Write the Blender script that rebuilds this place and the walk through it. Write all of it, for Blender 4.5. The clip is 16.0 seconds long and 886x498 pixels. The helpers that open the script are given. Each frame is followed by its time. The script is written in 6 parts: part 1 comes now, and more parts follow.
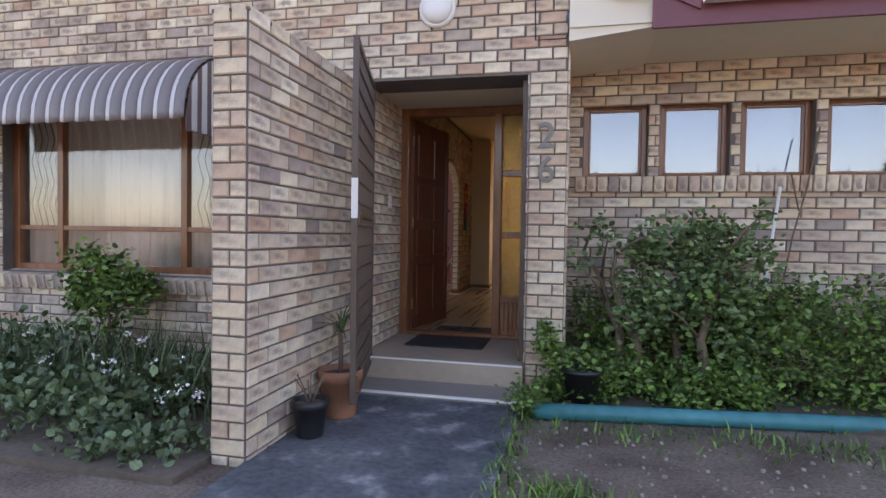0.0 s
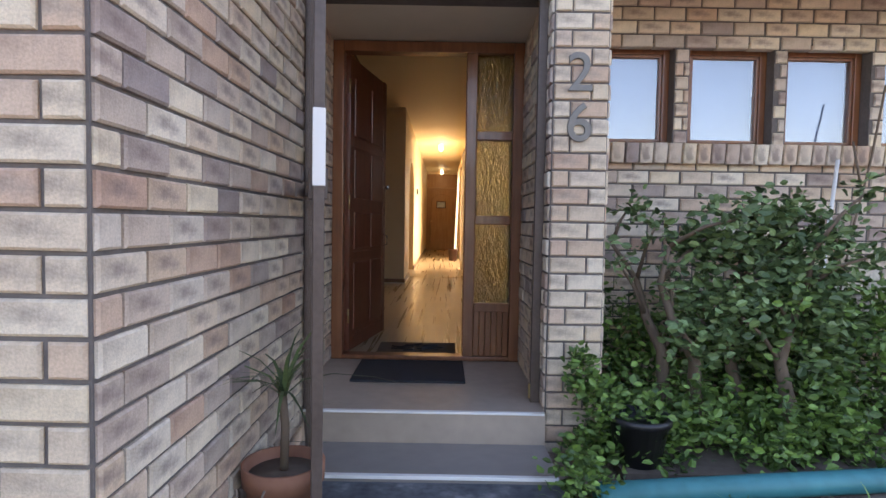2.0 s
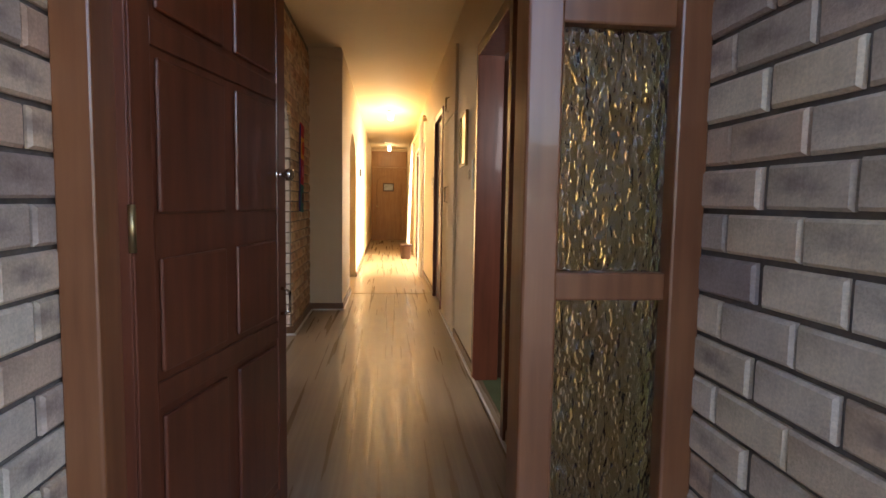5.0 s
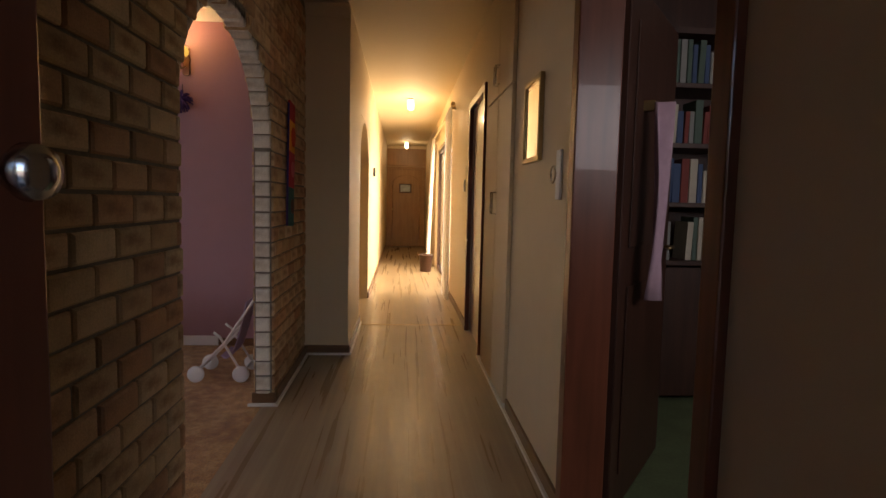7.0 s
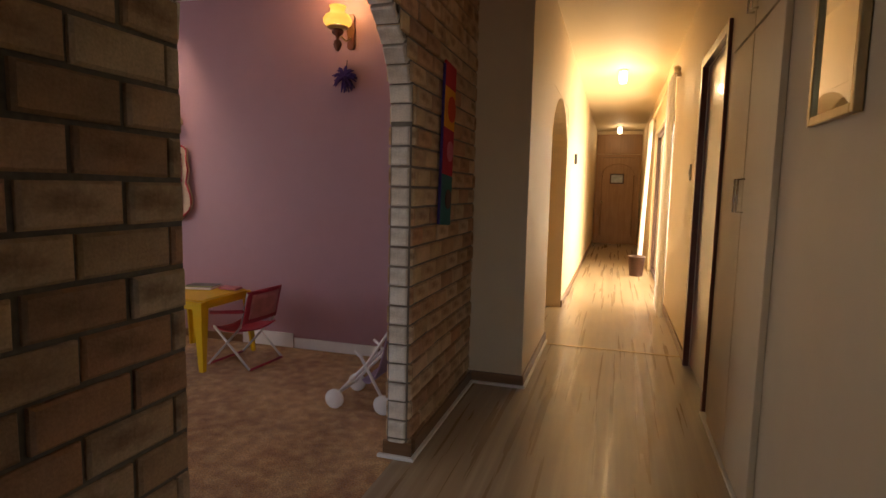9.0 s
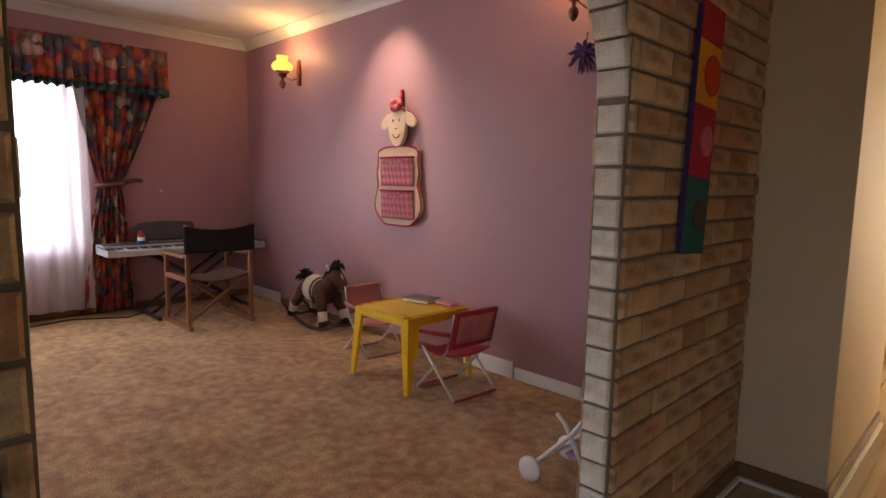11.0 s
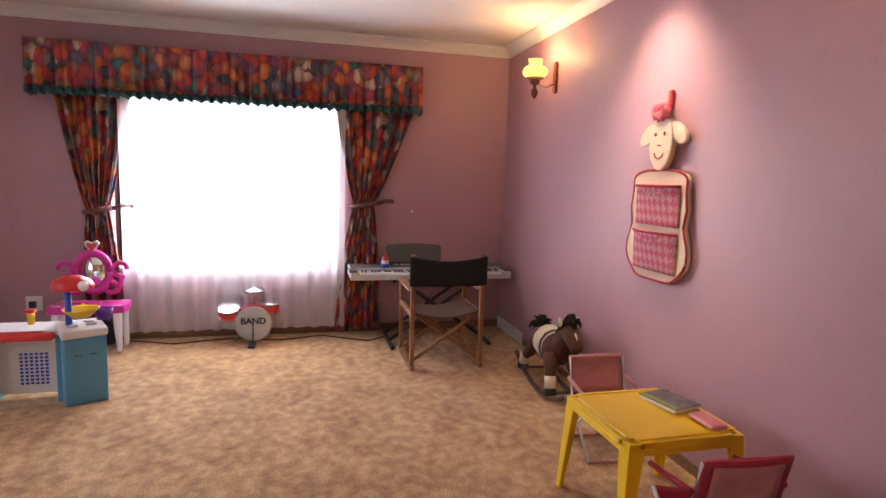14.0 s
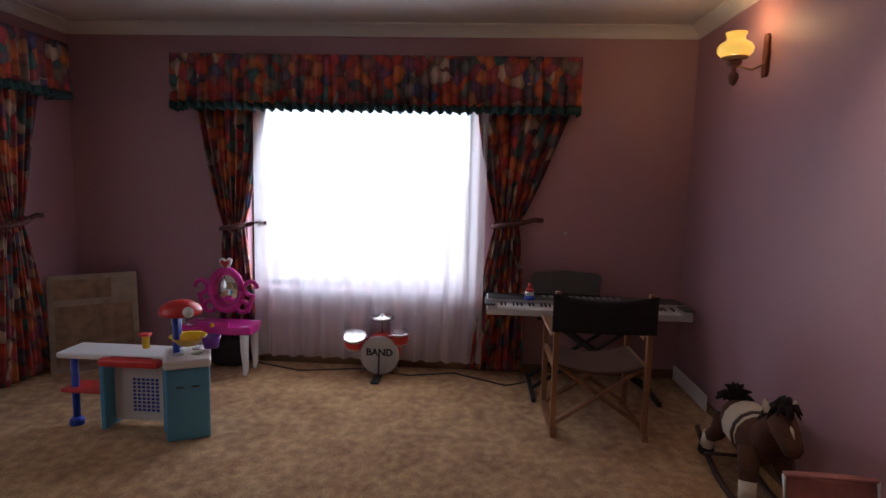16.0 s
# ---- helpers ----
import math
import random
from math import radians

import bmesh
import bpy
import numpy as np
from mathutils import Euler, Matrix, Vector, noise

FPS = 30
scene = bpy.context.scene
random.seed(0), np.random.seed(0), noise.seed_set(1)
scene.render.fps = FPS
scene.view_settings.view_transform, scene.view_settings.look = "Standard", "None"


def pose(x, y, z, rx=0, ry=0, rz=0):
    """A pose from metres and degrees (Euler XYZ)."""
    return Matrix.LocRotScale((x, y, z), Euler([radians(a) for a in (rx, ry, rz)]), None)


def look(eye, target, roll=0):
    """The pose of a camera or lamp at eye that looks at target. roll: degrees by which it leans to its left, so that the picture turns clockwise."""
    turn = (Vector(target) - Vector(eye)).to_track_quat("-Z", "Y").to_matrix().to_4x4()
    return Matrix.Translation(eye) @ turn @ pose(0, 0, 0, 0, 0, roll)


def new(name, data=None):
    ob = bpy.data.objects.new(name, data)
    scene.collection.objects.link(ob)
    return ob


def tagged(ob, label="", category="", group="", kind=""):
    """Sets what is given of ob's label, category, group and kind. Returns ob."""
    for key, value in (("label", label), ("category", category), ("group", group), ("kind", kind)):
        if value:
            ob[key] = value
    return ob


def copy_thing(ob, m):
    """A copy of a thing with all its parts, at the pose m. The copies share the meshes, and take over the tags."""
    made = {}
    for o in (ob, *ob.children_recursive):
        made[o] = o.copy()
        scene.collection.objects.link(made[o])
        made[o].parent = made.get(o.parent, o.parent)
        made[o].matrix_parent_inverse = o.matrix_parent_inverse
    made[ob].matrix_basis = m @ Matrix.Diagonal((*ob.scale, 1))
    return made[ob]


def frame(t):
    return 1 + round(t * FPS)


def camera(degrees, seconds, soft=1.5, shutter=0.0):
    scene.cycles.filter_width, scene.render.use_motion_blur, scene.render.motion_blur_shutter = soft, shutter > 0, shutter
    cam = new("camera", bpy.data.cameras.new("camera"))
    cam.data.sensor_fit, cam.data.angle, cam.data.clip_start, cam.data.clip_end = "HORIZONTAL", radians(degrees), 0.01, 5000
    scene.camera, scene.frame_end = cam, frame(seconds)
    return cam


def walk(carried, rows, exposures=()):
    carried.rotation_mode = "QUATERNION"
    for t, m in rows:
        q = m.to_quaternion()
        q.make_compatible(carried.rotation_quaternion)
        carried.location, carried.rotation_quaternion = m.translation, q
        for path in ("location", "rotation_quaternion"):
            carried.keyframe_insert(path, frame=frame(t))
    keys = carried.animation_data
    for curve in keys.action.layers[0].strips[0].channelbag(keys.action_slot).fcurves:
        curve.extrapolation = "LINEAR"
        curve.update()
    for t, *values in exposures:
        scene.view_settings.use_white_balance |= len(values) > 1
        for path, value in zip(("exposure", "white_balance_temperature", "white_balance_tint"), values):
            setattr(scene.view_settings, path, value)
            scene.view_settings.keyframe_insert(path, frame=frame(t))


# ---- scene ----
cam = camera(75.9, 16.0)
PATH = [
    (0, (2.759, -4.572, 0.973), (2.31, -2.624, 0.921), 0.9),
    (0.5, (2.48, -4.312, 0.961), (2.192, -2.334, 0.896), 1.0),
    (1, (2.21, -3.971, 0.962), (2.05, -1.979, 0.893), 0.9),
    (1.5, (1.998, -3.567, 0.951), (1.917, -1.57, 0.875), 0.9),
    (2, (1.873, -3.167, 0.953), (1.873, -1.169, 0.86), 1.0),
    (2.2, (1.787, -2.98, 0.961), (1.907, -0.987, 0.837), 0.1),
    (2.5, (1.834, -2.722, 0.995), (1.914, -0.726, 0.891), 1.2),
    (3, (1.821, -2.235, 1.006), (1.952, -0.243, 0.888), 1.2),
    (3.5, (1.826, -1.787, 1.033), (1.986, 0.202, 0.902), 1.2),
    (4, (1.809, -1.359, 1.09), (1.985, 0.628, 0.955), 1.0),
    (4.2, (1.795, -1.173, 1.103), (1.984, 0.813, 0.956), 0.7),
    (6.3, (1.683, 0.649, 1.194), (1.892, 2.631, 1.025), 1.2),
    (6.5, (1.686, 0.785, 1.194), (1.893, 2.767, 1.033), 1.2),
    (7, (1.679, 1.119, 1.22), (1.828, 3.106, 1.055), 1.3),
    (7.5, (1.688, 1.432, 1.226), (1.719, 3.424, 1.05), 1.2),
    (8, (1.74, 1.7, 1.222), (1.585, 3.685, 1.034), 1.2),
    (8.5, (1.787, 1.909, 1.214), (1.417, 3.864, 1.011), 1.2),
    (9, (1.782, 2.14, 1.219), (1.209, 4.044, 1.01), 1.3),
    (9.5, (1.765, 2.362, 1.207), (0.98, 4.189, 0.995), 1.4),
    (9.7, (1.764, 2.449, 1.216), (0.887, 4.234, 1.003), 1.5),
    (11.8, (1.615, 3.278, 1.293), (-0.01, 4.418, 1.052), 1.1),
    (12, (1.586, 3.343, 1.307), (-0.078, 4.425, 1.065), 1.3),
    (12.5, (1.522, 3.513, 1.35), (-0.238, 4.429, 1.103), 1.2),
    (13, (1.404, 3.671, 1.376), (-0.425, 4.443, 1.128), 1.4),
    (13.5, (1.271, 3.822, 1.418), (-0.617, 4.432, 1.165), 1.4),
    (14, (1.077, 3.926, 1.442), (-0.848, 4.412, 1.198), 1.7),
    (14.5, (0.901, 3.992, 1.458), (-1.05, 4.359, 1.217), 1.7),
    (15, (0.697, 4.056, 1.476), (-1.275, 4.283, 1.235), 1.7),
    (15.5, (0.496, 4.166, 1.464), (-1.49, 4.191, 1.230), 1.6),
    (16, (0.289, 4.257, 1.489), (-1.694, 4.136, 1.26), 1.4),
]
walk(cam, [(t, look(eye, target, roll)) for t, eye, target, roll in PATH], exposures=((0, 1.85, 7500, 26), (0.5, 1.6, 7500, 26), (2, 2.15, 7200, 24), (3.5, 3.0, 7000, 22), (4.2, 3.0, 6900, 20), (6.5, 2.2, 6900, 22), (7.5, 1.75, 6900, 22), (8.5, 1.95, 6900, 22), (9.5, 2.35, 6800, 20), (12, 3.0, 6600, 20), (12.7, 3.3, 6500, 20), (14.2, 3.45, 6400, 20), (15.2, 2.7, 6100, 20), (16, 1.75, 6000, 18)))

# ---------- light ----------
world = bpy.data.worlds.new("world")
scene.world = world
world.use_nodes = True
wn = world.node_tree.nodes
sky = wn.new("ShaderNodeTexSky")
sky.sky_type, sky.sun_disc = "NISHITA", False
sky.sun_elevation, sky.sun_rotation = radians(45), radians(6)
wn["Background"].inputs["Strength"].default_value = 0.15
world.node_tree.links.new(sky.outputs[0], wn["Background"].inputs["Color"])


def lamp(name, kind, m, watts, color=(1, 1, 1), size=0.1, size_y=None, spot=None):
    data = bpy.data.lights.new(name, kind)
    data.energy, data.color = watts, color
    if kind == "AREA":
        data.shape, data.size, data.size_y = "RECTANGLE", size, size_y or size
    elif kind == "SUN":
        data.angle = size
    else:
        data.shadow_soft_size = size
    if spot:
        data.spot_size, data.spot_blend = radians(spot), 1.0
    ob = new(name, data)
    ob.matrix_world = m
    return ob


lamp("sun", "SUN", look((0.5, 5, 5), (0, 0, 0)), 3.5, (1, 0.94, 0.84), radians(0.5))
# daylight in the openings: the playroom's two windows and the corridor's glass door
lamp("window_daylight", "AREA", look((-4.29, 3.31, 1.35), (0, 3.31, 1.2)), 11, (0.93, 0.97, 1), 1.75, 1.4)
lamp("window_daylight", "AREA", look((-1.4, 0.9, 1.35), (-1.4, 3, 1.2)), 2.5, (0.93, 0.97, 1), 2.2, 1.4)
lamp("study_daylight", "AREA", look((4.0, 0.92, 1.80), (4.0, 3, 1.5)), 5, (0.97, 0.98, 1), 2.3, 0.62)
lamp("door_daylight", "AREA", look((2.5, 10.1, 1.1), (1.0, 10.1, 0.9)), 40, (1, 0.82, 0.50), 2.9, 2.0)

# ---------- materials ----------


def material(name):
    m = bpy.data.materials.new(name)
    m.use_nodes = True
    nt = m.node_tree
    return m, nt, nt.nodes["Principled BSDF"]


def node(nt, kind, **values):
    n = nt.nodes.new(kind)
    for k, v in values.items():
        n.inputs[k.replace("_", " ")].default_value = v
    return n


def ramp(nt, fac, stops):
    r = nt.nodes.new("ShaderNodeValToRGB")
    el = r.color_ramp.elements
    while len(el) < len(stops):
        el.new(0.5)
    for e, (p, c) in zip(el, stops):
        e.position, e.color = p, (*c, 1)
    nt.links.new(fac, r.inputs[0])
    return r.outputs[0]


def mix(nt, fac, a, b, mode="MIX"):
    n = nt.nodes.new("ShaderNodeMix")
    n.data_type, n.blend_type = "RGBA", mode
    for sock, v in ((n.inputs[0], fac), (n.inputs[6], a), (n.inputs[7], b)):
        if hasattr(v, "links"):
            nt.links.new(v, sock)
        else:
            sock.default_value = v if isinstance(v, (int, float)) else (*v, 1)
    return n.outputs[2]


def bump(nt, bs, height, strength=0.3, distance=0.01):
    b = node(nt, "ShaderNodeBump", Strength=strength, Distance=distance)
    nt.links.new(height, b.inputs["Height"])
    nt.links.new(b.outputs[0], bs.inputs["Normal"])


def noise_tex(nt, scale, detail=4.0, stretch=None, coord="Object"):
    tc = nt.nodes.new("ShaderNodeTexCoord")
    mp = nt.nodes.new("ShaderNodeMapping")
    if stretch:
        mp.inputs["Scale"].default_value = stretch
    nt.links.new(tc.outputs[coord], mp.inputs[0])
    n = node(nt, "ShaderNodeTexNoise", Scale=scale, Detail=detail)
    nt.links.new(mp.outputs[0], n.inputs["Vector"])
    return n.outputs["Fac"]


def plain(name, color, rough=0.5, metal=0.0, vary=0.12, scale=30.0, relief=0.1, emit=0.0, trans=0.0, stretch=None, spec=0.5, coat=0.0):
    """A surface of one colour with grain at two scales."""
    m, nt, bs = material(name)
    fine, coarse = noise_tex(nt, scale, 5, stretch), noise_tex(nt, scale / 9, 3, stretch)
    lo, hi = [c * (1 - vary) for c in color], [min(1, c * (1 + vary)) for c in color]
    c = mix(nt, 0.5, ramp(nt, fine, ((0.3, lo), (0.7, hi))), ramp(nt, coarse, ((0.3, lo), (0.7, hi))))
    nt.links.new(c, bs.inputs["Base Color"])
    bs.inputs["Roughness"].default_value = rough
    bs.inputs["Metallic"].default_value = metal
    bs.inputs["Specular IOR Level"].default_value = spec
    bs.inputs["Coat Weight"].default_value = coat
    if relief:
        bump(nt, bs, fine, relief, 0.004)
    if emit:
        bs.inputs["Emission Color"].default_value = (*color, 1)
        bs.inputs["Emission Strength"].default_value = emit
    bs.inputs["Transmission Weight"].default_value = trans
    return m


def brick_material(name, stops, smudge, relief=0.5):
    """Bricks: a tone of its own for each, a scorched heart on some, sandy grain."""
    m, nt, bs = material(name)
    oi, geo = nt.nodes.new("ShaderNodeObjectInfo"), nt.nodes.new("ShaderNodeNewGeometry")
    add = nt.nodes.new("ShaderNodeMath")
    nt.links.new(oi.outputs["Random"], add.inputs[0])
    nt.links.new(geo.outputs["Random Per Island"], add.inputs[1])
    fr = nt.nodes.new("ShaderNodeMath")
    fr.operation = "FRACT"
    nt.links.new(add.outputs[0], fr.inputs[0])
    tone = ramp(nt, fr.outputs[0], stops)
    # heart: an oval in the brick's own face, ragged by noise, on a part of the bricks
    uv = nt.nodes.new("ShaderNodeUVMap")
    mp = nt.nodes.new("ShaderNodeMapping")
    mp.inputs["Scale"].default_value = (6.5, 17, 0)
    nt.links.new(uv.outputs[0], mp.inputs[0])
    ln = nt.nodes.new("ShaderNodeVectorMath")
    ln.operation = "LENGTH"
    nt.links.new(mp.outputs[0], ln.inputs[0])
    rag = noise_tex(nt, 22, 4, coord="Object")
    off = nt.nodes.new("ShaderNodeMath")
    off.operation = "MULTIPLY_ADD"
    off.inputs[1].default_value = 1.1
    nt.links.new(rag, off.inputs[0])
    nt.links.new(ln.outputs["Value"], off.inputs[2])
    oval = ramp(nt, off.outputs[0], ((0.0, (1, 1, 1)), (0.72, (0.8, 0.8, 0.8)), (1.0, (0, 0, 0))))
    # only some bricks carry it
    m2 = nt.nodes.new("ShaderNodeMath")
    m2.operation = "MULTIPLY"
    m2.inputs[1].default_value = 7.31
    nt.links.new(fr.outputs[0], m2.inputs[0])
    f2 = nt.nodes.new("ShaderNodeMath")
    f2.operation = "FRACT"
    nt.links.new(m2.outputs[0], f2.inputs[0])
    some = ramp(nt, f2.outputs[0], ((0.22, (0, 0, 0)), (0.45, (0.8, 0.8, 0.8))))
    which = mix(nt, 1.0, oval, some, "MULTIPLY")
    fine = noise_tex(nt, 160, 6)
    coarse = noise_tex(nt, 9, 4)
    c = mix(nt, which, tone, smudge)
    c = mix(nt, 1.0, c, ramp(nt, fine, ((0.3, (0.84, 0.83, 0.82)), (0.65, (1.04, 1.04, 1.04)))), "MULTIPLY")
    c = mix(nt, 1.0, c, ramp(nt, coarse, ((0.34, (0.66, 0.63, 0.61)), (0.5, (0.97, 0.97, 0.96)), (0.66, (1.08, 1.07, 1.05)))), "MULTIPLY")
    nt.links.new(c, bs.inputs["Base Color"])
    bs.inputs["Roughness"].default_value = 0.85
    bump(nt, bs, fine, relief, 0.004)
    return m


M_BRICK = brick_material("pale_brick", ((0.0, (0.82, 0.70, 0.53)), (0.18, (0.58, 0.45, 0.36)), (0.34, (0.86, 0.76, 0.60)), (0.5, (0.44, 0.34, 0.29)), (0.62, (0.78, 0.65, 0.49)), (0.74, (0.56, 0.36, 0.26)), (0.86, (0.80, 0.67, 0.48)), (1.0, (0.36, 0.29, 0.27))), (0.25, 0.18, 0.16))
M_BRICK_IN = brick_material("hall_brick", ((0.0, (0.62, 0.45, 0.26)), (0.3, (0.50, 0.33, 0.18)), (0.55, (0.70, 0.54, 0.34)), (0.8, (0.54, 0.30, 0.16)), (1.0, (0.42, 0.26, 0.14))), (0.24, 0.12, 0.055))
M_BRICK_END = brick_material("arch_edge_brick", ((0.0, (0.84, 0.79, 0.69)), (0.5, (0.76, 0.69, 0.58)), (1.0, (0.86, 0.82, 0.73))), (0.62, 0.54, 0.43))
M_BRICK_PALE = brick_material("cream_brick", ((0.0, (0.74, 0.62, 0.46)), (0.3, (0.66, 0.53, 0.39)), (0.55, (0.76, 0.66, 0.51)), (0.75, (0.58, 0.40, 0.29)), (1.0, (0.72, 0.59, 0.42))), (0.36, 0.29, 0.23))
M_MORTAR = plain("mortar", (0.15, 0.13, 0.118), 0.95, vary=0.25, scale=60, relief=0.5)
M_MORTAR_IN = plain("hall_mortar", (0.20, 0.17, 0.13), 0.95, vary=0.25, scale=60, relief=0.5)


def wood(name, dark, light, rough=0.4, along=(1, 1, 0.08), scale=26.0, coat=0.0):
    m, nt, bs = material(name)
    g, big = noise_tex(nt, scale, 6, along), noise_tex(nt, 3.0, 3)
    c = mix(nt, 0.35, ramp(nt, g, ((0.32, dark), (0.68, light))), ramp(nt, big, ((0.35, dark), (0.65, light))))
    nt.links.new(c, bs.inputs["Base Color"])
    bs.inputs["Roughness"].default_value = rough
    bs.inputs["Coat Weight"].default_value = coat
    bump(nt, bs, g, 0.12, 0.003)
    return m


M_FRAME = wood("varnished_meranti", (0.16, 0.055, 0.022), (0.30, 0.12, 0.05), 0.35, coat=0.3)
M_DOOR = wood("dark_meranti", (0.10, 0.028, 0.014), (0.20, 0.06, 0.03), 0.32, coat=0.3)
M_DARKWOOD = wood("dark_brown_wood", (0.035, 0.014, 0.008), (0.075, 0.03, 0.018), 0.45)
M_CHAIRWOOD = wood("chair_wood", (0.20, 0.085, 0.035), (0.34, 0.16, 0.07), 0.45)
M_CREAM = plain("cream_wall_paint", (0.70, 0.56, 0.36), 0.55, vary=0.03, scale=8, relief=0.05)
M_WHITE = plain("white_paint", (0.80, 0.79, 0.75), 0.45, vary=0.03, scale=12, relief=0.04)
M_CEIL = plain("ceiling_paint", (0.78, 0.76, 0.72), 0.8, vary=0.02, scale=10, relief=0.05)
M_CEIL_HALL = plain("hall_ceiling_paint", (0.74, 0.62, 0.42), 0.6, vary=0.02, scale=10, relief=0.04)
M_PURPLE = plain("mauve_wall_paint", (0.44, 0.25, 0.29), 0.5, vary=0.03, scale=10, relief=0.06)
M_SKIRT = wood("skirting_wood", (0.14, 0.07, 0.03), (0.24, 0.13, 0.06), 0.4, along=(0.1, 0.1, 1))
M_SOFFIT = plain("cream_soffit_board", (0.72, 0.66, 0.54), 0.7, vary=0.04, scale=9)
M_MAROON = plain("maroon_fascia_paint", (0.17, 0.055, 0.07), 0.5, vary=0.08)
M_GUTTER = plain("white_gutter", (0.82, 0.82, 0.80), 0.35, vary=0.03)
M_STEEL = plain("brown_painted_steel", (0.11, 0.08, 0.065), 0.45, metal=0.2, vary=0.25, scale=50)
M_CHROME = plain("chrome", (0.75, 0.74, 0.72), 0.18, metal=1.0, vary=0.03)
M_BRASS = plain("aged_brass", (0.45, 0.33, 0.16), 0.35, metal=0.9, vary=0.1)
M_BLACK = plain("black_plastic", (0.02, 0.02, 0.022), 0.4, vary=0.15)
M_DKGREY = plain("dark_grey_plastic", (0.07, 0.075, 0.08), 0.45, vary=0.1)
M_SILVER = plain("silver_plastic", (0.52, 0.53, 0.55), 0.35, vary=0.04)
M_WPLASTIC = plain("white_plastic", (0.80, 0.79, 0.78), 0.35, vary=0.03)
M_RED = plain("red_plastic", (0.62, 0.035, 0.03), 0.3, vary=0.05)
M_BLUE = plain("blue_plastic", (0.03, 0.08, 0.50), 0.3, vary=0.05)
M_LBLUE = plain("pale_blue_plastic", (0.10, 0.34, 0.52), 0.4, vary=0.05)
M_YELLOW = plain("yellow_plastic", (0.86, 0.55, 0.01), 0.35, vary=0.04)
M_PINK = plain("magenta_plastic", (0.66, 0.03, 0.32), 0.3, vary=0.05)
M_PURP = plain("purple_plastic", (0.16, 0.04, 0.42), 0.3, vary=0.05)
M_TERRA = plain("terracotta", (0.33, 0.15, 0.09), 0.85, vary=0.2, scale=18, relief=0.3)
M_TEAL = plain("teal_painted_pipe", (0.03, 0.20, 0.22), 0.5, vary=0.25, scale=14, relief=0.3)
M_SOIL = plain("bed_soil", (0.13, 0.10, 0.075), 0.95, vary=0.35, scale=22, relief=0.8)
M_NUM = plain("grey_metal_numeral", (0.20, 0.185, 0.16), 0.45, metal=0.2, vary=0.2)
M_MAT = plain("black_rubber_mat", (0.022, 0.023, 0.028), 0.85, vary=0.3, scale=120, relief=0.6)
M_BARK = plain("bark", (0.16, 0.115, 0.08), 0.9, vary=0.3, scale=40, relief=0.6, stretch=(1, 1, 0.3))
M_TILE = plain("porch_tile", (0.25, 0.225, 0.205), 0.45, vary=0.12, scale=12, relief=0.08)
M_TILE_R = plain("riser_tile", (0.40, 0.32, 0.25), 0.5, vary=0.14, scale=12, relief=0.08)


def concrete_material():
    m, nt, bs = material("worn_painted_concrete")
    a, b, c = noise_tex(nt, 5, 8), noise_tex(nt, 26, 6), noise_tex(nt, 1.4, 3)
    base = ramp(nt, a, ((0.38, (0.055, 0.065, 0.075)), (0.56, (0.105, 0.115, 0.125)), (0.66, (0.34, 0.34, 0.34))))
    worn = ramp(nt, c, ((0.45, (0.10, 0.11, 0.12)), (0.75, (0.30, 0.30, 0.30))))
    col = mix(nt, 0.35, base, worn)
    col = mix(nt, 1.0, col, ramp(nt, b, ((0.3, (0.65, 0.65, 0.66)), (0.6, (1.08, 1.08, 1.08)))), "MULTIPLY")
    nt.links.new(col, bs.inputs["Base Color"])
    bs.inputs["Roughness"].default_value = 0.8
    bump(nt, bs, b, 0.4, 0.006)
    return m


def ground_material():
    m, nt, bs = material("bare_earth")
    a, b = noise_tex(nt, 2.2, 6), noise_tex(nt, 45, 6)
    col = ramp(nt, a, ((0.35, (0.13, 0.095, 0.07)), (0.6, (0.23, 0.18, 0.14)), (0.75, (0.10, 0.11, 0.055))))
    col = mix(nt, 1.0, col, ramp(nt, b, ((0.3, (0.6, 0.6, 0.6)), (0.65, (1.15, 1.12, 1.1)))), "MULTIPLY")
    nt.links.new(col, bs.inputs["Base Color"])
    bs.inputs["Roughness"].default_value = 0.95
    bump(nt, bs, b, 0.9, 0.02)
    return m


def carpet_material():
    m, nt, bs = material("mottled_carpet")
    a, b, f = noise_tex(nt, 15.0, 7), noise_tex(nt, 3.2, 5), noise_tex(nt, 120, 4)
    col = ramp(nt, a, ((0.34, (0.36, 0.175, 0.06)), (0.5, (0.56, 0.31, 0.115)), (0.64, (0.74, 0.48, 0.21))))
    col = mix(nt, 0.3, col, ramp(nt, b, ((0.40, (0.30, 0.135, 0.045)), (0.60, (0.74, 0.48, 0.22)))))
    col = mix(nt, 1.0, col, ramp(nt, f, ((0.3, (0.55, 0.53, 0.5)), (0.62, (1.12, 1.12, 1.12)))), "MULTIPLY")
    nt.links.new(col, bs.inputs["Base Color"])
    bs.inputs["Roughness"].default_value = 1.0
    bs.inputs["Sheen Weight"].default_value = 0.25
    bump(nt, bs, f, 0.9, 0.012)
    return m


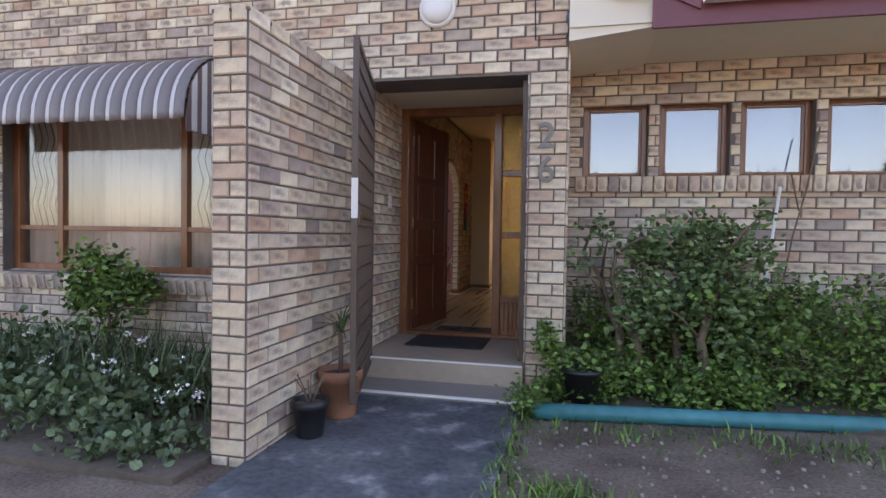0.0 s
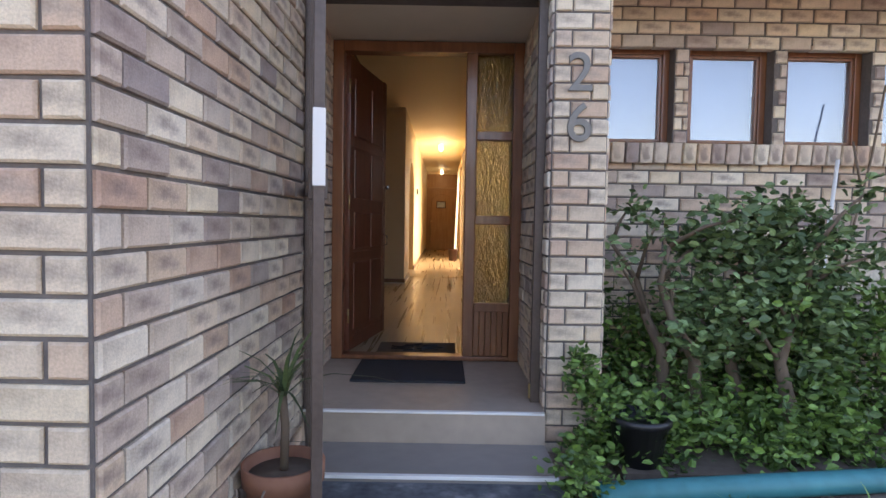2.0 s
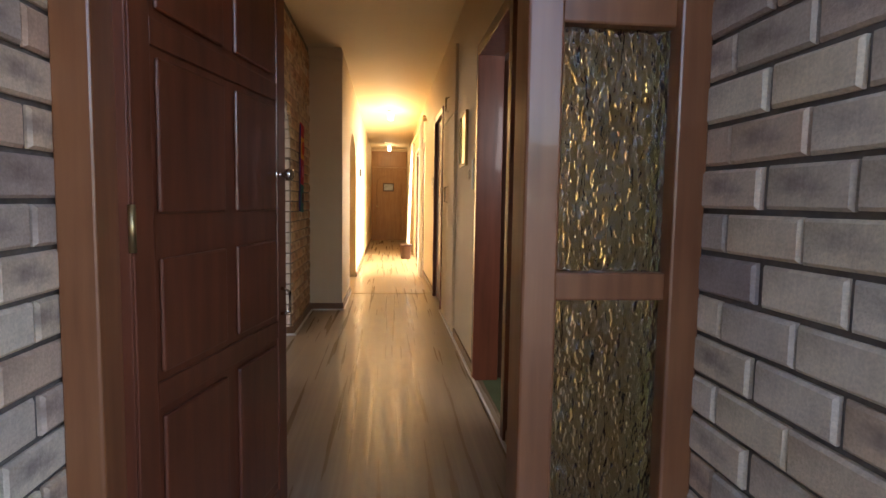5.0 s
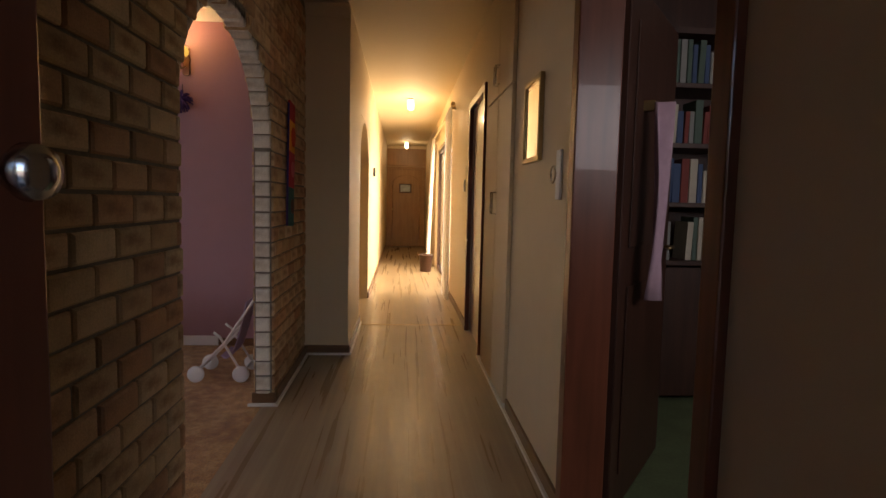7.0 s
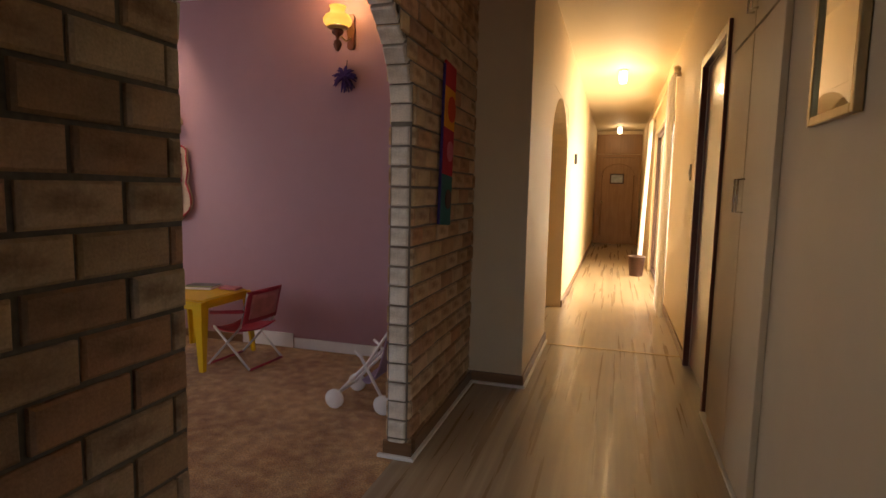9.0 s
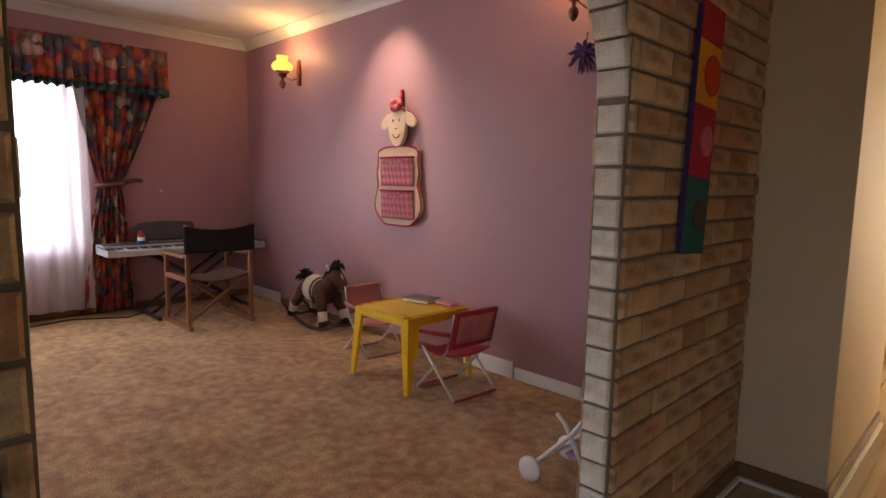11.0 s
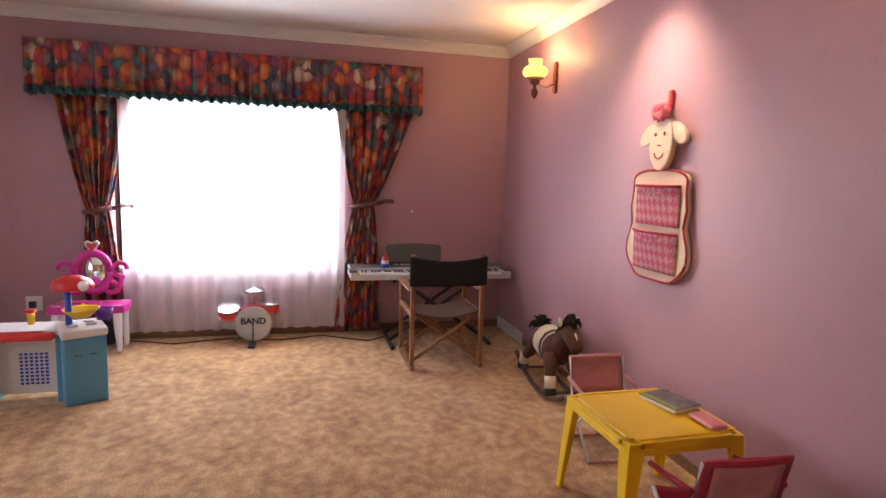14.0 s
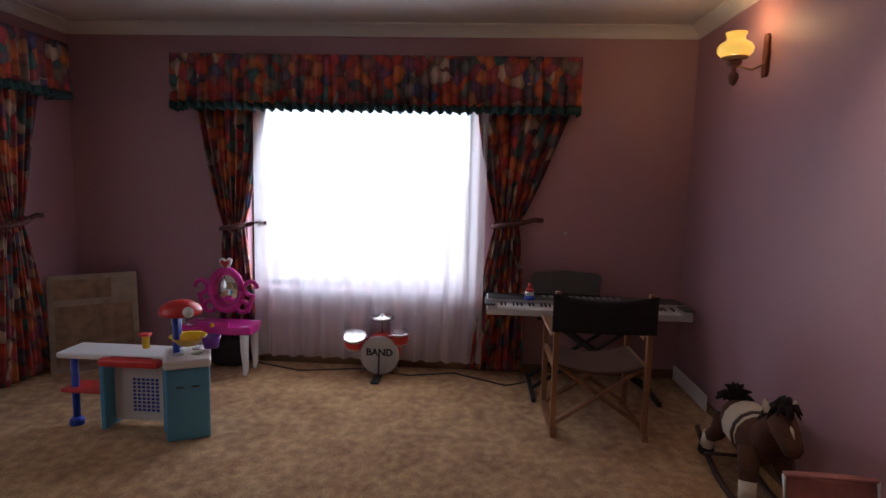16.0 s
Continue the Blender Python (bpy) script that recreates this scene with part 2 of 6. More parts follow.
def vinyl_material():
    m, nt, bs = material("streaked_vinyl_floor")
    s, w = noise_tex(nt, 22, 3, (1, 0.022, 1)), noise_tex(nt, 1.6, 3)
    col = ramp(nt, s, ((0.3, (0.30, 0.23, 0.15)), (0.5, (0.35, 0.275, 0.18)), (0.66, (0.46, 0.38, 0.26))))
    col = mix(nt, 0.25, col, ramp(nt, w, ((0.35, (0.24, 0.18, 0.11)), (0.65, (0.42, 0.33, 0.22)))))
    nt.links.new(col, bs.inputs["Base Color"])
    nt.links.new(ramp(nt, s, ((0.3, (0.22, 0.22, 0.22)), (0.7, (0.42, 0.42, 0.42)))), bs.inputs["Roughness"])
    bump(nt, bs, s, 0.1, 0.002)
    return m


def floral_material():
    """Curtain cloth: red and orange blooms, teal leaves on a dark ground."""
    m, nt, bs = material("floral_chintz")
    uv = nt.nodes.new("ShaderNodeUVMap")
    warp = node(nt, "ShaderNodeTexNoise", Scale=9.0, Detail=3.0)
    nt.links.new(uv.outputs[0], warp.inputs["Vector"])
    vm = nt.nodes.new("ShaderNodeMix")
    vm.data_type, vm.blend_type = "RGBA", "ADD"
    vm.inputs[0].default_value = 0.09
    nt.links.new(uv.outputs[0], vm.inputs[6])
    nt.links.new(warp.outputs["Color"], vm.inputs[7])
    v = node(nt, "ShaderNodeTexVoronoi", Scale=11.0)
    nt.links.new(vm.outputs[2], v.inputs["Vector"])
    sep = nt.nodes.new("ShaderNodeSeparateColor")
    nt.links.new(v.outputs["Color"], sep.inputs[0])
    col = ramp(nt, sep.outputs[0], ((0.0, (0.04, 0.07, 0.10)), (0.22, (0.50, 0.05, 0.035)), (0.42, (0.66, 0.20, 0.06)), (0.56, (0.04, 0.17, 0.17)), (0.70, (0.55, 0.06, 0.06)), (0.84, (0.06, 0.08, 0.20)), (0.94, (0.62, 0.44, 0.32))))
    edge = ramp(nt, v.outputs["Distance"], ((0.25, (1, 1, 1)), (0.85, (0.35, 0.35, 0.37))))
    col = mix(nt, 1.0, col, edge, "MULTIPLY")
    nt.links.new(col, bs.inputs["Base Color"])
    bs.inputs["Roughness"].default_value = 0.75
    return m


def sheer_material(name, color, clear):
    m, nt, bs = material(name)
    w = noise_tex(nt, 400, 2)
    out = nt.nodes["Material Output"]
    tr, tl, df, mx, mx2 = (nt.nodes.new(k) for k in ("ShaderNodeBsdfTransparent", "ShaderNodeBsdfTranslucent", "ShaderNodeBsdfDiffuse", "ShaderNodeMixShader", "ShaderNodeMixShader"))
    for s in (tl, df):
        s.inputs[0].default_value = (*color, 1)
    mx.inputs[0].default_value = 0.5
    nt.links.new(tl.outputs[0], mx.inputs[1])
    nt.links.new(df.outputs[0], mx.inputs[2])
    nt.links.new(ramp(nt, w, ((0.3, (clear * 0.8,) * 3), (0.7, (clear * 1.2,) * 3))), mx2.inputs[0])
    nt.links.new(mx.outputs[0], mx2.inputs[1])
    nt.links.new(tr.outputs[0], mx2.inputs[2])
    nt.links.new(mx2.outputs[0], out.inputs[0])
    return m


def glass_material(name, rough=0.0, lumps=0.0, tint=(1, 1, 1)):
    m, nt, bs = material(name)
    bs.inputs["Base Color"].default_value = (*tint, 1)
    bs.inputs["Transmission Weight"].default_value = 1.0
    bs.inputs["Roughness"].default_value = rough
    bs.inputs["IOR"].default_value = 1.45
    if lumps:
        n = noise_tex(nt, 55, 2, (1, 1, 0.45))
        bump(nt, bs, n, 1.0, lumps)
    return m


def mirror_glass(name, least):
    """Window glass with a dark net behind it: clear with a strong reflection."""
    m, nt, bs = material(name)
    out = nt.nodes["Material Output"]
    tr, gl, fr, mx = (nt.nodes.new(k) for k in ("ShaderNodeBsdfTransparent", "ShaderNodeBsdfGlossy", "ShaderNodeLayerWeight", "ShaderNodeMixShader"))
    gl.inputs["Roughness"].default_value = 0.01
    fr.inputs[0].default_value = 0.5
    lift = ramp(nt, fr.outputs["Facing"], ((0.0, (least,) * 3), (0.55, (least * 1.3,) * 3), (1.0, (0.9, 0.9, 0.9))))
    nt.links.new(lift, mx.inputs[0])
    nt.links.new(tr.outputs[0], mx.inputs[1])
    nt.links.new(gl.outputs[0], mx.inputs[2])
    nt.links.new(mx.outputs[0], out.inputs[0])
    return m


def leaf_material(name, dark, light, rough=0.5):
    m, nt, bs = material(name)
    geo = nt.nodes.new("ShaderNodeNewGeometry")
    col = ramp(nt, geo.outputs["Random Per Island"], ((0.0, dark), (0.7, light), (1.0, [c * 1.6 for c in light])))
    n = noise_tex(nt, 70, 3)
    col = mix(nt, 1.0, col, ramp(nt, n, ((0.3, (0.75, 0.75, 0.75)), (0.7, (1.1, 1.1, 1.1)))), "MULTIPLY")
    nt.links.new(col, bs.inputs["Base Color"])
    bs.inputs["Roughness"].default_value = rough
    bs.inputs["Subsurface Weight"].default_value = 0.0
    return m


M_CONC, M_GROUND, M_CARPET, M_VINYL, M_FLORAL = concrete_material(), ground_material(), carpet_material(), vinyl_material(), floral_material()
M_SHEER = sheer_material("white_voile", (0.9, 0.9, 0.92), 0.42)
M_NET = sheer_material("cream_net_curtain", (0.40, 0.40, 0.34), 0.10)
M_GLASS = mirror_glass("window_glass", 0.07)
M_GLASS_DARK = mirror_glass("reflecting_window_glass", 0.13)
M_PATGLASS = glass_material("patterned_glass", 0.08, 0.02, (0.60, 0.60, 0.40))
M_MIRROR = plain("mirror_face", (0.85, 0.86, 0.84), 0.03, metal=1.0, vary=0.01, relief=0)
M_LEAF = leaf_material("shrub_leaf", (0.045, 0.09, 0.03), (0.15, 0.23, 0.085))
M_LEAF2 = leaf_material("ground_cover_leaf", (0.035, 0.08, 0.018), (0.13, 0.23, 0.045))
M_LEAF3 = leaf_material("geranium_leaf", (0.05, 0.08, 0.035), (0.13, 0.19, 0.09))
M_GRASS = leaf_material("strap_leaf", (0.03, 0.055, 0.018), (0.09, 0.13, 0.045))
M_PETAL = leaf_material("white_petal", (0.7, 0.7, 0.68), (0.85, 0.85, 0.82))
M_BACKLIGHT = plain("bright_backdrop", (1.0, 1.0, 1.0), 1.0, vary=0.0, relief=0, emit=1.0)

# ---------- mesh helpers ----------


def finish(name, bm, mat, parent=None, smooth=False, bevel=0.0):
    if bevel:
        bmesh.ops.bevel(bm, geom=[e for e in bm.edges], offset=bevel, segments=2, affect="EDGES", profile=0.5, clamp_overlap=True)
    bmesh.ops.recalc_face_normals(bm, faces=bm.faces)
    me = bpy.data.meshes.new(name)
    bm.to_mesh(me)
    bm.free()
    me.materials.append(mat)
    if smooth:
        me.polygons.foreach_set("use_smooth", [True] * len(me.polygons))
    ob = new(name, me)
    if parent:
        ob.parent = parent
    return ob


def add_box(bm, lo, hi, m=None):
    v = [bm.verts.new(Vector((x, y, z))) for x in (lo[0], hi[0]) for y in (lo[1], hi[1]) for z in (lo[2], hi[2])]
    for f in ((0, 1, 3, 2), (4, 6, 7, 5), (0, 4, 5, 1), (2, 3, 7, 6), (0, 2, 6, 4), (1, 5, 7, 3)):
        bm.faces.new([v[i] for i in f])
    if m:
        bmesh.ops.transform(bm, matrix=m, verts=v)
    return v


def boxes(name, parts, mat, parent=None, bevel=0.0):
    bm = bmesh.new()
    for p in parts:
        add_box(bm, *p)
    return finish(name, bm, mat, parent, False, bevel)


def box(name, lo, hi, mat, parent=None, bevel=0.004):
    return boxes(name, [(lo, hi)], mat, parent, bevel)


def add_tube(bm, pts, r, sides=8, caps=True):
    """A round bar along points; r: a radius, or one for each point."""
    pts = [Vector(p) for p in pts]
    rs = r if isinstance(r, (list, tuple)) else [r] * len(pts)
    rings = []
    up = Vector((0, 0, 1))
    for i, p in enumerate(pts):
        d = (pts[min(i + 1, len(pts) - 1)] - pts[max(i - 1, 0)]).normalized()
        a = d.cross(up if abs(d.z) < 0.95 else Vector((1, 0, 0))).normalized()
        b = d.cross(a)
        rings.append([bm.verts.new(p + rs[i] * (math.cos(t) * a + math.sin(t) * b)) for t in (2 * math.pi * k / sides for k in range(sides))])
    for A, B in zip(rings, rings[1:]):
        for k in range(sides):
            bm.faces.new((A[k], A[(k + 1) % sides], B[(k + 1) % sides], B[k]))
    if caps:
        bm.faces.new(rings[0])
        bm.faces.new(rings[-1])


def tubes(name, lines, r, mat, parent=None, sides=8):
    bm = bmesh.new()
    for pts in lines:
        add_tube(bm, pts, r, sides)
    return finish(name, bm, mat, parent, True)


def lathe(name, profile, mat, parent=None, m=None, sides=24):
    """A turned shape from (radius, height) pairs about z."""
    bm = bmesh.new()
    rings = [[bm.verts.new((r * math.cos(2 * math.pi * k / sides), r * math.sin(2 * math.pi * k / sides), z)) for k in range(sides)] for r, z in profile]
    for A, B in zip(rings, rings[1:]):
        for k in range(sides):
            bm.faces.new((A[k], A[(k + 1) % sides], B[(k + 1) % sides], B[k]))
    for ring in (rings[0], rings[-1]):
        bm.faces.new(ring)
    if m:
        bmesh.ops.transform(bm, matrix=m, verts=bm.verts)
    return finish(name, bm, mat, parent, True)


def prism(name, outline, depth, mat, parent=None, m=None, bevel=0.0, smooth=False):
    """A flat shape in x, z made thick along y."""
    bm = bmesh.new()
    a = [bm.verts.new((x, 0, z)) for x, z in outline]
    b = [bm.verts.new((x, depth, z)) for x, z in outline]
    bm.faces.new(a)
    bm.faces.new(b[::-1])
    n = len(a)
    for k in range(n):
        bm.faces.new((a[k], b[k], b[(k + 1) % n], a[(k + 1) % n]))
    if m:
        bmesh.ops.transform(bm, matrix=m, verts=bm.verts)
    return finish(name, bm, mat, parent, smooth, bevel)


def thing(name, m, label, category, group=""):
    ob = new(name)
    ob.matrix_world = m
    ob.empty_display_size = 0.1
    return tagged(ob, label, category, group)


def structure(ob, label="", category=""):
    return tagged(ob, label, category, kind="structure")


def sheet(name, grid, mat, parent=None, thick=0.0, uv=None):
    """A cloth from a grid of points, with UVs in metres."""
    nu, nv = len(grid), len(grid[0])
    me = bpy.data.meshes.new(name)
    me.from_pydata([tuple(p) for col in grid for p in col], [], [(i * nv + j, (i + 1) * nv + j, (i + 1) * nv + j + 1, i * nv + j + 1) for i in range(nu - 1) for j in range(nv - 1)])
    layer = me.uv_layers.new()
    for loop in me.loops:
        i, j = divmod(loop.vertex_index, nv)
        layer.data[loop.index].uv = uv(i, j) if uv else (i / nu, j / nv)
    me.materials.append(mat)
    me.polygons.foreach_set("use_smooth", [True] * len(me.polygons))
    ob = new(name, me)
    ob.parent = parent
    if thick:
        s = ob.modifiers.new("thick", "SOLIDIFY")
        s.thickness = thick
    return ob

# ---------- the house ----------
CEIL, W, N, S, SR = 2.68, -4.18, 5.85, 0.1, 0.95  # ceiling, playroom's window wall, far wall, front wall, playroom's south face
GROUND = -0.2


def wall(name, parts, mat, label, category="wall"):
    return structure(boxes(name, parts, mat), label, category)


# ground, path, beds
bm = bmesh.new()
bmesh.ops.create_grid(bm, x_segments=4, y_segments=4, size=400)
ground = structure(finish("ground", bm, M_GROUND), "bare brown sandy earth with sparse weeds", "ground")
ground.location.z = GROUND - 0.02
prism("pavement", [(1.16, 0), (2.42, 0), (2.42, 0.03), (1.16, 0.03)], 5.2, M_CONC, m=pose(0, -5.92, GROUND - 0.02), bevel=0.004)
pavement = structure(bpy.data.objects["pavement"], "grey-blue worn painted concrete garden path", "path")
bed = wall("ground_bed", [((2.72, -0.62, GROUND - 0.1), (9, 0.56, GROUND + 0.02)), ((-8, -2.3, GROUND - 0.1), (0.96, -0.28, GROUND + 0.015))], M_SOIL, "dark soil of the flower beds", "soil")

# steps and porch
wall("step_lower", [((1.18, -0.72, -0.3), (2.405, -0.33, -0.164))], M_TILE, "low tiled step with a pale edge", "step")
wall("porch_floor", [((1.105, -0.34, -0.3), (2.405, 0.74, -0.004))], M_TILE_R, "raised tiled porch floor", "floor")
structure(boxes("trim_lower", [((1.18, -0.727, -0.176), (2.4, -0.7, -0.160))], M_WHITE, None, 0.002), "pale strip on the step's edge", "trim")
structure(boxes("trim_upper", [((1.18, -0.347, -0.012), (2.4, -0.32, 0.0))], M_WHITE, None, 0.002), "pale strip on the porch's edge", "trim")

# mortar cores of the brick walls; the bricks are laid on them at the end of the file
front = wall("wall_front", [((-7, -0.272, -0.3), (-2.5, S, 3.6)), ((-2.5, -0.272, -0.3), (-0.1, S, 0.57)), ((-2.5, -0.272, 2.1), (-0.1, S, 3.6)), ((-0.1, -0.272, -0.3), (0.94, S, 3.6)),
                            ((0.94, -0.272, 2.175), (2.692, S, 3.6))], M_MORTAR, "pale face brick front wall with flush grey joints")
pillar = wall("wall_pillar", [((2.413, -0.272, -0.3), (2.692, 0.74, 2.175))], M_MORTAR, "pale face brick pillar beside the porch")
porch_l = wall("wall_porch", [((0.945, -0.272, -0.3), (1.097, 0.95, 2.175))], M_MORTAR, "pale face brick side wall of the porch")
porch_back = wall("wall_porch_head", [((1.097, 0.748, 2.172), (2.413, 0.95, 2.7))], M_MORTAR, "brick wall over the front door")
wing = wall("wall_wing", [((0.968, -2.022, -0.3), (1.162, -0.3, 2.07))], M_MORTAR, "free-standing pale brick wing wall with dark stained top")
right = wall("wall_right", [((2.692, 0.568, -0.3), (8.5, 0.8, 1.46)), ((2.692, 0.568, 2.14), (8.5, 0.8, 3.0)), ((2.692, 0.568, 1.46), (2.82, 0.8, 2.14)), ((3.355, 0.568, 1.46), (3.45, 0.8, 2.14)),
                            ((4.0, 0.568, 1.46), (4.085, 0.8, 2.14)), ((4.63, 0.568, 1.46), (4.72, 0.8, 2.14)), ((5.26, 0.568, 1.46), (8.5, 0.8, 2.14))], M_MORTAR, "pale face brick wall with a row of small windows")
arch = None
wall("ceiling_porch", [((1.09, -0.268, 2.18), (2.42, 0.75, 2.24))], M_SOFFIT, "cream porch ceiling board", "ceiling")

# eaves and roof
wall("soffit", [((2.70, -0.42, 2.45), (8.6, 0.566, 2.47))], M_SOFFIT, "cream boarded eaves soffit", "soffit")
prism("soffit_gable", [(2.695, 2.36), (3.30, 2.43), (3.30, 2.62), (2.695, 2.90)], 0.95, M_SOFFIT, m=pose(0, -0.40, 0))
structure(bpy.data.objects["soffit_gable"], "cream boxed end of the eaves", "soffit")
wall("fascia", [((3.25, -0.45, 2.40), (8.6, -0.42, 2.60))], M_MAROON, "dark maroon fascia board", "fascia")
prism("bargeboard", [(2.72, 2.92), (3.55, 2.50), (3.55, 2.66), (2.72, 3.12)], 0.03, M_MAROON, m=pose(0, -0.47, 0))
structure(bpy.data.objects["bargeboard"], "maroon sloping barge board", "fascia")
bm = bmesh.new()
prof = [(-0.06, 0.06), (-0.055, 0.0), (-0.03, -0.03), (0.03, -0.03), (0.055, 0.0), (0.06, 0.06)]
for a, b in zip(prof, prof[1:]):
    bm.faces.new([bm.verts.new(p) for p in ((3.56, -0.52 + a[0], 2.56 + a[1]), (8.6, -0.52 + a[0], 2.56 + a[1]), (8.6, -0.52 + b[0], 2.56 + b[1]), (3.56, -0.52 + b[0], 2.56 + b[1]))])
bmesh.ops.remove_doubles(bm, verts=bm.verts, dist=1e-4)
bmesh.ops.solidify(bm, geom=bm.faces[:], thickness=0.004)
structure(finish("gutter", bm, M_GUTTER), "white eaves gutter", "gutter")
bm = bmesh.new()
for quad in (((3.0, -0.5, 2.64), (8.7, -0.5, 2.64), (8.7, 5, 4.6), (3.0, 5, 4.6)), ((-7.2, -0.7, 3.6), (3.0, -0.7, 3.6), (3.0, 5, 4.7), (-7.2, 5, 4.7)), ((-7.2, 17, 2.9), (-7.2, 5, 4.7), (8.7, 5, 4.7), (8.7, 17, 2.9))):
    bm.faces.new([bm.verts.new(p) for p in quad])
bmesh.ops.solidify(bm, geom=bm.faces[:], thickness=0.06)
structure(finish("roof", bm, M_MAROON), "pitched roof over the house", "roof")

# floors
wall("floor_hall", [((0.88, 0.80, -0.12), (2.36, 6.66, 0.0)), ((1.24, 6.68, -0.12), (2.36, 16.45, 0.0)), ((0.2, 6.6, -0.12), (1.24, 8.3, -0.002))], M_VINYL, "streaked brown-grey vinyl hall floor", "floor")
wall("trim_floor", [((1.28, 6.655, -0.05), (2.32, 6.685, 0.004))], M_BRASS, "brass strip across the hall floor", "trim")
wall("floor_room", [((-4.45, -0.1, -0.12), (0.88, 6.0, 0.0))], M_CARPET, "mottled tan and brown carpet", "carpet")
wall("floor_study", [((2.36, 0.9, -0.12), (6.0, 5.0, 0.0))], plain("green_carpet", (0.10, 0.13, 0.06), 0.95, vary=0.2, scale=60), "green study carpet", "carpet")
# ceilings
wall("ceiling_room", [((-4.45, -0.1, CEIL), (0.9, 6.1, CEIL + 0.12))], M_CEIL, "white plaster playroom ceiling", "ceiling")
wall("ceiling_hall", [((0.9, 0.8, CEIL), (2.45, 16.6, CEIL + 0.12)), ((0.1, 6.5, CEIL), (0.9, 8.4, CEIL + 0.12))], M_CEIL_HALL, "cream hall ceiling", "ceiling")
wall("ceiling_study", [((2.45, 0.8, CEIL), (6.0, 5.0, CEIL + 0.12))], M_CEIL, "white study ceiling", "ceiling")

# playroom walls
wall("wall_window", [((W - 0.25, -0.1, 0), (W, 2.40, CEIL)), ((W - 0.25, 4.22, 0), (W, N, CEIL)), ((W - 0.25, 2.40, 0), (W, 4.22, 0.62)), ((W - 0.25, 2.40, 2.12), (W, 4.22, CEIL))], M_PURPLE, "mauve painted wall round a window")
wall("wall_north", [((W - 0.25, N, 0), (0.93, N + 0.226, CEIL))], M_PURPLE, "mauve painted long wall")
wall("wall_south", [((W, S, 0), (-2.5, SR, CEIL)), ((-2.5, S, 0), (-0.1, SR, 0.6)), ((-2.5, S, 2.06), (-0.1, SR, CEIL)), ((-0.1, S, 0), (0.83, SR, CEIL))], M_PURPLE, "mauve painted wall with a second window")


def cornice(name, x0, y0, x1, y1, inx, iny, mat):
    """Coved plaster moulding along a wall; inx, iny: the way into the room."""
    prof = [(0, 0), (0, -0.085), (0.012, -0.085), (0.016, -0.072), (0.03, -0.05), (0.055, -0.028), (0.075, -0.018), (0.088, -0.014), (0.088, 0)]
    bm = bmesh.new()
    rings = [[bm.verts.new((x + inx * a, y + iny * a, CEIL - 0.002 + b)) for a, b in prof] for x, y in ((x0, y0), (x1, y1))]
    for k in range(len(prof)):
        bm.faces.new((rings[0][k], rings[1][k], rings[1][(k + 1) % len(prof)], rings[0][(k + 1) % len(prof)]))
    return structure(finish(name, bm, mat), "white coved plaster cornice", "cornice")
cornice("trim_cornice_west", W, SR, W, N, 1, 0, M_WHITE)
cornice("trim_cornice_north", W, N, 0.83, N, 0, -1, M_WHITE)
cornice("trim_cornice_south", W, SR, 0.83, SR, 0, 1, M_WHITE)
cornice("trim_cornice_pier", 0.94, 5.58, 1.27, 5.58, 0, -1, M_CREAM)
structure(boxes("baseboard", [((W, SR, 0), (W + 0.016, N, 0.07)), ((W + 0.016, N - 0.016, 0), (0.83, N, 0.06))], M_SKIRT, None, 0.003), "dark wooden skirting", "skirting")
# pale boards lying along the skirting
for n, (x0, x1) in enumerate(((-4.15, -3.5), (-0.93, -0.49), (-0.48, 0.2))):
    b = box("skirting_board", (x0, N - 0.03, 0.005), (x1, N - 0.017, 0.115 - 0.03 * (n == 2)), M_WPLASTIC)
    tagged(b, "white skirting panel against the mauve wall", "panel", "skirting panels")

# hall walls
wall("wall_corridor_left", [((0.93, 5.582, 0), (1.275, 6.75, CEIL)), ((1.10, 8.2, 0), (1.275, 16.45, CEIL)), ((1.10, 6.75, 2.06), (1.275, 8.2, CEIL))], M_CREAM, "cream painted corridor wall")
bm = bmesh.new()
for k in range(24):  # arch corners of the corridor opening
    t0, t1 = math.pi * k / 24, math.pi * (k + 1) / 24
    p = [(7.475 + 0.725 * math.cos(t), 1.55 + 0.50 * math.sin(t)) for t in (t0, t1)]
    quad = [(y, z) for y, z in p] + [(p[1][0], 2.07), (p[0][0], 2.07)]
    a, b = [bm.verts.new((1.272, *q)) for q in quad], [bm.verts.new((1.103, *q)) for q in quad]
    bm.faces.new(a), bm.faces.new(b)
    for i in range(4):
        bm.faces.new((a[i], a[(i + 1) % 4], b[(i + 1) % 4], b[i]))
structure(finish("wall_corridor_arch", bm, M_CREAM), "cream plastered arch in the corridor", "wall")
wall("wall_niche", [((0.1, 6.6, 0), (0.2, 8.3, CEIL)), ((0.2, 6.6, 0), (0.93, 6.75, CEIL)), ((0.2, 8.2, 0), (1.1, 8.3, CEIL))], M_CREAM, "cream walls behind the corridor arch")
D0, D1 = 2.24, 3.14  # study doorway along the right wall
wall("wall_corridor_right", [((2.32, 0.8, 0), (2.44, D0 - 0.02, CEIL)), ((2.32, D0 - 0.02, 2.08), (2.44, D1 + 0.02, CEIL)), ((2.32, D1 + 0.02, 0), (2.44, 5.53, CEIL)), ((2.32, 5.53, 2.11), (2.44, 6.48, CEIL)), ((2.32, 6.48, 0), (2.44, 8.5, CEIL)),
                              ((2.32, 8.5, 2.15), (2.44, 11.7, CEIL)), ((2.32, 11.7, 0), (2.44, 16.45, CEIL))], M_CREAM, "cream painted corridor wall with doors")
wall("wall_corridor_end", [((0.9, 16.4, 0), (2.6, 16.55, CEIL))], M_CREAM, "cream wall that ends the corridor")
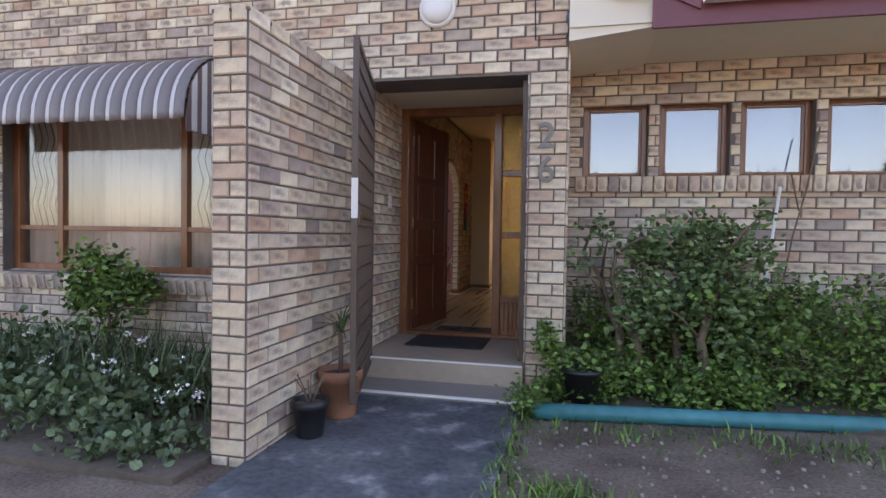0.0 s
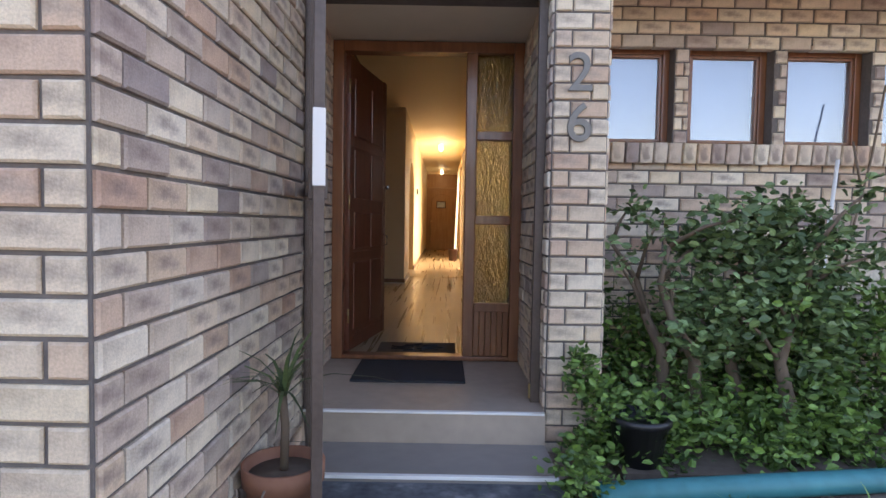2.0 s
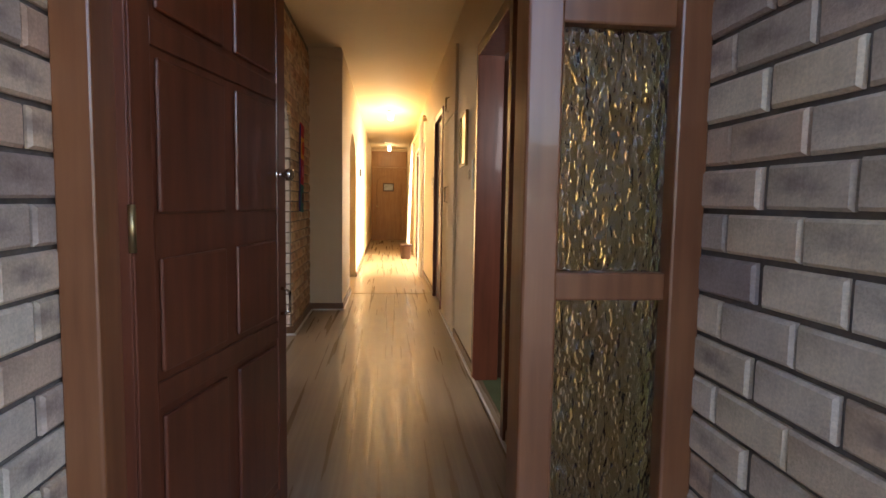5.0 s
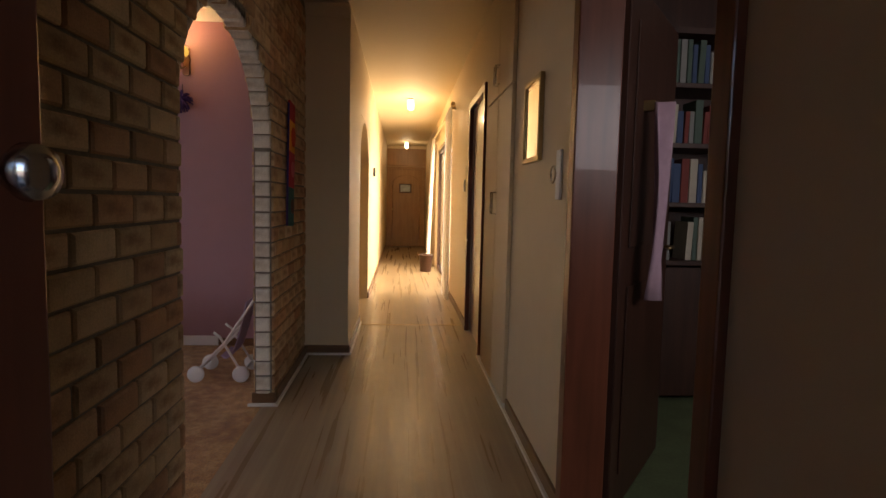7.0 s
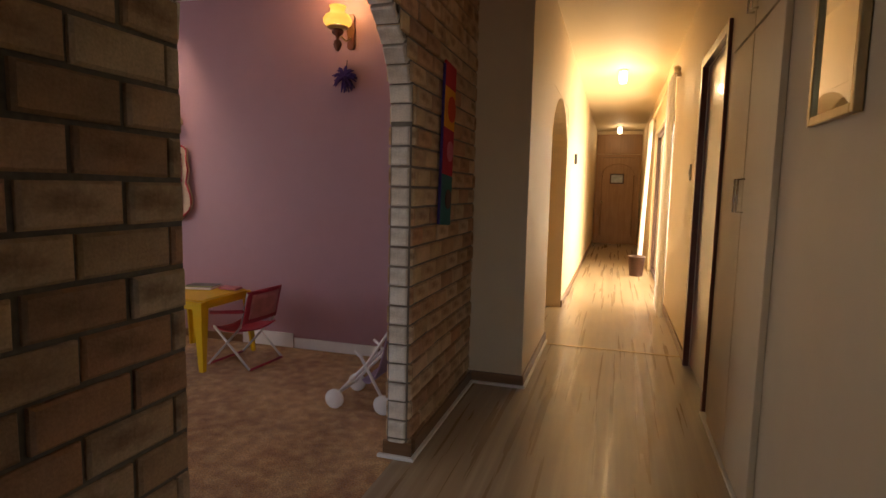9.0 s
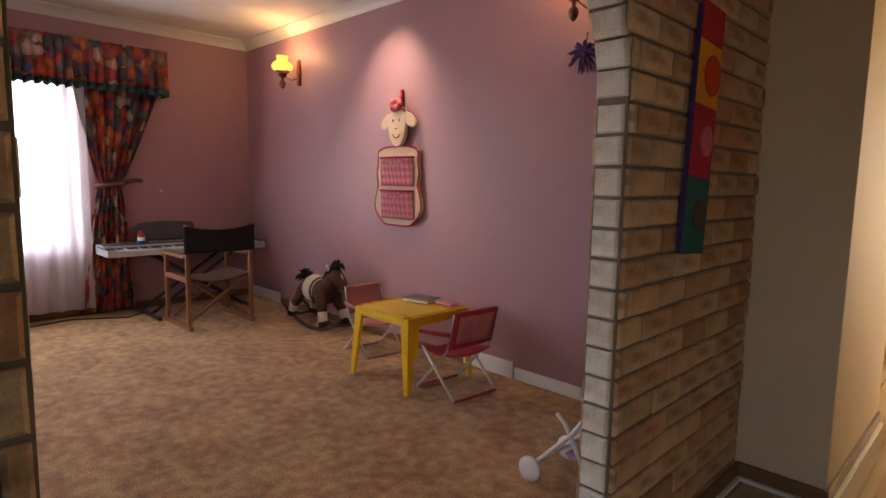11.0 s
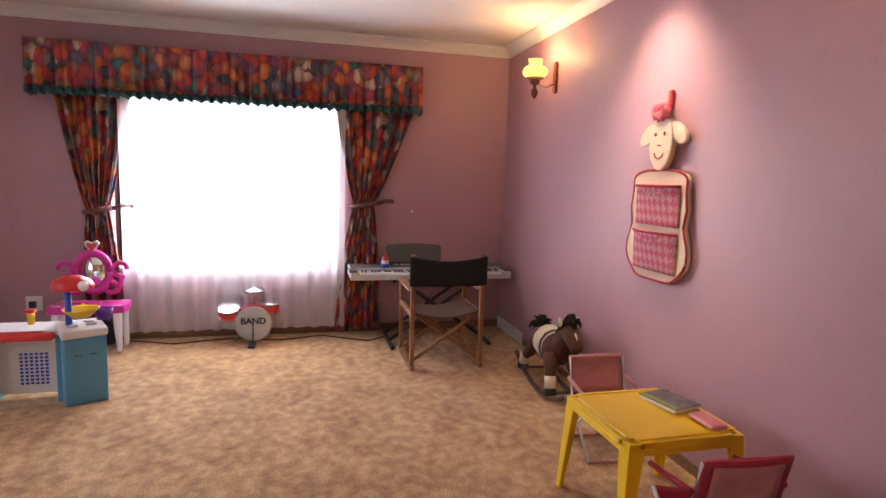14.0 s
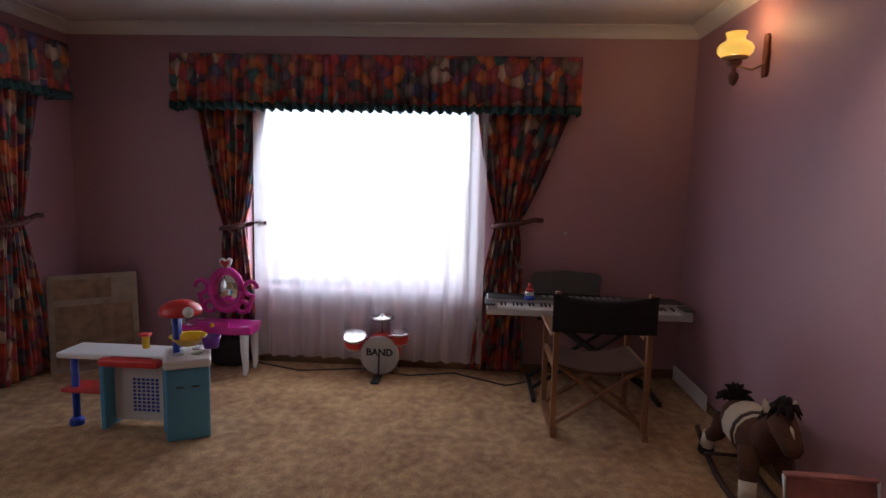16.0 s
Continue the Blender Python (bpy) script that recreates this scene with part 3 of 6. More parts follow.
wall("wall_hall_front", [((2.42, 0.76, 0), (2.6, 0.95, CEIL)), ((0.94, 0.952, 2.19), (2.42, 1.0, CEIL)), ((0.941, 0.952, 0), (1.10, 0.99, 2.19))], M_CREAM, "cream wall beside the front door")
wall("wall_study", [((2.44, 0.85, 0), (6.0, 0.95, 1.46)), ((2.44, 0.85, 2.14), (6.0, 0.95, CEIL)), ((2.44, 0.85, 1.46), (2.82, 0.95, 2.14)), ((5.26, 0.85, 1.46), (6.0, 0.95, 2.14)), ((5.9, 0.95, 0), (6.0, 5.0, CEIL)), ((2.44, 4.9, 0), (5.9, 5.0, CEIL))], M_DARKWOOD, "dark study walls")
structure(boxes("baseboard_hall", [((2.305, 0.95, 0), (2.32, D0 - 0.08, 0.075)), ((2.305, D1 + 0.08, 0), (2.32, 4.34, 0.075)), ((2.305, 6.52, 0), (2.32, 8.5, 0.075)), ((0.945, 5.565, 0), (1.29, 5.58, 0.075)), ((1.275, 5.58, 0), (1.29, 6.75, 0.075)),
                                    ((1.275, 8.2, 0), (1.29, 16.4, 0.075)), ((0.943, 4.5, 0), (0.958, 5.565, 0.075)), ((0.943, 1.0, 0), (0.958, 3.06, 0.075)), ((0.82, 4.448, 0), (0.958, 4.462, 0.075))], M_SKIRT, None, 0.003), "brown wooden skirting", "skirting")
structure(boxes("trim_quadrant", [((2.290, 0.95, 0), (2.306, 4.34, 0.016)), ((0.957, 4.43, 0), (0.975, 5.55, 0.016)), ((0.80, 4.428, 0), (0.975, 4.447, 0.016)), ((0.957, 5.548, 0), (1.30, 5.566, 0.016)), ((1.289, 5.566, 0), (1.305, 6.75, 0.016)), ((0.957, 1.0, 0), (0.975, 3.06, 0.016)), ((2.29, 4.34, 0), (2.322, 5.5, 0.016))], M_WHITE, None, 0.002), "white quadrant bead along the floor", "trim")

# ---------- things outside ----------


def leaves(name, points, size, mat, parent=None, label="", up=0.4, long=1.0):
    """A mass of leaves: each a small folded blade with its own turn."""
    pts = np.asarray(points, float)
    n = len(pts)
    rng = np.random.default_rng(n)
    ax = rng.normal(size=(n, 3))
    ax[:, 2] = np.abs(ax[:, 2]) * up
    ax /= np.linalg.norm(ax, axis=1)[:, None]
    side = np.cross(ax, rng.normal(size=(n, 3)))
    side /= np.linalg.norm(side, axis=1)[:, None]
    nor = np.cross(ax, side)
    s = (size * rng.uniform(0.6, 1.35, n))[:, None]
    a = ax * s * long
    v = np.stack([pts, pts + 0.35 * a + 0.32 * s * side + 0.10 * s * nor, pts + 0.72 * a + 0.26 * s * side + 0.08 * s * nor, pts + a - 0.06 * s * nor,
                  pts + 0.72 * a - 0.26 * s * side + 0.08 * s * nor, pts + 0.35 * a - 0.32 * s * side + 0.10 * s * nor, pts + 0.5 * a], 1).reshape(-1, 3)
    f = [tuple(7 * i + k for k in q) for i in range(n) for q in ((0, 1, 6), (1, 2, 6), (2, 3, 6), (3, 4, 6), (4, 5, 6), (5, 0, 6))]
    me = bpy.data.meshes.new(name)
    me.from_pydata(v.tolist(), [], f)
    me.materials.append(mat)
    ob = new(name, me)
    ob.parent = parent
    if label or parent is None:
        tagged(ob, label, "", kind="stuff")
    else:
        tagged(ob, kind="stuff")
    return ob


def blades(name, bases, length, mat, parent=None, label="", width=0.012, droop=0.5):
    """Arching strap leaves or grass."""
    rng = np.random.default_rng(len(bases))
    v, f = [], []
    for b in bases:
        d = rng.uniform(0, 2 * math.pi)
        L = length * rng.uniform(0.5, 1.2)
        out = Vector((math.cos(d), math.sin(d), 0))
        sd = Vector((-out.y, out.x, 0)) * width * rng.uniform(0.6, 1.3)
        lean = rng.uniform(0.15, droop)
        n0 = len(v)
        for k in range(5):
            t = k / 4
            p = Vector(b) + out * (L * lean * t * (0.4 + 0.9 * t)) + Vector((0, 0, L * (t - 0.55 * lean * t * t * 1.4)))
            w = 1 - t ** 2 * 0.95
            v += [tuple(p + sd * w), tuple(p - sd * w)]
        f += [(n0 + 2 * k, n0 + 2 * k + 1, n0 + 2 * k + 3, n0 + 2 * k + 2) for k in range(4)]
    me = bpy.data.meshes.new(name)
    me.from_pydata(v, [], f)
    me.materials.append(mat)
    ob = new(name, me)
    ob.parent = parent
    tagged(ob, label, kind="stuff")
    return ob


def clumps(rng, centre, spread, count, per, r):
    """Points in uneven clumps."""
    cs = np.array(centre) + rng.uniform(-1, 1, (count, 3)) * np.array(spread)
    return (cs[:, None, :] + rng.normal(size=(count, per, 3)) * r).reshape(-1, 3)


rng = np.random.default_rng(7)
# big shrub beside the porch
shrub = thing("shrub", pose(3.5, -0.05, GROUND), "leafy green garden shrub with several trunks against the brick wall", "shrub")
bm = bmesh.new()
tips = []
for k, (x, y) in enumerate(((-0.22, -0.12), (0.14, -0.16), (0.3, 0.05), (-0.3, 0.08), (0.05, 0.1))):
    pts = [(x, y, 0)]
    for s in range(1, 6):
        pts.append((x * (1 + 0.22 * s) + rng.uniform(-0.05, 0.05), y + rng.uniform(-0.05, 0.05), 0.2 * s + 0.05))
    add_tube(bm, pts, [0.045, 0.04, 0.032, 0.026, 0.018, 0.01], 7)
    for b in range(4):
        p = Vector(pts[2 + b % 4])
        q = p + Vector((rng.uniform(-0.3, 0.3), rng.uniform(-0.25, 0.2), rng.uniform(0.12, 0.32)))
        add_tube(bm, [p, (p + q) / 2 + Vector((0, 0, 0.03)), q], [0.014, 0.01, 0.006], 5)
        tips.append(tuple(q))
finish("trunk", bm, M_BARK, shrub, True)
pts = np.concatenate([clumps(rng, (0.08, -0.05, 0.82), (0.42, 0.2, 0.33), 60, 28, 0.065), clumps(rng, (0.05, -0.02, 1.16), (0.34, 0.18, 0.14), 26, 24, 0.06), clumps(rng, (0.3, 0, 0.6), (0.2, 0.2, 0.3), 28, 30, 0.07)] + [np.array(t) + rng.normal(size=(40, 3)) * 0.06 for t in tips])
leaves("foliage", pts, 0.056, M_LEAF, shrub, "small glossy green leaves")
# low dense plants in the bed
cover = thing("ground_cover", pose(0, 0, GROUND), "dense low green plants filling the flower bed", "plants")
pts = np.concatenate([clumps(rng, (4.6, 0.05, 0.40), (1.0, 0.42, 0.42), 330, 26, 0.075), clumps(rng, (6.6, 0.0, 0.45), (1.2, 0.45, 0.45), 220, 26, 0.09), clumps(rng, (3.4, -0.3, 0.14), (0.6, 0.22, 0.14), 130, 26, 0.06), clumps(rng, (3.35, 0.25, 0.35), (0.55, 0.18, 0.35), 120, 24, 0.08)])
pts[:, 2] = np.maximum(pts[:, 2], 0.01)
leaves("foliage", pts, 0.045, M_LEAF2, cover, "small bright green leaves")
corner = thing("weed_plant", pose(2.6, -0.5, GROUND), "small leafy weeds at the pillar's foot", "plant")
pts = np.concatenate([clumps(rng, (0.02, 0.05, 0.2), (0.1, 0.1, 0.2), 34, 18, 0.04), clumps(rng, (0.0, 0.12, 0.42), (0.06, 0.04, 0.12), 16, 16, 0.03), clumps(rng, (-0.12, -0.3, 0.08), (0.1, 0.12, 0.08), 20, 14, 0.04)])
leaves("foliage", pts, 0.04, M_LEAF2, corner, "bright green weed leaves")
# planting before the front window
border = thing("flower_border", pose(0, 0, GROUND), "mixed border of strap leaves, geraniums and white flowers", "plants")
blades("strap_leaves", [(rng.uniform(-2.6, 0.9), rng.uniform(-1.6, -0.5), 0) for _ in range(2300)], 0.52, M_GRASS, border, "long dark green strap leaves", 0.008, 0.9)
pts = np.concatenate([clumps(rng, (-0.35, -1.75, 0.12), (0.75, 0.4, 0.12), 120, 12, 0.06), clumps(rng, (0.6, -2.05, 0.06), (0.3, 0.2, 0.06), 36, 10, 0.04), clumps(rng, (-1.6, -1.2, 0.2), (0.7, 0.5, 0.2), 110, 12, 0.07)])
leaves("geranium_leaves", pts, 0.07, M_LEAF3, border, "round grey-green geranium leaves", 0.9, 0.8)
petals = np.concatenate([np.array((x, y, z)) + rng.normal(size=(9, 3)) * 0.016 for x, y, z in [(rng.uniform(-1.4, 0.6), rng.uniform(-1.9, -1.0), rng.uniform(0.18, 0.45)) for _ in range(22)] + [(0.52 + 0.09 * k, -1.85 + 0.05 * (k % 3), 0.24 + 0.03 * (k % 2)) for k in range(5)]])
leaves("white_flowers", petals, 0.026, M_PETAL, border, "small white flowers", 1, 0.9)
bushy = thing("young_shrub", pose(-1.0, -0.62, GROUND), "young leafy green shrub under the window", "shrub")
tubes("stem", [[(0, 0, 0), (0.02, 0, 0.4), (-0.05, 0.02, 0.8)], [(0.02, 0, 0.35), (0.25, 0, 0.7)], [(0, 0, 0.3), (-0.22, 0, 0.75)]], 0.011, M_BARK, bushy)
leaves("foliage", np.concatenate([clumps(rng, (-0.05, 0, 0.78), (0.24, 0.14, 0.2), 50, 24, 0.05), clumps(rng, (0.3, 0, 0.75), (0.1, 0.1, 0.1), 16, 20, 0.05), clumps(rng, (0.05, 0, 0.5), (0.25, 0.15, 0.2), 26, 18, 0.06)]), 0.055, M_LEAF2, bushy, "bright green leaves")
tufts = tagged(blades("weeds", [(rng.uniform(2.5, 5.2), rng.normal(-1.0, 0.12), GROUND - 0.02) for _ in range(420)] + [(2.42 + rng.normal(0, 0.05), rng.uniform(-2.6, -0.7), GROUND - 0.02) for _ in range(260)] + [(2.75 + rng.normal(0, 0.1), -1.95 + rng.normal(0, 0.07), GROUND - 0.02) for _ in range(160)], 0.10, M_LEAF2, None, "sparse low weeds on bare earth", 0.006, 0.9), "", "weeds")
stones = bmesh.new()
for _ in range(260):
    add_box(stones, (-1, -1, -0.6), (1, 1, 0.6), pose(rng.uniform(2.45, 5.0), rng.uniform(-2.6, -0.95), GROUND - 0.016, rng.uniform(0, 90), 0, rng.uniform(0, 90)) @ Matrix.Scale(rng.uniform(0.003, 0.011), 4))
tagged(finish("pebbles", stones, plain("pebble", (0.30, 0.26, 0.22), 0.9, vary=0.3)), "small loose stones on the earth", "pebbles", kind="stuff")
# teal pipe that edges the bed
pipe = tubes("garden_pipe", [[(2.53, -0.86, GROUND + 0.035), (3.3, -0.74, GROUND + 0.03), (4.65, -0.56, GROUND + 0.03), (8.2, -0.2, GROUND + 0.03)]], 0.052, M_TEAL, None, 16)
tagged(pipe, "teal painted pipe edging the flower bed", "pipe")
pole = tubes("garden_stake", [[(4.12, 0.3, GROUND), (4.34, 0.42, 1.39)]], 0.012, M_WHITE)
tagged(pole, "thin white stake leaning on the brick wall", "stake")
twig = tubes("dry_branch", [[(4.3, 0.35, 0.3), (4.42, 0.36, 1.0), (4.52, 0.38, 1.4), (4.60, 0.4, 1.85)], [(4.46, 0.37, 1.2), (4.40, 0.38, 1.5)]], 0.007, M_BARK)
tagged(twig, "thin dry branch rising above the shrubs", "branch")


def pot(x, y, r, h, mat, label):
    p = thing("plant_pot", pose(x, y, GROUND + 0.012), label, "plant pot", "pots on the path")
    lathe("body", [(r * 0.68, 0), (r * 0.72, 0.01), (r * 0.93, h * 0.78), (r, h * 0.78), (r * 1.02, h), (r * 0.93, h), (r * 0.88, h * 0.86)], mat, p)
    lathe("soil", [(r * 0.86, h * 0.82), (r * 0.86, h * 0.88), (0.001, h * 0.9)], M_SOIL, p)
    return p


p1 = pot(1.33, -1.22, 0.14, 0.30, M_TERRA, "terracotta pot with a small palm on the path")
tubes("stem", [[(0, 0, 0.25), (0.005, 0, 0.42), (-0.01, 0.01, 0.55)]], 0.015, M_BARK, p1)
blades("fronds", [(0, 0, 0.53)] * 26, 0.30, M_GRASS, p1, "arching green fronds", 0.008, 1.6)
p2 = pot(1.31, -1.60, 0.105, 0.21, M_BLACK, "black plastic pot with dry twigs on the path")
tubes("twigs", [[(0, 0, 0.15), (0.04 * math.cos(k), 0.04 * math.sin(k), 0.26), (0.09 * math.cos(k), 0.09 * math.sin(k), 0.34)] for k in range(6)], 0.004, M_BARK, p2, 5)
dark = thing("shrub_pot", pose(2.83, -0.48, GROUND + 0.02), "dark plastic pot in the flower bed", "plant pot")
lathe("body", [(0.1, 0), (0.14, 0.2), (0.15, 0.2), (0.15, 0.23), (0.13, 0.23), (0.12, 0.19)], M_BLACK, dark)


# trees across the road, which the windows mirror
def street_tree(m, h, seed):
    r = np.random.default_rng(seed)
    t = thing("street_tree", m, "broad green street tree opposite the house", "tree", "street trees")
    bm = bmesh.new()
    add_tube(bm, [(0, 0, 0), (0.05, 0, h * 0.25), (0.0, 0.1, h * 0.5), (0.1, 0, h * 0.75)], [0.16, 0.13, 0.09, 0.03], 8)
    for k in range(7):
        a = 2 * math.pi * k / 7
        add_tube(bm, [(0.03, 0, h * 0.3), (h * 0.15 * math.cos(a), h * 0.15 * math.sin(a), h * 0.5), (h * 0.3 * math.cos(a), h * 0.3 * math.sin(a), h * 0.65)], [0.07, 0.045, 0.015], 6)
    finish("trunk", bm, M_BARK, t, True)
    leaves("foliage", clumps(r, (0, 0, h * 0.66), (h * 0.36, h * 0.3, h * 0.27), 90, 30, h * 0.055), h * 0.055, M_LEAF, t, "dark green leaves")
    return t


first_tree = street_tree(pose(-6, -30, GROUND), 5.0, 3)
for k, (x, y) in enumerate(((-10.5, -31), (-2.0, -31.5), (2.5, -30), (7, -31), (11.5, -30.5), (16, -31.5), (-15, -30), (21, -31), (-20, -31))):
    copy_thing(first_tree, pose(x, y, GROUND, 0, 0, 50 * k))


# front door
FY = 0.72
door = structure(new("door_1"), "varnished timber front door frame with a glazed side light", "door frame")
boxes("frame", [((1.11, FY, 0.0), (1.185, FY + 0.11, 2.17)), ((2.335, FY, 0.0), (2.405, FY + 0.11, 2.17)), ((1.185, FY, 2.10), (2.335, FY + 0.11, 2.17)), ((2.015, FY, 0.03), (2.09, FY + 0.11, 2.10)), ((1.185, FY, 0.0), (2.335, FY + 0.11, 0.03))], M_FRAME, door, 0.006)
boxes("rail", [((2.09, FY + 0.02, z - 0.03), (2.335, FY + 0.08, z + 0.03)) for z in (0.37, 0.975, 1.55)], M_FRAME, door, 0.005)
boxes("panel", [((2.092 + 0.0405 * k, FY + 0.03, 0.03), (2.13 + 0.0405 * k, FY + 0.06, 0.345)) for k in range(6)], M_FRAME, door, 0.005)
for z0, z1 in ((0.40, 0.945), (1.005, 1.52), (1.58, 2.1)):
    boxes("pane", [((2.088, FY + 0.045, z0 - 0.005), (2.337, FY + 0.051, z1 + 0.005))], M_PATGLASS, door)
leaf = thing("front_door", pose(1.19, FY + 0.09, 0.035, 0, 0, 78.5), "open dark meranti front door with raised panels", "door")
LW, LH = 0.83, 2.06
boxes("leaf", [((0, -0.02, 0), (LW, 0.02, LH))], M_DOOR, leaf, 0.004)
for z0, z1 in ((0.14, 0.62), (0.72, 0.98), (1.08, 1.42), (1.52, 1.92)):
    for x0, x1 in ((0.09, 0.39), (0.46, 0.74)):
        for s in (-1, 1):
            boxes("panel", [((x0, min(s * 0.021, s * 0.033), z0), (x1, max(s * 0.021, s * 0.033), z1))], M_DOOR, leaf, 0.011)
boxes("stile", [((LW - 0.07, -0.028, 0), (LW, -0.02, LH)), ((0, -0.028, 0), (0.07, -0.02, LH)), ((0.07, -0.028, 0.0), (LW - 0.07, -0.02, 0.1)), ((0.07, -0.028, 1.44), (LW - 0.07, -0.02, 1.5)), ((0.07, -0.028, 0.64), (LW - 0.07, -0.02, 0.7))], M_DOOR, leaf, 0.003)
for s in (-1, 1):
    lathe("knob", [(0.022, 0), (0.024, 0.004), (0.008, 0.008), (0.008, 0.022), (0.016, 0.03), (0.022, 0.04), (0.02, 0.052), (0.008, 0.058)], M_CHROME, leaf, pose(LW - 0.05, s * 0.02, 1.2, 90 if s < 0 else -90), 20)
tubes("handle", [[(LW - 0.05, -0.03, 0.72), (LW - 0.05, -0.06, 0.73), (LW - 0.05, -0.06, 0.80), (LW - 0.05, -0.03, 0.81)]], 0.006, M_CHROME, leaf)
tubes("hinge", [[(0, -0.024, z), (0, -0.024, z + 0.1)] for z in (0.2, 1.0, 1.8)], 0.008, M_BRASS, leaf)


def mat_thing(name, lo, hi, mat, label):
    ob = box(name, lo, hi, mat, None, 0.005)
    return tagged(ob, label, "door mat")


mat_thing("door_mat", (1.33, 0.17, -0.004), (2.02, 0.68, 0.012), M_MAT, "black rubber door mat on the porch")
m2 = mat_thing("door_mat", (1.40, 0.88, 0), (1.98, 1.25, 0.012), plain("brown_coir", (0.10, 0.075, 0.05), 0.95, vary=0.4, scale=90, relief=0.7), "brown patterned coir mat inside the front door")
bmv = bmesh.new()
for k in range(9):
    a = 2 * math.pi * k / 9
    add_tube(bmv, [(1.69 + 0.05 * math.cos(a), 1.06 + 0.04 * math.sin(a), 0.013), (1.69 + 0.13 * math.cos(a + 0.3), 1.06 + 0.08 * math.sin(a + 0.3), 0.014), (1.69 + 0.2 * math.cos(a), 1.06 + 0.12 * math.sin(a), 0.013)], 0.008, 5)
finish("pattern", bmv, M_BLACK, m2)

# security gate, folded open against the wing wall
ang = math.degrees(math.atan2(-1.12, 0.30))
gate = thing("security_gate", pose(1.19, -0.30, -0.06, 0, 0, ang), "open brown steel security gate of close vertical bars", "gate")
GW, GH = 1.14, 2.2
boxes("frame", [((0, -0.018, 0), (0.036, 0.018, GH)), ((GW - 0.036, -0.018, 0), (GW, 0.018, GH)), ((0.036, -0.016, 0.0), (GW - 0.036, 0.016, 0.03)), ((0.036, -0.016, GH - 0.03), (GW - 0.036, 0.016, GH)), ((0.036, -0.018, 1.13), (GW - 0.036, 0.018, 1.17))], M_STEEL, gate, 0.003)
for k in range(13):
    boxes("bar", [((0.036 + 0.082 * k + 0.035, -0.007, 0.03), (0.05 + 0.082 * k + 0.035, 0.007, GH - 0.03))], M_STEEL, gate)
for k in range(16):
    z = 0.13 + 0.135 * k
    if abs(z - 1.15) > 0.05:
        boxes("crossbar", [((0.036, 0.008, z), (GW - 0.036, 0.018, z + 0.012))], M_STEEL, gate)
boxes("lock_plate", [((GW - 0.005, -0.02, 1.12), (GW + 0.004, 0.02, 1.36))], M_WHITE, gate, 0.002)
boxes("lock", [((GW - 0.12, -0.03, 1.08), (GW - 0.04, 0.03, 1.18))], M_STEEL, gate, 0.004)
post = thing("gate_post", pose(2.385, -0.10, -0.004), "brown steel gate jamb fixed to the brick pillar", "gate post")
boxes("frame", [((-0.03, -0.06, 0), (0.018, -0.02, 2.17)), ((-0.012, 0.06, 0), (0.018, 0.08, 2.17))], M_STEEL, post, 0.003)
for z in (0.1, 1.1, 2.0):
    boxes("bracket", [((-0.012, -0.02, z), (0.012, 0.06, z + 0.03))], M_STEEL, post, 0.002)
boxes("keeper", [((-0.04, -0.05, 0.02), (-0.03, -0.03, 0.1))], M_BRASS, post, 0.002)


def sign_text(name, body, m, size, depth, mat, parent=None):
    cu = bpy.data.curves.new(name, "FONT")
    cu.body, cu.size, cu.extrude, cu.bevel_depth = body, size, depth, 0.003
    cu.align_x = "CENTER"
    tmp = new(name, cu)
    me = bpy.data.meshes.new_from_object(tmp.evaluated_get(bpy.context.evaluated_depsgraph_get()))
    bpy.data.objects.remove(tmp)
    me.materials.clear()
    me.materials.append(mat)
    ob = new(name, me)
    ob.matrix_world = m
    ob.parent = parent
    return ob


bpy.context.view_layer.update()
for ch, z in (("2", 1.625), ("6", 1.375)):
    tagged(sign_text("house_number", ch, pose(2.545, -0.287, z, 90), 0.27, 0.008, M_NUM), f"grey metal house numeral {ch} on the brick pillar", "numeral", "house numerals")
dome = thing("outdoor_lamp", pose(1.70, -0.281, 2.70, 90), "round white bulkhead lamp on the brick wall", "lamp")
lathe("base", [(0.14, 0), (0.145, 0.01), (0.14, 0.03), (0.12, 0.035)], M_WHITE, dome)
lathe("shade", [(0.12, 0.03), (0.115, 0.06), (0.085, 0.085), (0.04, 0.098), (0.005, 0.1)], M_WPLASTIC, dome)
eye = thing("light_sensor", pose(2.70, -0.30, 2.52), "small blue-grey day-night sensor on the wall corner", "sensor")
lathe("body", [(0.02, 0), (0.03, 0.02), (0.032, 0.06), (0.025, 0.08), (0.005, 0.085)], plain("blue_grey_plastic", (0.08, 0.13, 0.18), 0.4), eye)
tubes("cable", [[(0, 0, 0), (-0.01, 0.01, -0.05), (-0.03, 0.015, -0.1), (-0.25, 0.013, -0.1), (-0.26, 0.013, 0.3)]], 0.005, M_BLACK, eye)
bell = thing("doorbell", pose(1.107, 0.383, 1.26), "small white bell push on the porch wall", "doorbell")
boxes("plate", [((0, -0.04, -0.055), (0.012, 0.04, 0.055))], M_WHITE, bell, 0.003)
boxes("button", [((0.012, -0.012, -0.015), (0.017, 0.012, 0.015))], M_SILVER, bell, 0.002)


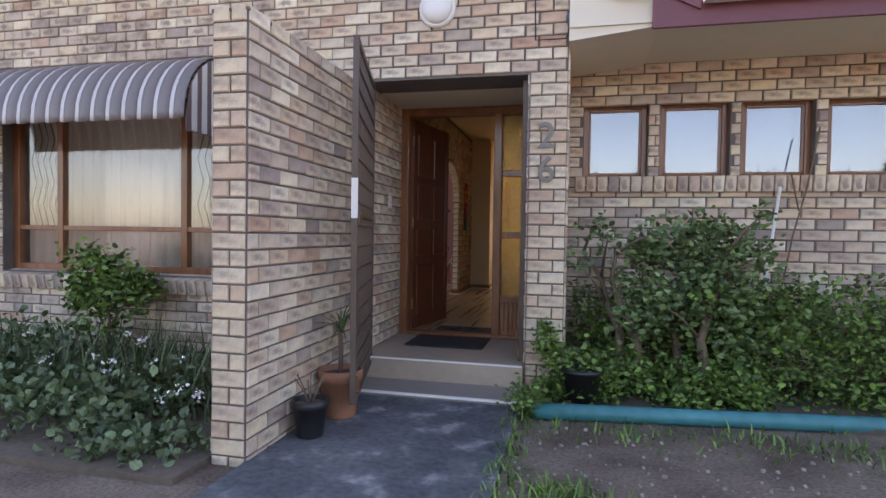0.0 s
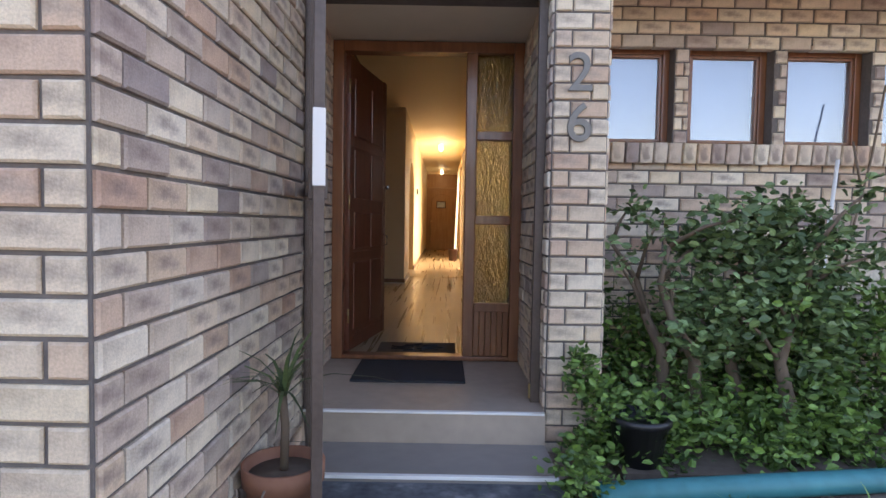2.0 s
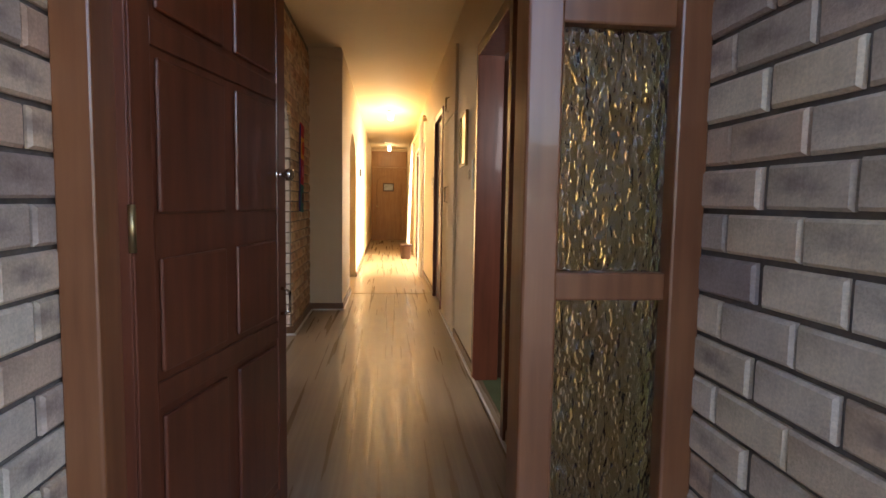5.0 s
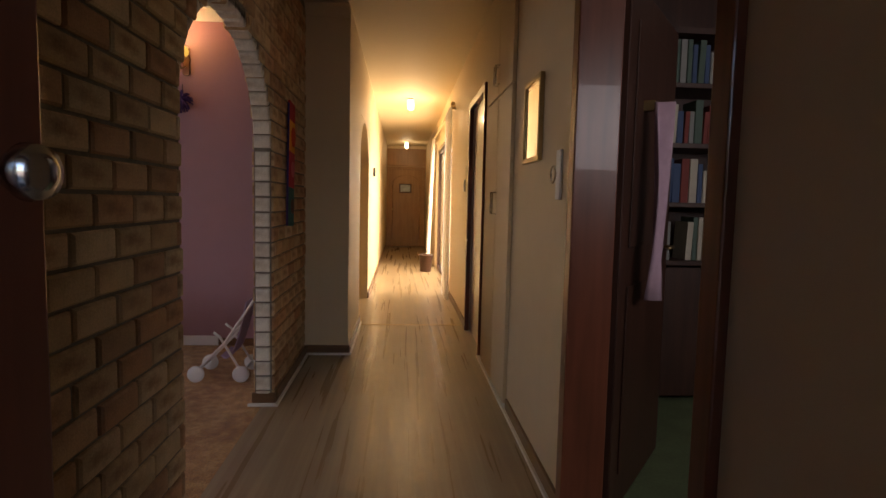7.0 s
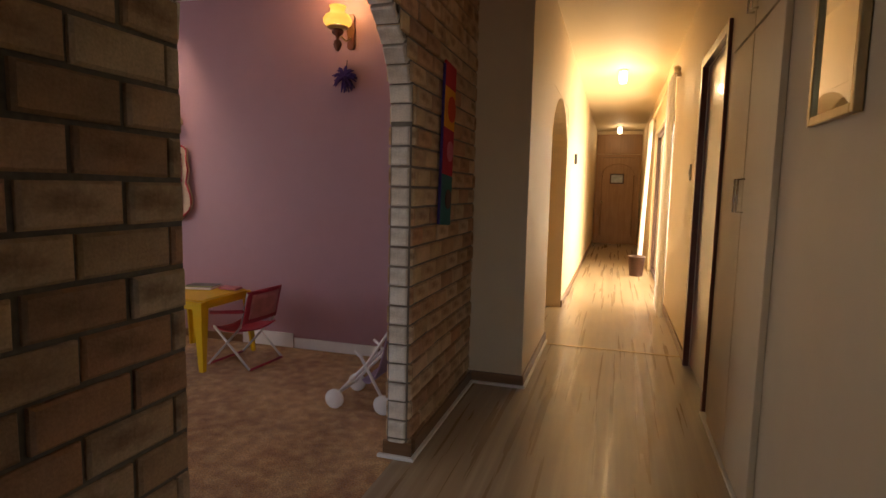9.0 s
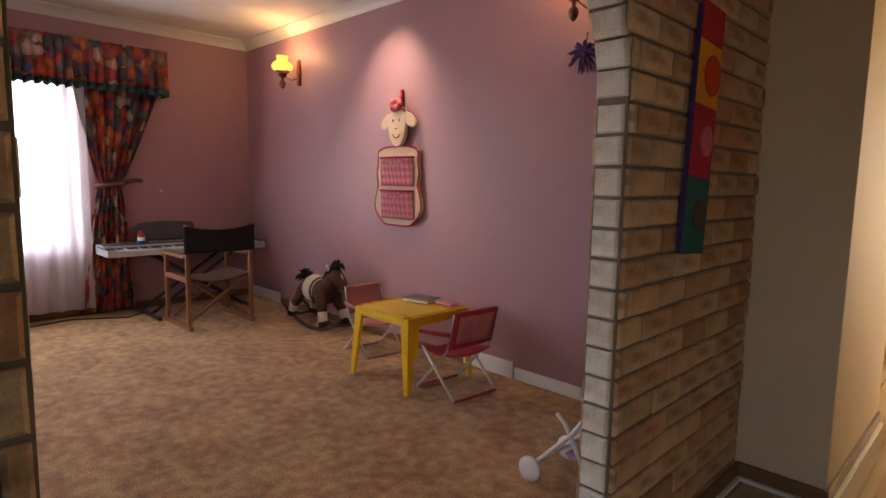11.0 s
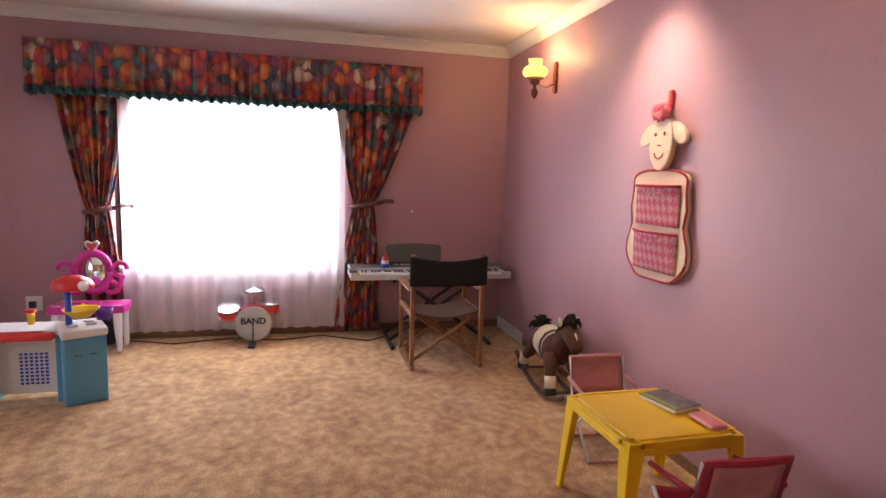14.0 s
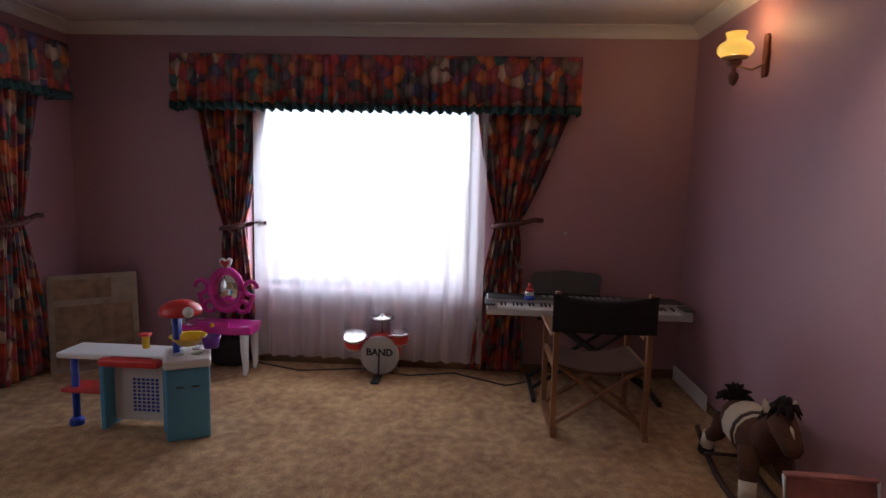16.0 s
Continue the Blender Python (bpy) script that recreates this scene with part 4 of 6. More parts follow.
# small windows
def small_window(n, x0, x1):
    w = structure(new(f"window_{n}"), "small timber-framed window with reflecting glass", "window")
    y, z0, z1, t = 0.655, 1.47, 2.135, 0.045
    boxes("frame", [((x0, y, z0), (x0 + t, y + 0.06, z1)), ((x1 - t, y, z0), (x1, y + 0.06, z1)), ((x0 + t, y, z1 - t), (x1 - t, y + 0.06, z1)), ((x0 + t, y, z0), (x1 - t, y + 0.06, z0 + t))], M_FRAME, w, 0.005)
    boxes("sash", [((x0 + t, y + 0.012, z0 + t), (x0 + t + 0.02, y + 0.05, z1 - t)), ((x1 - t - 0.02, y + 0.012, z0 + t), (x1 - t, y + 0.05, z1 - t)), ((x0 + t, y + 0.012, z1 - t - 0.02), (x1 - t, y + 0.05, z1 - t)), ((x0 + t, y + 0.012, z0 + t), (x1 - t, y + 0.05, z0 + t + 0.02))], M_FRAME, w, 0.004)
    p = boxes("pane", [((x0 + t, y + 0.03, z0 + t), (x1 - t, y + 0.034, z1 - t))], M_GLASS_DARK, w)
    # the blind's blue is painted in for the sky mirrored in the pane
    c = boxes("blind", [((x0 + t, y + 0.10, z0 + 0.02), (x1 - t, y + 0.104, z1))], plain("sky_tinted_blind", (0.13, 0.22, 0.38), 0.8, vary=0.08), w)
    return w


for n, (a, b) in enumerate(((2.82, 3.355), (3.45, 4.0), (4.085, 4.63), (4.72, 5.26))):
    small_window(n + 2, a, b)


def pleats(x0, x1, z0, z1, y, amp, waves, steps=160, rows=6, seed=1, axis="x"):
    r = np.random.default_rng(seed)
    ph = r.uniform(0, 6, 3)
    grid = []
    for i in range(steps + 1):
        t = i / steps
        d = amp * (math.sin(2 * math.pi * waves * t + ph[0]) + 0.5 * math.sin(2 * math.pi * waves * 1.7 * t + ph[1]))
        u = x0 + (x1 - x0) * t
        col = []
        for j in range(rows + 1):
            z = z0 + (z1 - z0) * j / rows
            dd = d * (1 - 0.25 * j / rows)
            col.append((u, y + dd, z) if axis == "x" else (y + dd, u, z))
        grid.append(col)
    return grid


# large front window
fw = structure(new("window_1"), "large timber-framed front window with net curtains behind", "window")
y0, y1 = -0.17, -0.10
boxes("frame", [((-2.5, y0, 0.58), (-2.43, y1, 2.1)), ((-0.16, y0, 0.58), (-0.1, y1, 2.1)), ((-2.43, y0, 0.58), (-0.16, y1, 0.64)), ((-2.43, y0, 2.03), (-0.16, y1, 2.1)), ((-1.99, y0, 0.64), (-1.925, y1, 2.03)), ((-0.655, y0, 0.64), (-0.59, y1, 2.03)), ((-2.43, y0 + 0.005, 0.955), (-1.99, y1, 1.0)), ((-1.925, y0 + 0.005, 0.955), (-0.655, y1, 1.0)), ((-0.59, y0 + 0.005, 0.955), (-0.16, y1, 1.0))], M_FRAME, fw, 0.005)
for a, b in ((-2.43, -1.99), (-1.925, -0.655), (-0.59, -0.16)):
    boxes("pane", [((a, -0.14, 1.0), (b, -0.136, 2.03))], M_GLASS, fw)
    boxes("pane", [((a, -0.14, 0.64), (b, -0.136, 0.955))], M_GLASS, fw)
bars = []
for a, b in ((-2.43, -1.99), (-0.59, -0.16)):
    for k in range(-3, 4):
        xm = (a + b) / 2
        bars += [[(xm + 0.07 * k + 0.03 * s, -0.085, 1.0 + 0.205 * q), (xm + 0.07 * k - 0.03 * s, -0.085, 1.0 + 0.205 * (q + 1))] for q, s in ((0, 1), (1, -1), (2, 1), (3, -1), (4, 1)) if a < xm + 0.07 * k - 0.03 and xm + 0.07 * k + 0.03 < b]
tubes("burglar_bar", bars, 0.004, M_BLACK, fw, 5)
nets = thing("net_curtain", pose(0, 0, 0), "cream net curtain behind the front window", "curtain")
sheet("cloth", pleats(-2.48, -0.12, 0.62, 2.09, 0.0, 0.012, 22, 200, 2, 5), M_NET, nets)

# striped awning
awn = thing("awning", pose(0, 0, 0), "brown and white striped curved metal window awning", "awning")
M_AWN_D = plain("brown_awning_paint", (0.14, 0.10, 0.10), 0.45, vary=0.12)
M_AWN_L = plain("white_awning_paint", (0.60, 0.58, 0.57), 0.45, vary=0.08)
M_AWN_M = plain("grey_awning_paint", (0.20, 0.175, 0.17), 0.45, vary=0.08)
AX0, AX1, NS = -3.1, -0.10, 21
for k in range(NS):
    a = AX0 + (AX1 - AX0) * k / NS
    w = (AX1 - AX0) / NS
    for mat, f0, f1 in ((M_AWN_D, 0.0, 0.12), (M_AWN_L, 0.12, 0.36), (M_AWN_M, 0.36, 1.0)):
        grid = [[(a + w * f, -0.29 - 0.56 * math.sin(q), 1.86 + 0.54 * math.cos(q) + (0.010 * math.sin(math.pi * f))) for q in [math.pi / 2 * j / 9 for j in range(10)]] + [(a + w * f, -0.85, 1.82 - 0.012 * math.sin(math.pi * f))] for f in (f0, (f0 + f1) / 2, f1)]
        sheet("slat", grid, mat, awn, 0.004)
for k in range(9):  # upright strips of the closed end, every second one standing forward
    ya, yb = -0.30 - 0.54 * k / 9, -0.30 - 0.54 * (k + 1) / 9
    za, zb = (1.85 + 0.53 * math.sqrt(max(0.0, 1 - (t / 9) ** 2)) for t in (k, k + 1))
    x0, x1 = AX1 + 0.003 + 0.008 * (k % 2), AX1 + 0.009 + 0.008 * (k % 2)
    low = 1.72 + 0.012 * (k % 2)
    bm = bmesh.new()
    v = [bm.verts.new((x, y, z)) for x in (x0, x1) for y, z in ((ya, low), (yb, low), (yb, zb), (ya, za))]
    for q in ((0, 1, 2, 3), (4, 5, 6, 7), (0, 1, 5, 4), (1, 2, 6, 5), (2, 3, 7, 6), (3, 0, 4, 7)):
        bm.faces.new([v[n] for n in q])
    finish("side_slat", bm, M_AWN_L if k % 2 else M_AWN_D, awn)

# ---------- hall and corridor ----------
jamb = structure(new("door_2"), "dark brown door frame of the study", "door frame")
boxes("frame", [((2.295, D1, 0), (2.46, D1 + 0.07, 2.13)), ((2.295, D0 - 0.07, 0), (2.46, D0, 2.13)), ((2.295, D0, 2.06), (2.46, D1, 2.13))], M_DOOR, jamb, 0.005)
study_door = thing("study_door", pose(2.47, D1 + 0.02, 0.01, 0, 0, 53), "dark wooden study door standing open", "door")
boxes("leaf", [((0, -0.02, 0), (0.82, 0.02, 2.03))], M_DARKWOOD, study_door, 0.004)
boxes("panel", [((0.1, -0.028, z0), (0.72, -0.021, z1)) for z0, z1 in ((0.15, 0.9), (1.05, 1.9))], M_DARKWOOD, study_door, 0.004)
tubes("handle", [[(0.76, -0.02, 1.02), (0.76, -0.06, 1.02), (0.66, -0.06, 1.02)]], 0.008, M_BRASS, study_door)
shirt = thing("hanging_shirt", pose(2.62, 3.31, 1.12, 0, 0, 53), "pale pink shirt hanging on the open study door", "shirt")
g = []
for i in range(21):
    t = i / 20
    col = []
    for j in range(9):
        v = j / 8
        wd = 0.05 + 0.17 * (1 - v) ** 0.6
        col.append(((t - 0.5) * 2 * wd * 0.33, -0.05 - 0.03 * math.sin(7 * t + 3 * v) - 0.04 * math.sin(math.pi * t), -0.26 + 0.76 * v))
    g.append(col)
sheet("cloth", g, plain("pink_cotton", (0.50, 0.34, 0.42), 0.85, vary=0.1, scale=40), shirt, 0.006)
boxes("hook", [((-0.01, -0.04, 0.47), (0.01, 0.09, 0.51))], M_BRASS, shirt, 0.002)
case = thing("bookcase", pose(4.0, 4.55, 0), "tall dark wooden bookcase with a cupboard base", "bookcase")
boxes("body", [((-0.75, 0.3, 0), (0.75, 0.33, 2.3)), ((-0.75, -0.05, 0), (-0.71, 0.3, 2.3)), ((0.71, -0.05, 0), (0.75, 0.3, 2.3)), ((-0.71, -0.05, 2.26), (0.71, 0.3, 2.3))], M_DARKWOOD, case, 0.003)
for z in (0.86, 1.22, 1.58, 1.94):
    boxes("shelf", [((-0.71, -0.05, z), (0.71, 0.3, z + 0.03))], M_DARKWOOD, case, 0.003)
for s in (-0.36, 0.36):
    boxes("door", [((s - 0.345, -0.07, 0.04), (s + 0.345, -0.05, 0.85))], M_DARKWOOD, case, 0.004)
book_mats = [plain(f"book_cloth_{c}", rgb, 0.7, vary=0.1) for c, rgb in (("grey", (0.3, 0.3, 0.28)), ("green", (0.09, 0.14, 0.11)), ("cream", (0.55, 0.5, 0.4)), ("red", (0.25, 0.05, 0.04)), ("blue", (0.06, 0.10, 0.2)))]
first_books = {}
for row, z in enumerate((0.89, 1.25, 1.61, 1.97)):
    x = -0.68
    while x < 0.62:
        w, h = random.choice((0.03, 0.04, 0.05)), random.choice((0.2, 0.24, 0.27))
        k = random.randrange(5)
        key = (w, h, k)
        mm = pose(4.0 + x + w / 2, 4.55, z, 0, random.choice((0, 0, 0, 2)), 0)
        if key not in first_books:
            b = box("book", (-w / 2 + 0.001, 0, 0), (w / 2 - 0.001, 0.17, h), book_mats[k], None, 0.002)
            b.matrix_world = mm
            first_books[key] = tagged(b, "upright book on the study shelf", "book", "books on the shelves")
        else:
            copy_thing(first_books[key], mm)
        x += w + (0.004 if random.random() < 0.85 else 0.1)
mir = thing("wall_mirror", pose(2.318, 3.87, 1.62), "small gilt-framed mirror on the cream wall", "mirror")
boxes("frame", [((-0.022, -0.17, -0.2), (0, -0.145, 0.2)), ((-0.022, 0.145, -0.2), (0, 0.17, 0.2)), ((-0.022, -0.145, -0.2), (0, 0.145, -0.175)), ((-0.022, -0.145, 0.175), (0, 0.145, 0.2))], M_BRASS, mir, 0.004)
boxes("face", [((-0.012, -0.146, -0.176), (-0.006, 0.146, 0.176))], M_MIRROR, mir)
hook = thing("key_hook", pose(2.318, 3.39, 1.34), "small white switch plate with a hanging ring", "switch")
boxes("plate", [((-0.012, -0.03, -0.1), (0, 0.03, 0.1))], M_WHITE, hook, 0.003)
tubes("ring", [[(-0.03, 0.035 * math.cos(t), 0.035 * math.sin(t)) for t in [k * math.pi / 6 for k in range(13)]]], 0.004, M_CHROME, hook, 6)
cup = thing("built_in_cupboard", pose(2.318, 4.36, 0.02), "cream built-in wall cupboard with paired doors", "cupboard")
for y0c, y1c in ((0.0, 0.46), (0.468, 0.93)):
    for z0, z1 in ((0.02, 1.88), (1.89, 2.44)):
        boxes("door", [((-0.024, y0c, z0), (0.0, y1c, z1))], M_CREAM, cup, 0.003)
for z, hh in ((1.2, 0.07), (2.02, 0.06)):
    for y in (0.435, 0.50):
        tubes("handle", [[(-0.024, y, z - hh), (-0.05, y, z - hh), (-0.05, y, z + hh), (-0.024, y, z + hh)]], 0.005, M_CHROME, cup, 6)
cd = structure(new("door_3"), "closed dark red-brown corridor door", "door")
boxes("frame", [((2.30, 5.50, 0), (2.34, 5.56, 2.14)), ((2.30, 6.44, 0), (2.34, 6.5, 2.14)), ((2.30, 5.56, 2.08), (2.34, 6.44, 2.14))], M_DOOR, cd, 0.004)
boxes("leaf", [((2.345, 5.56, 0.01), (2.385, 6.44, 2.08))], M_DOOR, cd, 0.004)
sw = thing("light_switch", pose(2.318, 6.88, 1.39), "white light switch on the cream wall", "switch")
boxes("plate", [((-0.01, -0.04, -0.06), (0, 0.04, 0.06))], M_WHITE, sw, 0.003)
boxes("rocker", [((-0.016, -0.012, -0.02), (-0.01, 0.012, 0.02))], M_WPLASTIC, sw, 0.002)
sw2 = thing("thermostat", pose(1.277, 9.3, 1.62), "small dark box on the corridor wall", "box")
boxes("body", [((0, -0.04, -0.06), (0.03, 0.04, 0.06))], M_DKGREY, sw2, 0.004)
# glass door, rod and sheers
gd = structure(new("door_4"), "dark-framed glazed garden door of the corridor", "door")
boxes("frame", [((2.36, y, 0), (2.42, y + 0.07, 2.15)) for y in (8.5, 10.06, 11.63)] + [((2.36, 8.57, 2.08), (2.42, 11.63, 2.15)), ((2.36, 8.57, 0), (2.42, 11.63, 0.06))], M_DARKWOOD, gd, 0.004)
pg = boxes("pane", [((2.385, 8.57, 0.06), (2.389, 10.06, 2.08)), ((2.385, 10.13, 0.06), (2.389, 11.63, 2.08))], M_GLASS, gd)
pg.visible_shadow = False
rod = thing("curtain_rod", pose(2.26, 8.1, 2.36), "cream curtain rail with a carved end", "curtain rod")
tubes("rail", [[(0, -0.2, 0), (0, 4.0, 0)]], 0.014, M_CREAM, rod)
lathe("finial", [(0.012, 0), (0.03, 0.02), (0.032, 0.05), (0.015, 0.08), (0.004, 0.09)], M_CREAM, rod, pose(0, -0.2, 0, 90), 14)
boxes("bracket", [((0.0, -0.02, -0.02), (0.056, 0.02, 0.02)), ((0.0, 3.7, -0.02), (0.056, 3.74, 0.02))], M_CREAM, rod, 0.003)
for a, b in ((7.95, 8.62), (11.3, 12.1)):
    c = thing("sheer_curtain", pose(0, 0, 0), "white sheer curtain hanging at the garden door", "curtain", "corridor sheers")
    gr = pleats(a, b, 0.02, 2.35, 2.25, 0.018, 9, 80, 8, 3, "y")
    if a > 10:
        gr = [[(x - 0.07 * (1 - z / 2.35), y, z) for x, y, z in col] for col in gr]
    sheet("cloth", gr, M_SHEER, c)
bin_ = thing("waste_bin", pose(2.12, 11.0, 0), "small dark bin beside the garden door", "bin")
lathe("body", [(0.09, 0), (0.095, 0.01), (0.12, 0.28), (0.125, 0.28), (0.125, 0.3), (0.112, 0.3), (0.09, 0.03)], M_DARKWOOD, bin_)


def ceiling_lamp(y, watts):
    l = thing("ceiling_lamp", pose(1.79, y, CEIL - 0.002), "small lit glass ceiling lamp of the corridor", "lamp", "corridor lamps")
    lathe("base", [(0.05, -0.02), (0.055, -0.015), (0.055, 0.0)], M_WHITE, l)
    lathe("shade", [(0.005, -0.16), (0.04, -0.15), (0.05, -0.1), (0.045, -0.04), (0.04, -0.02)], plain("lit_opal_glass", (1.0, 0.86, 0.55), 0.4, vary=0.0, relief=0, emit=1.6), l)
    lamp("corridor_bulb", "POINT", pose(1.79, y, CEIL - 0.25), watts, (1, 0.78, 0.42), 0.06)


ceiling_lamp(9.4, 2.2)
ceiling_lamp(15.4, 1.2)
ed = structure(new("door_5"), "timber door with an arched panel at the corridor's end", "door")
M_ENDDOOR = wood("honey_wood", (0.26, 0.13, 0.05), (0.38, 0.21, 0.09), 0.4)
boxes("leaf", [((1.36, 16.36, 0.01), (2.24, 16.398, 2.06))], M_ENDDOOR, ed, 0.004)
boxes("frame", [((1.29, 16.33, 0), (1.36, 16.398, 2.13)), ((2.24, 16.33, 0), (2.31, 16.398, 2.13)), ((1.36, 16.33, 2.06), (2.24, 16.398, 2.13))], M_ENDDOOR, ed, 0.004)
boxes("head", [((1.29, 16.37, 2.14), (2.31, 16.398, 2.6))], M_ENDDOOR, ed, 0.003)
tubes("moulding", [[(1.8 + 0.36 * math.cos(t), 16.355, 1.65 + 0.25 * math.sin(t)) for t in [math.pi * k / 14 for k in range(15)]], [(1.44, 16.355, 0.2), (1.44, 16.355, 1.65)], [(2.16, 16.355, 0.2), (2.16, 16.355, 1.65)]], 0.012, M_ENDDOOR, ed, 6)
lathe("knob", [(0.02, 0), (0.012, 0.02), (0.03, 0.045), (0.02, 0.07)], M_BRASS, ed, pose(1.45, 16.36, 1.0, 90), 12)
fp = thing("framed_picture", pose(1.78, 16.34, 1.56), "small dark-framed picture on the end door", "picture")
boxes("frame", [((-0.16, -0.02, -0.12), (-0.13, 0, 0.12)), ((0.13, -0.02, -0.12), (0.16, 0, 0.12)), ((-0.13, -0.02, -0.12), (0.13, 0, -0.09)), ((-0.13, -0.02, 0.09), (0.13, 0, 0.12))], M_DARKWOOD, fp, 0.003)
boxes("print", [((-0.13, -0.01, -0.09), (0.13, -0.006, 0.09))], plain("blue_print", (0.40, 0.45, 0.5), 0.6, vary=0.5, scale=18), fp)

# banner on the brick pier
ban = thing("wall_banner", pose(0.952, 4.91, 1.42), "colourful felt banner of red, orange and teal blocks on the brick", "wall hanging")
cols = ((0.30, 0.42, (0.45, 0.02, 0.03)), (0.10, 0.30, (0.75, 0.33, 0.02)), (-0.13, 0.10, (0.42, 0.02, 0.05)), (-0.38, -0.13, (0.02, 0.13, 0.13)))
tilt = pose(0, 0, 0, -4, 0, 0)
for n, (z0, z1, c) in enumerate(cols):
    ob = boxes("block", [((0.0, -0.09, z0), (0.014, 0.09, z1))], plain(f"felt_{n}", c, 0.95, vary=0.12, scale=60, relief=0.4), ban, 0.004)
    ob.matrix_local = tilt
for z, c, rr in ((0.2, (0.55, 0.06, 0.02), 0.065), (-0.01, (0.55, 0.14, 0.2), 0.05), (-0.25, (0.10, 0.06, 0.05), 0.05)):
    lathe("applique", [(rr, 0), (rr, 0.004), (rr * 0.9, 0.006)], plain("felt_patch", c, 0.95, vary=0.1), ban, tilt @ pose(0.0145, 0.02, z, 0, 90, 0), 16)
boxes("edging", [((0.0, -0.1, -0.38), (0.012, -0.091, 0.40))], plain("felt_edge", (0.05, 0.03, 0.16), 0.95), ban).matrix_local = tilt


def wall_lamp(x, z, out_x, watts):
    """Oil-lamp style bracket on the far wall of the playroom."""
    l = thing("wall_lamp", pose(x, N, z) @ Matrix.Scale(0.82, 4), "lit brass oil-lamp style wall light with yellow glass shade", "wall lamp", "wall lamps")
    prism("backplate", [(-0.035, -0.13), (-0.02, -0.15), (0.02, -0.15), (0.035, -0.13), (0.03, -0.05), (0.04, 0.0), (0.03, 0.05), (0.035, 0.11), (0.02, 0.14), (-0.02, 0.14), (-0.035, 0.11), (-0.03, 0.05), (-0.04, 0), (-0.03, -0.05)], 0.022, M_DOOR, l, pose(0, -0.024, 0), 0.004)
    tubes("arm", [[(0, -0.02, -0.06), (out_x * 0.3, -0.10, -0.10), (out_x * 0.7, -0.18, -0.08), (out_x, -0.22, -0.05)]], 0.007, M_BRASS, l)
    at = pose(out_x, -0.22, -0.02)
    lathe("font", [(0.004, -0.19), (0.02, -0.175), (0.035, -0.14), (0.03, -0.11), (0.012, -0.095), (0.018, -0.07), (0.045, -0.05), (0.05, -0.035), (0.045, -0.02)], M_DOOR, l, at, 18)
    lathe("gallery", [(0.05, -0.02), (0.085, -0.005), (0.088, 0.003), (0.05, 0.0)], M_BRASS, l, at, 20)
    bmx = bmesh.new()
    prof = [(0.088, 0.004), (0.112, 0.03), (0.118, 0.06), (0.10, 0.09), (0.062, 0.112), (0.058, 0.135), (0.07, 0.165)]
    rings = [[bmx.verts.new((r * math.cos(2 * math.pi * k / 24), r * math.sin(2 * math.pi * k / 24), zz)) for k in range(24)] for r, zz in prof]
    for A, B in zip(rings, rings[1:]):
        for k in range(24):
            bmx.faces.new((A[k], A[(k + 1) % 24], B[(k + 1) % 24], B[k]))
    bmesh.ops.transform(bmx, matrix=at, verts=bmx.verts)
    sh = finish("shade", bmx, M_LAMPGLASS, l, True)
    lathe("bulb", [(0.004, 0.01), (0.028, 0.03), (0.03, 0.06), (0.012, 0.1), (0.004, 0.11)], M_BULB, l, at, 14)
    lamp("wall_bulb", "POINT", pose(x + out_x * 0.82, N - 0.18, z + 0.148), watts, (1, 0.62, 0.25), 0.05)
    lamp("wall_bulb_low", "POINT", pose(x + out_x * 0.82, N - 0.18, z - 0.09), watts * 0.25, (1, 0.62, 0.25), 0.03)


M_LAMPGLASS = plain("lit_yellow_glass", (1.0, 0.60, 0.10), 0.3, vary=0.0, relief=0, emit=0.22)
M_BULB = plain("lit_bulb", (1.0, 0.85, 0.45), 0.3, vary=0.0, relief=0, emit=1.5)
wall_lamp(-3.11, 2.25, 0.0, 0.9)
wall_lamp(-0.03, 2.29, -0.02, 0.9)
doll = thing("hanging_tassel", pose(-0.06, N - 0.05, 1.98), "purple woollen tassel hanging under the wall lamp", "ornament")
bm = bmesh.new()
for k in range(40):
    a = Vector((rng.normal(), rng.normal() * 0.3, rng.normal())).normalized() * 0.09
    add_tube(bm, [(0, 0, 0), tuple(a * 0.6), tuple(a + Vector((0, 0, -0.02)))], [0.012, 0.009, 0.004], 5)
finish("wool", bm, plain("purple_wool", (0.07, 0.03, 0.16), 0.95, vary=0.3, scale=90), doll)
tubes("string", [[(0, 0.02, 0.02), (0, 0.04, 0.12)]], 0.003, M_BLACK, doll, 5)
# downlight over the sheep hanging
dl = thing("ceiling_spotlight", pose(-1.71, 5.40, CEIL - 0.003), "small lit recessed ceiling spotlight", "lamp")
lathe("rim", [(0.05, -0.012), (0.06, -0.008), (0.06, 0.0)], M_WHITE, dl)
lamp("spot_bulb", "SPOT", look((-1.71, 5.38, CEIL - 0.03), (-1.71, 5.82, 1.75)), 11, (1, 0.80, 0.55), 0.05, spot=80)

# toy pushchair in the arch
pc = thing("toy_pushchair", pose(0.48, 5.02, 0), "white folding toy pushchair with lilac seat", "toy pushchair")
tubes("frame", [[(-0.13, y, 0.07), (0.05, y, 0.26), (0.25, y, 0.56), (0.30, y, 0.58)] for y in (-0.12, 0.14)] + [[(0.16, y, 0.06), (0.02, y, 0.30), (-0.02, y, 0.33)] for y in (-0.12, 0.14)] + [[(-0.13, -0.12, 0.07), (-0.13, 0.14, 0.07)], [(0.16, -0.12, 0.06), (0.16, 0.14, 0.06)], [(-0.05, -0.12, 0.15), (0.12, 0.14, 0.36)]], 0.009, M_WPLASTIC, pc)
